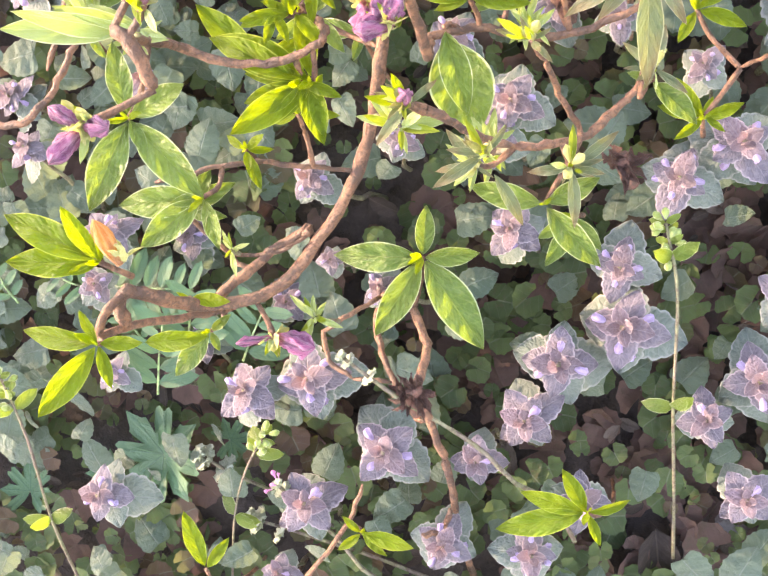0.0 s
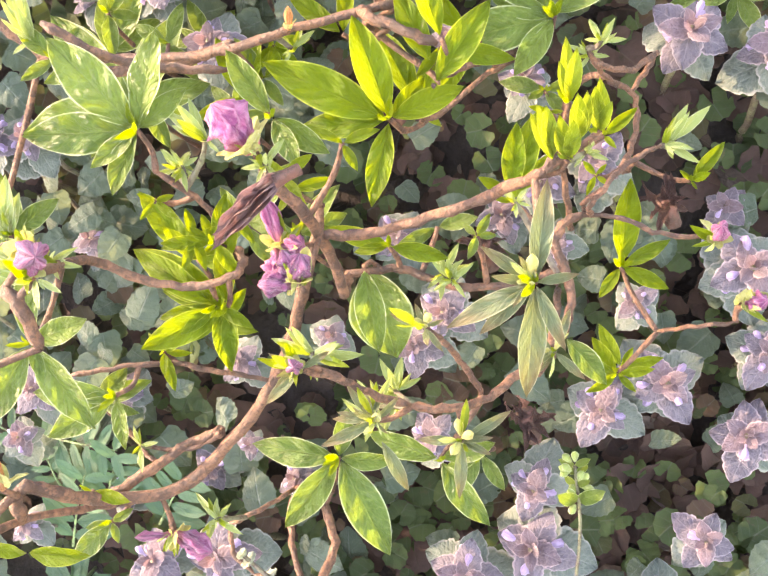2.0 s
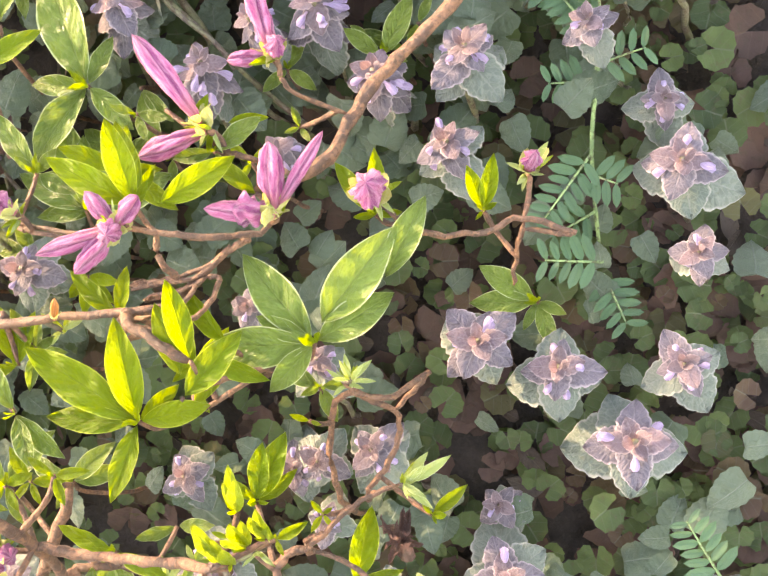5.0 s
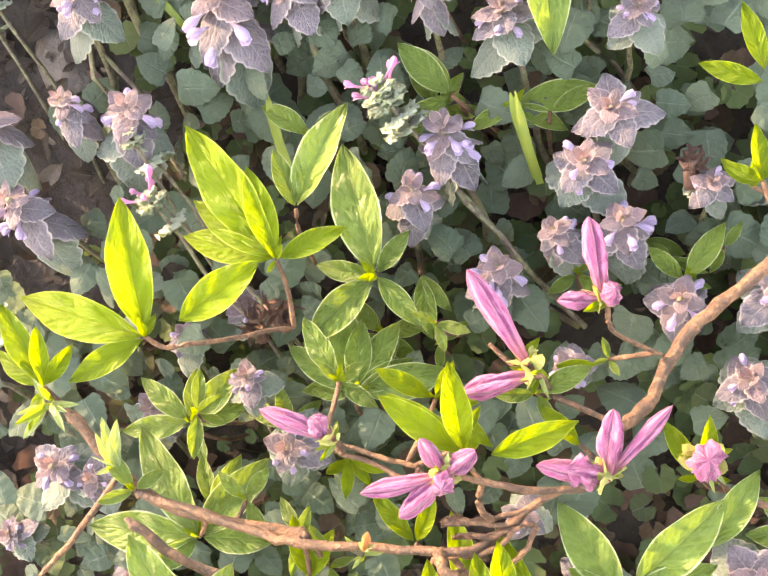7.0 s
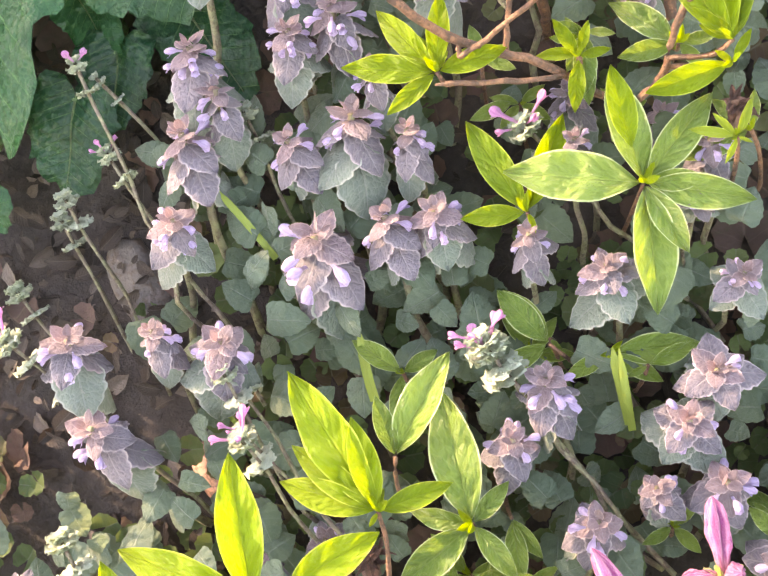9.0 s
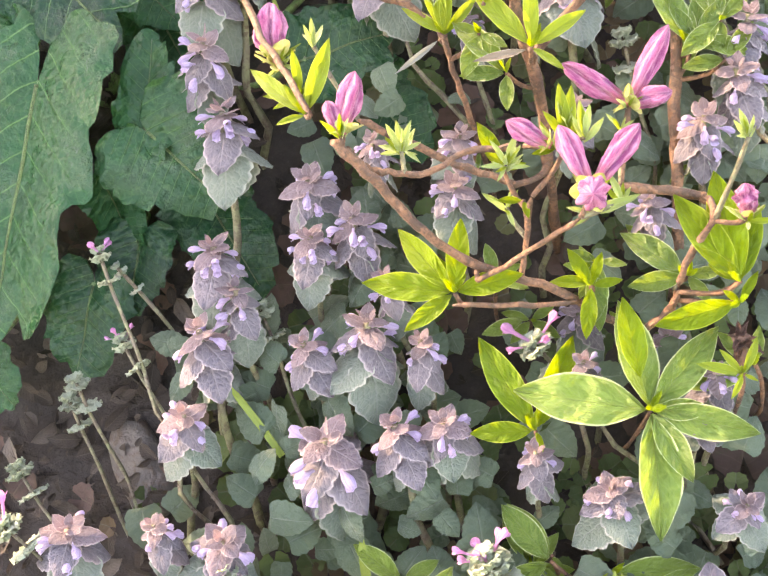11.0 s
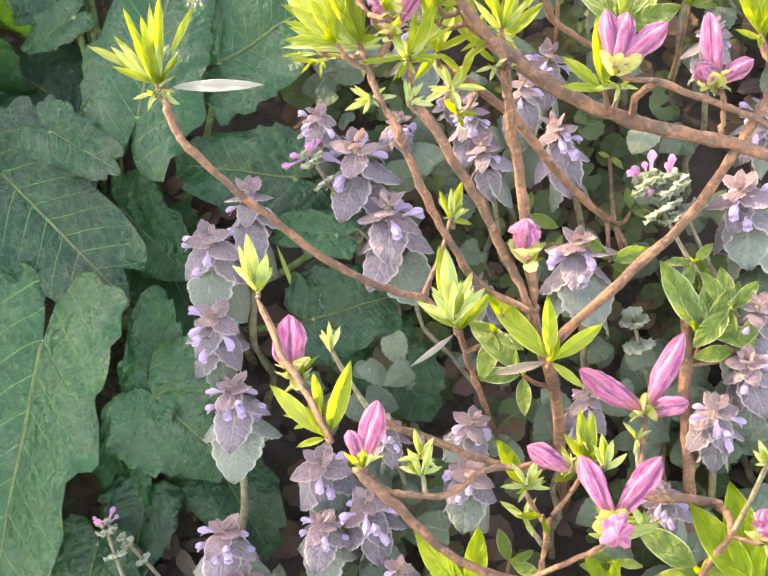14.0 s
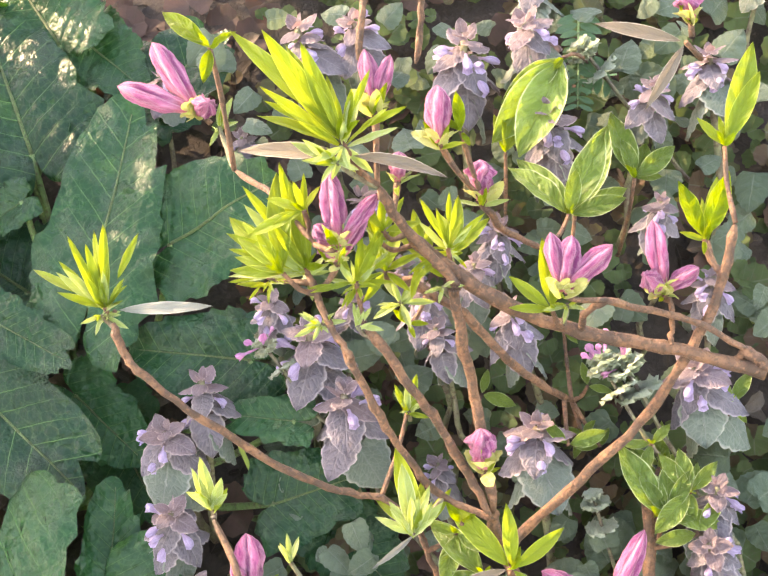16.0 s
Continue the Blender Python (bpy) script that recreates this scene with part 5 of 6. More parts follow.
branch(2.2, (-158, -142, -14), (-149, -154, -27), (-136, -164, -37), (-120, -173, -45))
branch(2.2, (-100, -289, -103), (-86, -276, -115), (-75, -266, -118), (-70, -253, -108))
branch(1.6, (-72, -169, -75), (-67, -184, -84))
branch(1.3, (-87, -198, -86), (-73, -195, -93), (-52, -197, -89), (-36, -201, -88))
branch(1.2, (-58, -253, -105), (-49, -261, -108), (-43, -270, -113), (-32, -279, -117))
branch(1.0, (-57, -279, -148), (-50, -288, -140), (-38, -295, -142))
branch(1.3, (-54, -257, -95), (-36, -246, -107), (-23, -246, -110))
branch(1.4, (-156, -189, -47), (-151, -195, -63), (-151, -205, -76))
branch(3.4, (104, -83, -44), (94, -104, -50), (83, -118, -49), (57, -127, -52), (35, -132, -57), (21, -139, -60), (9, -150, -60), (-5, -158, -56))
branch(2.2, (-164, -116, -48), (-133, -140, -54), (-117, -152, -55), (-91, -165, -56), (-70, -174, -59), (-56, -173, -61), (-35, -168, -58))
branch(1.6, (-53, -164, -41), (-39, -170, -47), (-25, -173, -53), (-13, -167, -52))
branch(1.4, (-71, -164, -58), (-51, -169, -59), (-29, -169, -58))
branch(1.2, (-94, -133, -42), (-84, -141, -45), (-72, -155, -46))
branch(2.6, (-75, -179, -55), (-70, -187, -59), (-63, -197, -65))
branch(1.5, (-67, -202, -72), (-57, -199, -79), (-44, -200, -83))
branch(1.5, (-24, -214, -88), (-20, -214, -106), (-14, -218, -119), (-22, -226, -127), (-34, -235, -124))
branch(1.5, (-22, -217, -96), (-12, -218, -106), (3, -209, -117))
branch(1.5, (17, -187, -65), (25, -192, -73), (40, -196, -78), (53, -196, -81), (67, -205, -90))
branch(1.2, (53, -197, -81), (61, -188, -79), (63, -182, -78))
branch(1.2, (53, -197, -82), (47, -198, -96), (44, -196, -114))
branch(1.2, (20, -138, -60), (7, -131, -46), (5, -128, -39))
branch(1.6, (-31, -204, -114), (-42, -210, -133), (-49, -214, -162))
branch(1.4, (-22, -143, -44), (-13, -152, -48), (-4, -158, -56))
branch(2.8, (-177, -85, -29), (-173, -95, -38), (-168, -106, -47), (-158, -120, -55), (-137, -134, -60), (-115, -148, -58))
branch(1.6, (-230, -100, -103), (-206, -100, -85), (-172, -102, -53))
branch(1.4, (-134, -79, -27), (-117, -73, -43), (-97, -67, -59))
branch(1.2, (-97, -126, -44), (-84, -136, -48), (-71, -147, -46))
branch(2.0, (-70, 179, 221), (-70, 174, 212), (-67, 168, 206), (-55, 159, 188), (-34, 151, 160), (-16, 143, 142), (3, 138, 131))
branch(2.0, (-1, 132, 217), (4, 124, 194), (10, 119, 173), (18, 114, 153), (32, 103, 143))
branch(2.4, (8, 134, 221), (18, 122, 197), (25, 119, 177), (29, 113, 162), (34, 102, 143))
branch(2.8, (40, 132, 225), (39, 127, 205), (40, 123, 186), (38, 114, 167), (35, 103, 143))
branch(3.2, (35, 104, 144), (35, 101, 130), (40, 98, 104), (43, 99, 68), (47, 104, 22))
branch(3.4, (31, 147, 242), (45, 135, 225), (67, 121, 208), (95, 108, 196), (109, 101, 192), (133, 87, 182))
branch(2.5, (28, 167, 212), (50, 164, 190), (65, 157, 164), (78, 158, 143), (99, 164, 115))
branch(2.6, (46, 110, 114), (70, 104, 141), (93, 101, 163), (109, 100, 187), (127, 107, 207), (137, 115, 227))
branch(1.7, (83, 107, 221), (104, 106, 207), (114, 104, 201), (128, 93, 191))
branch(1.8, (64, 158, 236), (70, 158, 222), (86, 158, 207))
branch(1.4, (106, 103, 196), (109, 108, 202), (111, 115, 208))
branch(1.6, (-4, 152, 236), (-2, 139, 222), (0, 129, 215))
branch(1.7, (-59, 133, 159), (-57, 114, 148), (-53, 98, 140), (-50, 81, 132))
branch(2.4, (-46, 72, 126), (-39, 65, 118), (-30, 58, 102), (-21, 52, 88), (-5, 49, 70), (21, 42, 54), (37, 39, 37), (56, 39, 17))
branch(1.8, (-41, 70, 121), (-38, 68, 115), (-29, 65, 111), (-16, 62, 108), (-1, 66, 109), (19, 60, 109))
branch(2.0, (-29, 108, 106), (-13, 103, 94), (4, 97, 81), (25, 89, 69))
branch(1.6, (12, 123, 121), (15, 118, 99), (20, 118, 75))
branch(1.4, (-18, 44, 60), (6, 39, 54), (27, 38, 48))
branch(1.4, (-7, 45, 67), (8, 38, 79), (27, 30, 96))
branch(1.6, (10, 46, 60), (14, 50, 76), (17, 49, 95))
branch(3.2, (107, 117, 109), (95, 92, 73), (87, 72, 55), (81, 59, 24))
branch(2.4, (52, 51, 86), (80, 44, 76))
branch(2.0, (50, 28, 32), (60, 24, 44), (66, 27, 61), (77, 28, 77))
branch(2.2, (22, 142, 267), (29, 140, 249), (41, 133, 228))
branch(1.6, (-14, 193, 257), (-6, 171, 256), (0, 149, 248))
branch(1.8, (70, 232, 255), (77, 238, 274), (75, 238, 286))
branch(2.2, (53, 253, 253), (64, 265, 277))
shoot((-172, -225, -185), GREEN, (-25, 21, 11), (14, 8, 12), (16, -14, -4), (-6, -35, -23), (-34, -6, -10))
shoot((-245, -237, -60), YOUNG, (-11, 24, 17), (5, 7, 19), (-20, 16, 9), (-9, 3, 2))
shoot((-267, -232, -90), YOUNG, (-16, 16, 10), (4, 7, 9), (11, -10, -2), (-6, -11, -7), (-31, -1, -6), (26, -23, -4, 11, -9, -3))
shoot((-212, -215, -48), GREEN, (11, 12, 14), (18, -7, 2), (0, -26, -16), (-27, -7, -9), (-3, -10, -5))
shoot((-164, -215, -86), YOUNG, (-14, 28, 19), (-30, 7, 0), (-18, 0, -2), (-9, -13, -9), (-14, 14, 9), (13, 14, 15))
shoot((-215, -200, -107), GREEN, (-24, 16, 8), (-27, 4, -2), (-8, -14, -9), (-10, 5, 3))
shoot((-129, -293, -101), BRONZE, (-13, 8, 5), (8, -6, 1), (-12, -13, -9), (20, -5, 4), (3, -8, -2))
shoot((-145, -280, -86), BRONZE, (-26, 5, 0), (-7, -25, -26, -2, -4, -3), (2, 9, 9), (10, -1, 4), (-10, 9, 6))
shoot((-138, -283, -122), GREEN, (-1, -22, -13), (-13, 16, 11), (17, -7, 2))
shoot((-153, -265, -66), BRONZE, (-7, 10, 8), (-19, -1, -3), (12, -3, 3), (-1, 9, 8))
shoot((-246, -218, -140), GREEN, (-20, -2, -3), (-2, -7, -3), (-9, 3, 2), (9, -3, 3))
shoot((-320, -240, -224), YOUNG, (10, 17, 17), (16, 0, 6))
shoot((-262, -271, -231), YOUNG, (-12, 1, 0), (1, -12, -6), (-1, 7, 7), (12, -17, -6))
shoot((-191, -320, -248), YOUNG, (-31, 17, 6), (14, -9, 0), (-14, 19, 12), (4, 14, 14), (-5, -11, -7))
shoot((-119, -279, -64), BRONZE, (2, 6, 7), (0, -12, -6), (-6, 7, 6), (6, -3, 2))
shoot((-75, -280, -153), YOUNG, (-9, 10, 7), (0, 11, 10), (10, -7, 0), (-12, 0, 0), (1, -8, -3))
shoot((-193, -225, -20), PALE, (-26, 19, 13), (-13, 16, 10), (4, -8, -2))
shoot((-92, -299, -46), BRONZE, (-8, 18, 13), (-26, 5, 0), (-24, -1, -4), (14, -8, 0), (-6, -23, -15), (17, 11, 18), (-20, -14, -27))
shoot((-69, -276, -41), SLIM, (2, 3, 17), (3, 0, 20), (0, 4, 14), (3, 0, 15))
shoot((-66, -278, -42), SLIM, (1, -1, 16), (3, -4, 16), (-1, 0, 14), (4, -3, 10))
shoot((-61, -276, -42), SLIM, (3, -1, 19), (5, -2, 17), (0, -4, 20))
shoot((-55, -276, -43), SLIM, (2, -1, 18), (2, -4, 18), (0, 0, 15), (2, -5, 13))
shoot((-58, -270, -34), SLIM, (5, 2, 17), (5, -2, 16), (2, 3, 12))
shoot((-54, -275, -47), YOUNG, (9, -3, 5), (-2, 4, 1), (0, -5, 0))
shoot((-60, -275, -48), PALE, (3, -6, -1), (1, -5, 8), (-5, -2, 0))
shoot((-153, -178, -39), GREEN, (-6, 31, 23), (-30, 19, 8), (-18, 0, -2), (-19, -7, -7), (22, 12, 17), (19, -3, 5))
shoot((-118, -189, -56), GREEN, (1, 18, 16), (7, -18, -9), (-2, -16, -9))
shoot((-167, -213, -85), YOUNG, (-11, 24, 17), (-14, 0, -1), (-8, -16, -11), (-18, 7, 3), (6, -12, -5))
shoot((-70, -271, -170), YOUNG, (2, 12, 12), (13, -7, 1), (-9, 0, 1), (7, 1, 5))
shoot((-22, -246, -110), PALE, (12, 2, 7), (17, -3, 5), (6, -1, 8), (5, -10, -6), (0, -4, -5))
shoot((-53, -257, -138), YOUNG, (18, 15, 18), (17, -5, 4), (8, -14, -6), (-12, -3, -3))
shoot((-199, -190, -33), GREEN, (9, 10, 12), (3, 11, 11), (8, -1, 4), (18, -4, 4))
shoot((-165, -114, -47), GREEN, (-14, 1, 0), (-4, 14, 11), (13, 0, 5))
shoot((-26, -202, -80), GREEN, (-8, 30, 21), (38, 7, 24, 4, 3, 3), (30, -3, 8), (53, 14, 23, 29, 2, 9), (-34, 15, 5), (-21, -5, -6), (-13, 14, 9))
shoot((-88, -199, -77), YOUNG, (-22, 32, 22), (-27, 15, 6), (9, 20, 26), (24, -9, 2), (-21, -14, -13), (17, 4, 2))
shoot((-62, -199, -62), YOUNG, (6, 17, 21))
shoot((-146, -179, -100), GREEN, (23, 3, 11), (-15, 3, 1), (-1, -14, -8), (0, 12, 11))
shoot((-55, -156, -34), YOUNG, (6, 18, 22), (-18, 22, 16), (36, -6, 5, 6, -3, -1), (8, 2, 6))
shoot((44, -185, -82), YOUNG, (1, 8, 16), (10, 5, 16), (-4, -2, 0), (5, -2, 3))
shoot((-69, -225, -113), YOUNG, (-5, 9, 7), (14, 7, 21), (20, 5, 21), (-1, 4, 5), (17, -1, 6))
shoot((-19, -252, -128), YOUNG, (14, -1, 8), (5, -5, 5), (0, -3, -2), (-1, 3, 4))
shoot((73, -95, -48), YOUNG, (-6, 10, 8), (4, -1, 3), (6, 6, 8))
shoot((52, -188, -144), GREEN, (-23, 11, 4), (-13, 19, 12), (-10, -6, -4), (-3, -16, -9), (7, -10, -2))
shoot((-26, -141, -43), GREEN, (-14, 4, 2), (19, -2, 6), (1, -12, -6))
shoot((-61, -60, -58), GREEN, (6, 40, 32), (18, 5, 11), (8, -22, -11), (-36, -8, -12), (-21, 11, 5))
shoot((-92, -54, -34), YOUNG, (-13, 49, 33), (3, 25, 25), (-22, 29, 17), (28, -4, 7), (-31, 21, 10), (-5, -4, -1))
shoot((-79, -36, -33), GREEN, (30, 20, 24), (1, 18, 16))
shoot((-141, -77, -18), YOUNG, (9, 37, 31), (-41, 30, 13), (-31, -1, -6), (49, -2, 16, 12, -1, 2), (7, 3, 6))
shoot((-87, -82, -94), GREEN, (-18, 23, 14), (9, 29, 25), (26, -2, 8), (-17, 6, 2), (39, -10, 5), (14, 18, 19), (27, 11, 17))
shoot((-153, -67, -92), GREEN, (-13, 20, 14), (11, 13, 15), (28, 6, 14), (-29, 8, 1), (24, -6, 4), (-1, -16, -9))
shoot((-154, -127, -72), GREEN, (-6, 36, 26), (32, 9, 16), (-39, 18, 6), (26, -13, 0), (-23, -3, -5))
shoot((-182, -75, -24), YOUNG, (-2, 26, 20), (8, 13, 17), (-13, 15, 10), (-11, -10, -7), (17, 5, 10))
shoot((-120, -158, -72), YOUNG, (3, 17, 15), (14, 8, 12), (-19, 5, 2))
shoot((-54, -146, -41), YOUNG, (5, 14, 21), (-19, 18, 10), (9, 3, 7))
shoot((41, 2, 18), GREEN, (4, 33, 27), (-45, 23, 8), (34, 12, 19), (20, -9, 1), (-11, -38, -27), (4, -26, -15), (33, -22, -5))
shoot((0, 15, 11), YOUNG, (-9, 33, 24), (26, 19, 23), (-24, 7, 2), (0, -8, -3))
shoot((-16, 48, 62), YOUNG, (-13, 25, 17), (10, 15, 21), (-31, 15, 5), (25, -6, 5), (-22, -5, -7), (-2, 12, 10))
shoot((-64, 3, -39), GREEN, (16, 0, 6), (-14, 17, 11), (-11, -15, -11))
shoot((-8, -15, -31), GREEN, (-11, 22, 15), (-25, -1, -4))
shoot((13, -24, -39), GREEN, (32, -12, 2), (-20, -1, -3), (14, -17, -6))
shoot((80, 12, 60), YOUNG, (-11, 31, 22), (5, 32, 26), (-10, 13, 9))
shoot((81, 14, 58), YOUNG, (15, 17, 18), (-7, 11, 2), (11, 10, 12))
shoot((79, 10, 52), YOUNG, (-31, 3, -3), (-39, 14, 6, -42, -8, -16), (9, 4, 8))
shoot((-51, 85, 130), SLIM, (-14, 21, 13), (15, 10, 21), (-11, 1, 0), (-4, 10, 8), (6, 9, 10))
shoot((-58, 135, 162), PALE, (1, 4, 21), (6, -2, 15), (-3, 3, 17), (7, -4, 9))
shoot((13, 124, 122), SLIM, (-1, 16, 29), (5, 7, 18), (-12, 14, 9), (16, 5, 10), (-1, 7, 17))
shoot((11, 125, 120), HUSK, (-20, -5, -6))
shoot((34, 87, 130), SLIM, (-13, 26, 17), (5, 11, 21), (22, 1, 9), (7, -13, -5))
shoot((34, 89, 128), DRY, (-21, 3, -1))
shoot((28, 99, 114), GREEN, (-11, 23, 16), (-17, 5, 2), (-5, -13, -8))
shoot((33, 55, 109), SLIM, (1, 7, 20), (4, 4, 19), (6, -3, 12), (-5, 5, 12))
shoot((11, 61, 101), YOUNG, (-4, 11, 15), (8, -3, 2), (-4, 8, 7))
shoot((-18, 88, 101), PALE, (0, 4, 12), (5, -2, 10), (-9, 1, 1), (4, -7, -1))
shoot((41, 47, 56), GREEN, (-12, -9, -7), (9, -6, 0), (-10, -18, -13), (-9, 6, 4))
shoot((73, 37, 44), GREEN, (-17, 21, 13), (-23, 4, 0), (4, -12, -5), (13, -5, 2))
shoot((109, 104, 100), GREEN, (-3, 12, 10), (-3, 17, 14), (16, 7, 12), (9, 14, 14), (18, -13, -2))
shoot((117, 94, 95), GREEN, (-17, 3, 0), (15, 6, 10))
shoot((-71, 185, 224), SLIM, (-20, 20, 12), (-4, 12, 25), (1, 7, 23), (9, 8, 28), (19, 2, 24), (-10, 14, 15), (10, -3, 11), (1, 4, 16))
shoot((-68, 184, 222), HUSK, (32, -15, 0))
shoot((-4, 152, 238), SLIM, (-18, 19, 16), (-11, 19, 26), (2, 18, 31), (8, 12, 28), (-22, 14, 7), (-22, 7, 2), (-7, 8, 16), (1, 10, 22), (-13, 5, 3))
shoot((10, 143, 233), SLIM, (-5, 6, 15), (11, 2, 16), (15, -4, 9), (-1, -7, -3), (-16, 3, 1), (5, -4, 8), (-8, -6, -4), (11, -7, 0))
shoot((43, 142, 235), SLIM, (-5, 8, 17), (4, 4, 19), (8, -4, 9), (-17, 6, 2), (13, -3, 11), (-16, -3, -3), (-4, 0, 12))
shoot((28, 151, 200), YOUNG, (-4, 2, 7), (6, -4, 1), (0, -6, -2))
shoot((66, 112, 220), SLIM, (-9, 13, 9), (-13, 5, 3), (3, 13, 20), (5, 6, 16))
shoot((107, 178, 202), GREEN, (-12, 24, 16), (25, 17, 21), (22, -6, 4), (7, 6, 16))
shoot((136, 128, 211), SLIM, (-1, 16, 14), (4, 11, 11), (13, 15, 16), (-9, 5, 4))
shoot((84, 139, 119), GREEN, (16, -4, 4), (-6, 10, 8))
shoot((25, 162, 145), SLIM, (-1, 9, 9), (9, 8, 11), (7, -6, 0), (2, 3, 5))
shoot((107, 103, 99), GREEN, (-6, 27, 20), (11, -6, 1), (3, 14, 13))
shoot((14, 145, 286), SLIM, (-20, 36, 28), (-7, 20, 25), (-3, 17, 23), (-18, 15, 11), (13, 3, 18), (19, -8, 9), (-1, 8, 18), (6, 1, 15))
shoot((15, 144, 280), DRY, (-31, 16, 6), (25, -17, -3))
shoot((-12, 150, 240), SLIM, (-11, 21, 15), (-13, 10, 6), (-4, 11, 13), (-16, 7, 3), (8, 20, 26))
shoot((117, 192, 189), GREEN, (-12, 27, 18), (27, 21, 24), (23, -2, 7), (13, 13, 15))
shoot((145, 135, 244), SLIM, (-5, 10, 8), (2, 7, 8), (23, 18, 26), (20, 11, 17), (3, 0, 3))
shoot((130, 122, 218), YOUNG, (-2, 14, 17), (15, 9, 18), (-3, -5, -2))
shoot((144, 160, 273), DRY, (-25, 18, 8), (-22, -13, -12))
shoot((-11, 200, 300), YOUNG, (-11, 16, 11), (9, 0, 4), (-6, -10, -6))
shoot((59, 161, 265), YOUNG, (1, 4, 13), (0, -7, -2), (-5, 5, 5))
shoot((-149, -189, -51), PALE, (-2, 5, 6), (6, -3, 2), (-3, -7, -3), (-6, -2, 0))
shoot((-155, -204, -70), YOUNG, (12, 5, 9), (-5, 7, 6), (0, -12, -6), (-14, 8, 5), (2, 6, 7))
shoot((-112, -230, -90), YOUNG, (12, -14, -4), (-10, 4, 3), (-12, 13, 9), (-5, 7, 6))
shoot((-102, -243, -106), PALE, (-7, 0, 1), (8, -2, 3), (-2, 6, 7), (0, -7, -2), (3, 4, 6))
shoot((-83, -268, -134), GREEN, (2, -18, -9), (-4, 5, 5))
shoot((-75, -247, -86), YOUNG, (-4, 3, 3), (0, -6, -2), (3, 2, 5))
shoot((-48, -248, -99), YOUNG, (-1, 4, 5), (1, -5, -1), (-6, -3, -1), (4, -1, 3))
shoot((-61, -190, -74), YOUNG, (16, -17, -6), (-12, -2, -2))
shoot((-138, -192, -45), PALE, (-6, 7, 6), (1, -6, -2), (3, 9, 9), (-5, 11, 9))
shoot((-147, -270, -101), BRONZE, (-14, 9, 5), (1, 15, 13), (2, -9, -3), (4, 6, 8), (8, 2, 6))
shoot((-221, -208, -127), PALE, (2, 4, 6), (6, -4, 1), (-5, -7, -4))
shoot((-242, -214, -124), YOUNG, (10, -11, -3), (-2, 2, 4))
shoot((-224, -191, -115), GREEN, (-16, 4, 1), (9, -12, -3), (17, -1, 7), (19, -7, 2))
shoot((-127, -271, -160), GREEN, (-1, -13, -7), (-14, 3, 1), (-18, -5, -5))
shoot((-126, -202, -74), YOUNG, (12, -7, 1), (-1, 9, 9), (0, -8, -3), (-8, -3, -1))
shoot((-86, -106, -46), GREEN, (-4, 7, 6), (11, 0, 6), (-3, 20, 16), (9, -13, -4))
shoot((-57, -129, -42), YOUNG, (-15, 14, 9), (10, 2, 14), (12, -8, 0), (11, -20, -9))
shoot((-95, -223, -106), GREEN, (12, -7, 1), (-15, 3, 0))
shoot((-51, -192, -73), YOUNG, (-19, -9, -8), (-6, 19, 14))
shoot((-131, -127, -59), GREEN, (12, 3, 8), (1, -15, -8), (-6, 9, 8))
shoot((-112, -157, -70), GREEN, (0, 12, 11), (0, -10, -5), (9, -2, 3))
shoot((42, -95, -71), GREEN, (9, -11, -3), (-4, 5, 5))
shoot((61, -99, -73), GREEN, (9, 3, 7), (-8, -6, -3))
shoot((3, -128, -64), GREEN, (1, -7, -2), (1, 5, 6), (-6, 0, 1))
shoot((-47, -94, -53), GREEN, (-7, 5, 5), (10, -9, -1), (-1, -10, -5))
shoot((11, -180, -64), YOUNG, (-4, 17, 13), (9, 8, 18), (8, -5, 1), (-7, 2, 2))
shoot((-20, -161, -49), YOUNG, (-7, 13, 10), (-4, 4, 5))
shoot((63, -182, -78), PALE, (-5, 4, 4), (10, 2, 6), (-5, -5, -2), (8, -2, 3))
shoot((-23, -213, -93), PALE, (10, 0, 5), (-6, -2, 0), (4, -5, 0), (-4, 5, 5))
shoot((-41, -210, -108), YOUNG, (-5, 4, 4), (3, -4, 1))
shoot((71, -106, -32), YOUNG, (-4, 37, 25, 13, 23, 19), (16, 45, 36, 14, 25, 21), (-9, 9, 6), (8, 5, 8), (4, 14, 13))
shoot((43, -104, -75), GREEN, (-8, 13, 10), (7, -7, -1), (20, 8, 13))
shoot((-6, -11, -34), GREEN, (-10, 20, 14), (2, -6, -1))
shoot((23, -36, -38), GREEN, (-9, -1, -1), (19, -1, 6))
shoot((-182, -80, -27), PALE, (-15, -6, -6), (9, -6, 0), (-3, 8, 7), (2, -11, -5))
shoot((-99, -161, -63), PALE, (-3, 6, 6), (9, -3, 3), (-5, -3, -1))
shoot((-45, -55, -75), GREEN, (5, -17, -8), (-6, -21, -14))
shoot((-34, -123, -33), YOUNG, (29, -19, -6, 16, -14, -5), (15, -8, 4, 6, -8, -4))
shoot((68, 56, 44), GREEN, (-7, 10, 8), (7, -15, -7))
shoot((38, 46, 54), GREEN, (-2, 7, 7), (-6, -20, -13), (-10, 4, 3))
shoot((11, 61, 83), PALE, (-7, 6, 5), (6, 2, 5), (0, -8, -3))
shoot((84, 3, 23), GREEN, (-27, 2, -3), (-9, 13, 9), (6, 9, 10))
shoot((-73, 185, 221), PALE, (-8, -1, 0), (7, -9, -2), (-4, -6, -3), (6, -4, 1))
shoot((-5, 141, 222), PALE, (-6, 4, 4), (1, -5, -1), (-10, -1, -1), (8, -4, 1), (-5, -5, -2))
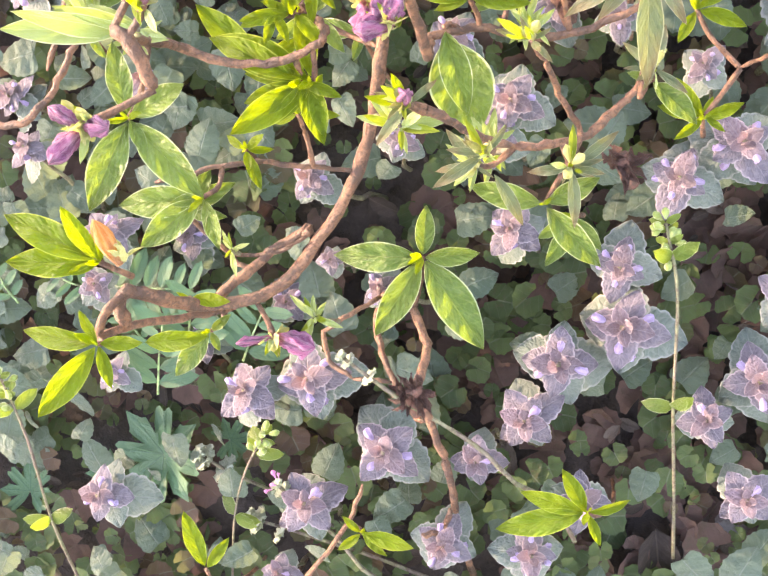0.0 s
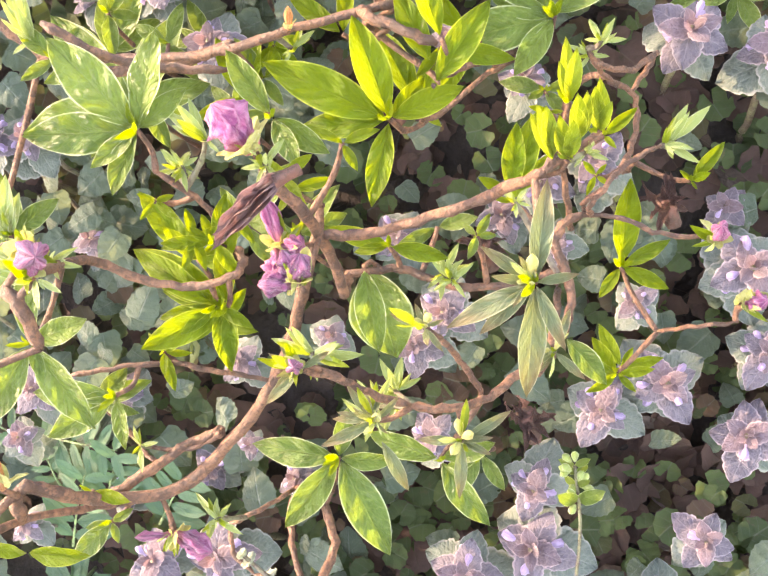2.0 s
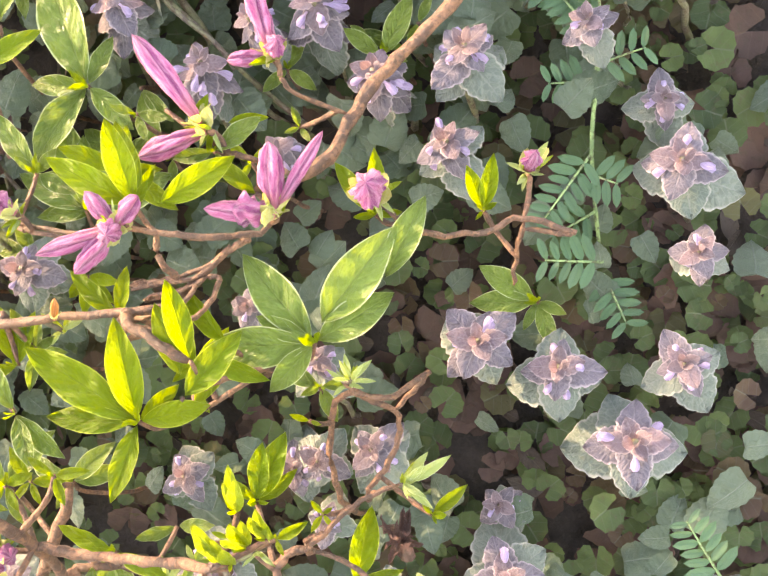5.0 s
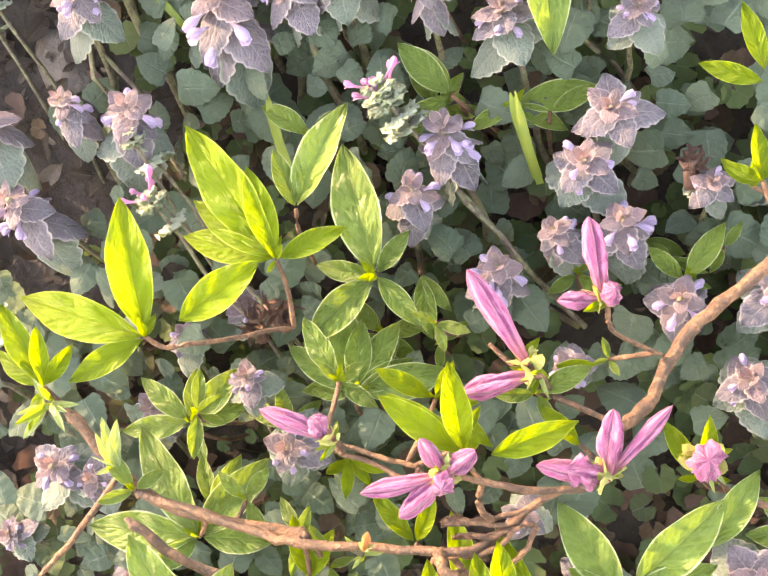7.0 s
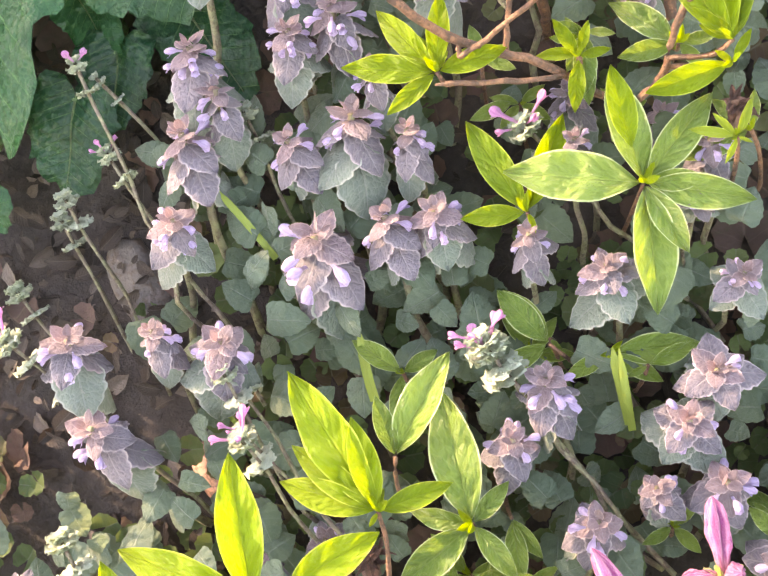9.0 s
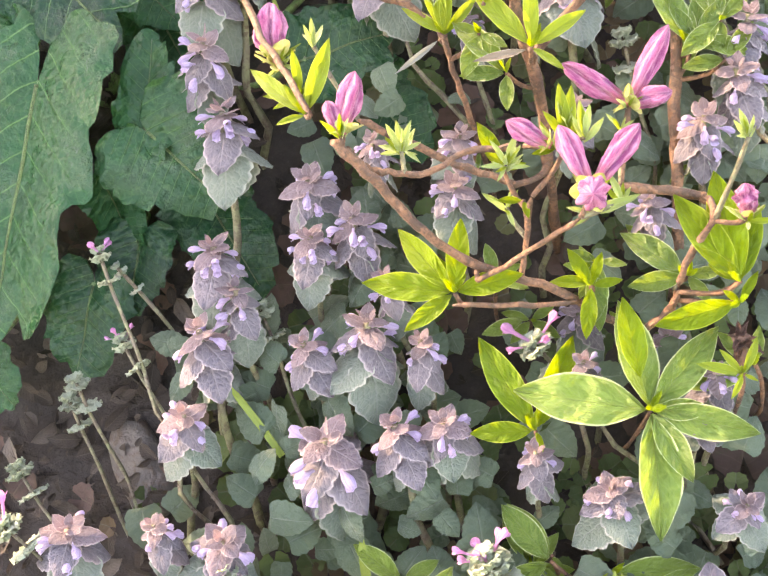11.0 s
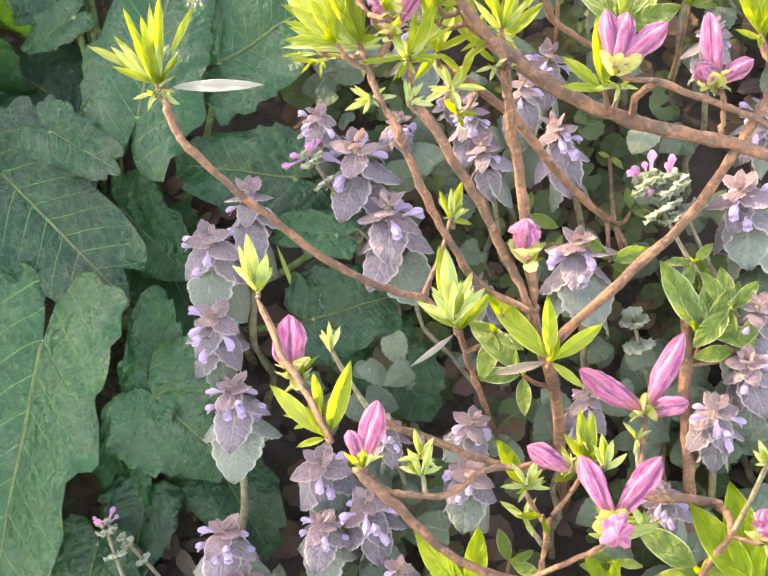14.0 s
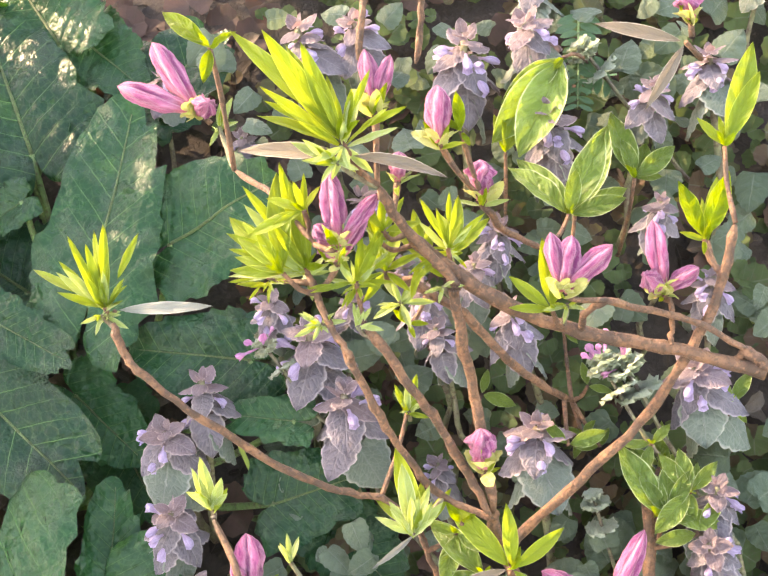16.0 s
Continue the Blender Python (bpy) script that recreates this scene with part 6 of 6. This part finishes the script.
shoot((6, 135, 221), PALE, (6, 1, 5), (7, -6, 0), (1, 5, 6))
shoot((-16, 160, 233), SLIM, (-13, 3, 1), (-9, -5, -3), (-5, 11, 9), (-3, -9, -4), (7, -7, 0), (-3, 4, 5), (6, 5, 7))
shoot((22, 150, 240), SLIM, (-2, 8, 7), (5, -2, 2), (-1, -9, -4), (-8, -2, -1), (2, 9, 9), (10, 1, 5), (8, 10, 12))
shoot((37, 134, 226), PALE, (-7, 0, 0), (6, -4, 1), (-4, -5, -2))
shoot((71, 111, 221), PALE, (-9, 0, 1), (4, -5, 0), (-4, -5, -2))
shoot((23, 105, 142), YOUNG, (-3, 3, 9), (6, -1, 3))
shoot((24, 115, 124), GREEN, (-8, 5, 4), (-12, -13, -9), (7, -11, -3))
shoot((115, 126, 117), GREEN, (-12, 3, 2), (-9, -8, -6), (9, 1, 6))
shoot((59, 66, 99), PALE, (-4, 5, 5), (5, -1, 3), (-4, -5, -2))
shoot((32, 33, 94), PALE, (-8, 3, 3), (9, -4, 2), (16, -4, 4), (-7, -3, -1))
shoot((-52, 110, 137), PALE, (-8, -3, -2), (4, 0, 3), (5, -7, -1))
shoot((-50, 93, 133), SLIM, (-13, 4, 2), (-11, -1, -1), (1, 7, 15), (11, -1, 12))
shoot((11, 144, 279), PALE, (-10, 3, 2), (5, -7, -1), (-7, -4, -2), (-11, 9, 6))
shoot((0, 155, 258), SLIM, (-10, 7, 5), (-11, -1, -1), (-1, 3, 10), (6, -1, 8), (-20, 0, -2))
shoot((-12, 221, 259), PALE, (8, 4, 8), (-6, -6, -3), (7, -4, 2))
shoot((149, 261, 221), GREEN, (-32, -5, -9), (-43, -17, -20), (-37, -28, -26))
shoot((23, 147, 246), SLIM, (10, 4, 8), (12, -5, 2), (-3, 7, 7), (-6, -6, -4))
shoot((-82, -161, -71), YOUNG, (13, 7, 13), (-7, 18, 13))
shoot((-71, -202, -73), YOUNG, (27, 1, 15), (7, 22, 22, 3, 4, 4))
shoot((34, 38, 54), YOUNG, (-5, 9, 13), (11, -4, 2), (-9, -15, -11))
shoot((35, 39, 54), YOUNG, (5, 3, 11), (-15, 5, 3))
shoot((8, 72, 40), GREEN, (0, 10, 10), (10, -2, 4), (10, -10, -2), (-13, -15, -14, 5, -17, -11))
shoot((71, -9, 36), SLIM, (9, 6, 9), (-14, 8, 4), (-7, -6, -4), (3, -5, 0), (-5, 8, 7), (4, 3, 6))
shoot((11, 57, 105), PALE, (-3, 4, 10), (6, -1, 8), (7, -5, 1), (-5, -4, -2), (-9, 2, 2), (5, 1, 12))
shoot((15, 53, 91), YOUNG, (-9, 2, 2), (-1, -7, -3))
shoot((35, 57, 111), PALE, (-3, 4, 12), (3, 1, 12), (4, -3, 6), (-5, 3, 4), (4, -6, -1))
shoot((43, 32, 96), PALE, (6, -2, 2), (-3, 2, 11), (4, 1, 4))
shoot((90, 32, 107), PALE, (-3, 2, 11), (0, -1, 10), (-5, 0, 2))
shoot((-201, -189, -34), PALE, (9, 6, 17), (14, 2, 17), (12, -2, 12), (-12, 4, 2), (-2, 9, 8), (-4, 0, 2), (3, -7, 1), (-6, 7, 6))
shoot((-196, -197, -44), PALE, (9, -3, 2), (7, -7, -1), (-6, -1, 0), (0, -6, -2), (-7, 3, 3))
shoot((-128, -226, -34), PALE, (8, 0, 4), (-6, 2, 2), (1, -7, -2), (-5, -3, -1))
shoot((-149, -183, -54), PALE, (0, 2, 4), (5, -2, 2), (2, -6, -1), (-3, -3, 0))
shoot((100, 82, 58), GREEN, (-5, 8, 7), (9, 2, 6), (-13, -3, -3), (5, -11, -4))
shoot((14, 114, 59), GREEN, (7, 5, 7), (-9, 6, 4), (-8, -9, -6))
shoot((17, 60, 22), GREEN, (-10, 6, 4), (11, 0, 5), (-11, -5, -4), (8, -11, -3))
shoot((51, 41, 16), GREEN, (-4, 9, 8), (10, -2, 4), (-8, -8, -5))
shoot((10, -81, -79), GREEN, (-4, 11, 9), (12, 3, 8), (-13, -2, -2), (6, -12, -5))
shoot((-48, -72, -100), GREEN, (-5, 11, 9), (14, 0, 6), (-5, -10, -5))
shoot((-18, -127, -69), YOUNG, (-5, 9, 7), (9, -1, 4), (-7, -4, -2))
shoot((-159, -200, -68), YOUNG, (3, 6, 7), (10, -5, 1), (-11, 3, 2), (-3, -9, -5), (-9, -5, -3))
shoot((-145, -203, -67), YOUNG, (1, 4, 5), (5, -2, 2), (0, -10, -4), (-8, -7, -5))
shoot((-162, -190, -55), YOUNG, (-3, 3, 4), (6, -4, 1), (3, -9, -3), (-7, -2, -1))
shoot((-126, -212, -56), YOUNG, (11, -3, 3), (1, -9, -3), (-7, -3, -2))
shoot((-107, -224, -47), YOUNG, (10, -5, 2), (-1, -8, -4), (-4, 6, 6))
shoot((-122, -226, -96), GREEN, (-13, -20, -15))
shoot((102, 145, 103), GREEN, (-12, 5, 3), (6, 3, 6))
shoot((121, 106, 105), GREEN, (-6, 15, 11), (7, 6, 8), (-21, -7, -7), (-5, -10, -6), (14, 3, 8), (2, 13, 12))
shoot((65, 182, 119), GREEN, (6, 5, 8), (11, -11, -2))
shoot((108, 166, 118), GREEN, (1, 7, 8), (8, -7, -1))
shoot((108, 187, 133), GREEN, (3, -7, -2), (-5, 2, 3))
shoot((57, 221, 132), GREEN, (8, -9, -1), (-5, 5, 5))
shoot((26, 162, 146), PALE, (2, 4, 11), (-3, 7, 6), (6, 3, 6), (-4, 0, 1), (7, -2, 3))
shoot((22, 149, 228), SLIM, (-5, 14, 6), (1, 13, 14), (11, 12, 8), (12, -3, 6), (6, -7, -6), (-11, -8, -3))
shoot((36, 150, 226), SLIM, (-3, 17, 9), (3, 12, 14), (9, 10, 7), (9, -4, 4), (5, -6, -5), (-9, -10, -4))
shoot((46, 147, 227), SLIM, (3, 16, 9), (10, 12, 15), (11, 6, 4), (15, 1, 10), (4, -4, -4))
shoot((25, 146, 215), PALE, (-2, 13, 6), (8, 0, 7), (12, -3, -2), (-1, -11, -3), (-11, 2, -4))
shoot((160, 217, 178), GREEN, (3, 28, 17), (2, 13, 14), (14, 12, 9), (21, 0, 10), (13, -3, -1))
shoot((110, 242, 195), SLIM, (3, 17, 10), (9, 14, 16), (11, 7, 5))
shoot((98, 153, 106), GREEN, (-8, 6, 0), (7, -9, 0), (-7, -5, -8), (6, -1, 6))
shoot((120, 126, 93), GREEN, (-8, 12, 4), (7, 7, 11), (16, 1, 2), (-1, -12, -4))
shoot((155, 130, 117), GREEN, (14, 7, 6), (-1, 8, 10), (4, -7, -7))
shoot((-38, 123, 133), PALE, (-2, 8, 3), (2, 6, 9), (6, 7, 4))
shoot((-79, -78, -99), GREEN, (-22, 25, 9), (-2, 21, 19), (16, 10, 9), (-28, 7, 3))
shoot((52, -88, -86), GREEN, (-13, 13, 3), (17, 0, 9), (0, -7, -7))
shoot((-118, -77, -109), GREEN, (-16, 18, 6), (3, 13, 14), (16, 4, 4), (-13, -5, -2))
shoot((-13, -6, -45), GREEN, (-3, 22, 12), (13, 3, 11), (16, -7, -4), (-15, -5, -2))
shoot((-68, -60, -97), GREEN, (-9, 19, 8), (-11, -10, -4), (8, -14, -11), (20, -7, 5), (-22, 3, -6))
shoot((122, 130, 96), GREEN, (-8, 11, 3), (7, 10, 14), (13, 0, 1), (-14, -20, -12), (2, -10, -9))
shoot((-151, -185, -54), PALE, (0, 8, 3), (7, -3, 4), (-5, -1, -5), (4, -9, 0), (-6, 4, -1))
shoot((-103, -240, -105), PALE, (1, 8, 3), (9, 1, 7), (9, -2, -2), (-6, -7, -1), (-7, 1, -3))
shoot((-144, -264, -106), PALE, (0, 9, 4), (8, 0, 7), (8, -3, -2), (-2, -8, -1), (-8, 3, -3), (-9, -7, -2))
shoot((-152, -231, -111), PALE, (-8, 12, 4), (0, 7, 10), (10, -3, -2), (12, -12, 0), (-4, -5, -7))
shoot((-216, -234, -153), PALE, (-1, 11, 4), (5, 2, 7), (7, 1, 0), (5, -11, -1), (-9, -2, -6))
shoot((-194, -195, -109), YOUNG, (-2, 9, 3), (8, -4, 4), (7, -5, -4), (-4, -8, -1), (-5, -9, -10))
shoot((-77, -257, -73), PALE, (-1, 6, 1), (4, -2, 5), (3, -2, -3), (-3, -5, 1))
shoot((-89, -245, -92), GREEN, (-1, 6, 1), (6, -1, 6), (5, -2, -3), (-6, -5, 0))
shoot((-21, -219, -83), PALE, (2, 8, 3), (6, -1, 6), (7, -3, -3), (-5, 1, 4))
shoot((-206, -157, -61), GREEN, (3, 13, 7), (7, 3, 9), (-2, -6, -7), (9, -6, 3))
shoot((-93, -289, -98), BRONZE, (15, 7, 6), (-11, -4, -1), (3, -11, -9), (-3, 9, 10))
shoot((-137, -259, -114), PALE, (2, 10, 5), (8, 3, 9), (9, -1, -1), (-9, 0, 3), (-1, -6, -7), (-10, -8, -3))
shoot((-173, -201, -107), YOUNG, (2, 17, 9), (10, 7, 13), (15, 3, 3), (9, -11, -1), (-8, 5, -1))
shoot((-152, -108, -89), GREEN, (3, 17, 10), (18, 5, 15), (9, -10, -7), (-12, -9, -2), (-2, -14, -13))
shoot((-126, -125, -106), GREEN, (-2, 15, 7), (8, 3, 12), (10, -5, -4), (-8, -13, -3))
shoot((-143, -81, -67), GREEN, (7, 13, 8), (12, -3, 8), (9, -6, -5), (-7, -15, -5))
shoot((-99, -101, -108), YOUNG, (-13, 0, -6), (-7, -14, -4), (4, -11, -9), (13, -13, 2))
shoot((-74, -177, -104), YOUNG, (7, 28, 18), (12, 1, 11), (21, 9, 9), (2, -12, 0))
shoot((-34, -193, -118), GREEN, (-10, 13, 4), (-7, -2, 4), (13, -4, -2), (0, -15, -3))
shoot((-169, -162, -117), YOUNG, (-3, 29, 16), (-3, 10, 14), (18, -2, 0), (12, -15, 0))
shoot((-134, -172, -128), GREEN, (-14, 17, 6), (-9, -7, 0), (19, -4, -1), (21, -1, 12))
bud_cluster((-219, -241, -18), (-3, 5, 8, 5), (-13, -2, 0, 7), (5, -8, 1, 6), faded=True)
bud_cluster((-188, -240, -4), (2, -1, 4, 6), faded=True)
shoot((4, 102, 150), PALE, (-4, 9, 10), (4, 14, 21), (5, 3, 14), (-8, 5, 4), (13, 1, 9), (10, 5, 14), (-10, 10, 4))
shoot((-23, 68, 116), PALE, (-3, 6, 9), (5, 2, 10), (7, -2, 3), (-7, 5, 2))
shoot((36, 46, 116), PALE, (0, 4, 13), (2, 0, 13), (-2, 6, 6))
shoot((-168, -106, -41), PALE, (4, 10, 16), (8, 4, 17), (-8, 0, 0))
bud_cluster((-140, -243, -62), (-10, 4, 5, 8), (4, 1, 6, 8), (2, 6, 9, 7), faded=True)
bud_cluster((-231, -231, -150), (-12, 5, 6, 4), (9, -14, -3, 10), faded=True)
bud_cluster((-153, -264, -65), (0, -7, 10, 5), faded=True)
bud_cluster((-128, -222, -31), (-2, 8, 14, 14))
bud_cluster((-138, -224, -67), (4, 9, 12, 7), (5, -6, 2, 7), (-7, -7, -2, 9))
bud_cluster((-186, -235, -2), (4, -13, 9, 9), faded=True)
bud_cluster((-31, -282, -115), (0, -3, 11, 7))
bud_cluster((-33, -293, -139), (4, -4, 3, 7))
bud_cluster((-63, -160, -34), (-3, 10, 11, 7), (12, 0, 8, 8), (-2, -6, 5, 8), (-28, 5, 1, 7), (-19, -6, -4, 8))
bud_cluster((-93, -132, -35), (-19, 15, 11, 8), (-4, 6, 8, 8))
bud_cluster((-25, -134, -36), (-7, 29, 24, 10))
bud_cluster((-25, -138, -36), (-25, 3, 1, 9))
bud_cluster((6, -124, -33), (5, 20, 20, 10), (-15, 4, 4, 8), (3, -3, 8, 8))
bud_cluster((-17, -176, -45), (9, 13, 17, 10), (-12, 5, 6, 11), (-20, 10, 7, 8), (26, 7, 16, 6))
bud_cluster((13, -178, -57), (-1, -6, 14, 12))
bud_cluster((63, -182, -78), (4, -2, 10, 7))
bud_cluster((-42, 71, 128), (11, 12, 16, 11), (-2, 8, 10, 8))
bud_cluster((-54, 112, 138), (4, 15, 16, 13), (-4, 9, 11, 8))
bud_cluster((35, 107, 163), (3, 8, 11, 12))
bud_cluster((65, 72, 104), (-19, 19, 14, 11), (23, 14, 21, 10), (15, -6, 5, 10))
bud_cluster((32, 32, 105), (-4, 19, 17, 10), (22, 8, 16, 10), (-4, -10, 7, 12))
bud_cluster((26, 52, 112), (-13, 10, 9, 9))
bud_cluster((6, 146, 241), (8, 22, 23, 9), (-3, 7, 9, 8), (15, 6, 13, 7))
bud_cluster((69, 110, 228), (3, 14, 15, 8), (9, 10, 14, 10), (20, 2, 11, 9))
bud_cluster((110, 115, 208), (5, 17, 19, 10), (13, -2, 7, 8), (-4, 1, 5, 9))
bud_cluster((63, 158, 237), (4, 8, 12, 11))
bud_cluster((31, 149, 262), (2, 2, 7, 8))
bud_cluster((-17, 229, 263), (-8, 26, 21, 11), (-26, 18, 11, 11), (3, -7, 6, 9))
bud_cluster((28, 152, 288), (3, 13, 15, 7), (10, 8, 13, 7))
bud_cluster((51, 161, 263), (6, 13, 15, 11))
bud_cluster((6, 141, 251), (4, 15, 17, 10), (-6, 5, 7, 7), (17, 4, 12, 7))
bud_cluster((149, 165, 278), (1, 5, 9, 10))
bud_cluster((84, 18, 84), (1, 5, 9, 10))

grow_branches()

# spent flowers and a dried bud on the twigs
SPENT_BRACT = blade_mesh("spent_bract", BROWN, 0.3, oval(0.5, 0.7), fold=1.3, droop=0.3, ripple=0.3, ny=8, nx=3, puff=2.0)


def spent_flower(x, y, z):
    c = V(x, y, z)
    stem = part("spent_flower", tube_mesh("spent_core", BROWN, [c - GROW * 0.008, c, c + GROW * 0.003], 0.0022, 0.003, 7, 0.3), azalea, None, "dry brown spent flower head")
    for _ in range(16):
        way = tilted(NORMAL * 0.5 + GROW * 0.3, 1.1, azalea_rng)
        part("bract", SPENT_BRACT, stem, along(c, c + way * azalea_rng.uniform(0.005, 0.0105), tilted(NORMAL, 1.0, azalea_rng)))


spent_flower(-101, -52, -68)
spent_flower(-113, -45, -78)
spent_flower(-208, -260, -197)
spent_flower(-212, -258, -200)
spent_flower(-103, -53, -63)
spent_flower(78, 5, 35)
spent_flower(-109, -282, -138)
spent_flower(-87, -236, -113)
spent_flower(-31, -256, -125)
spent_flower(57, -81, -43)
husk_rng = random.Random(6)
for place, tip in (((-241, -241, -62), (0.004, 0.006, 0.014)), ((-97, -164, -54), (0.004, 0.003, 0.006))):
    c = V(*place)
    stem = part("dried_bud", folded_bud_mesh("dried_bud", AMBER, 4, 0.35, 0.5, 0.2, 8, 14), azalea, along(c, c + Vector(tip), NORMAL, Vector(tip).length * 0.42), "dried orange-brown bud")
    for i in range(5):
        way = tilted(Vector(tip).normalized(), 0.9, husk_rng)
        length = Vector(tip).length * husk_rng.uniform(0.4, 0.62)
        part("husk", husk_rng.choice(LEAVES["bud_scale"]), azalea, along(c, c + way * length, tilted(way.orthogonal(), 0.5, husk_rng), length), "pale tan husk of a dried bud")
broad = blade_mesh("broad_leaf", GREEN, 0.66, blade, fold=0.3, droop=0.16, ripple=0.03, ny=16, nx=5, puff=1.1, seed=6)
part("leaf", broad, azalea, along(V(-121, -217, -111), V(-132, -238, -133), NORMAL), "broad dark green grown leaf")
withered_rng = random.Random(3)
withered = blade_mesh("withered_petal", WITHERED, 0.15, oval(0.4, 0.8), fold=1.8, droop=0.2, ripple=0.3, ny=22, nx=5, puff=3.0)
stem = part("withered_flower", tube_mesh("withered_stalk", BROWN, [V(-121, -231, -38), V(-125, -231, -37), V(-129, -231, -36)], 0.0016, 0.0022, 7, 0.2), azalea, None, "withered purple-brown flower hanging from a twig")
for tip in ((-157, -226, -48), (-152, -229, -46), (-152, -228, -40)):
    part("petal", withered, stem, along(V(-126, -231, -36), V(*tip), tilted(NORMAL, 0.5, withered_rng)))
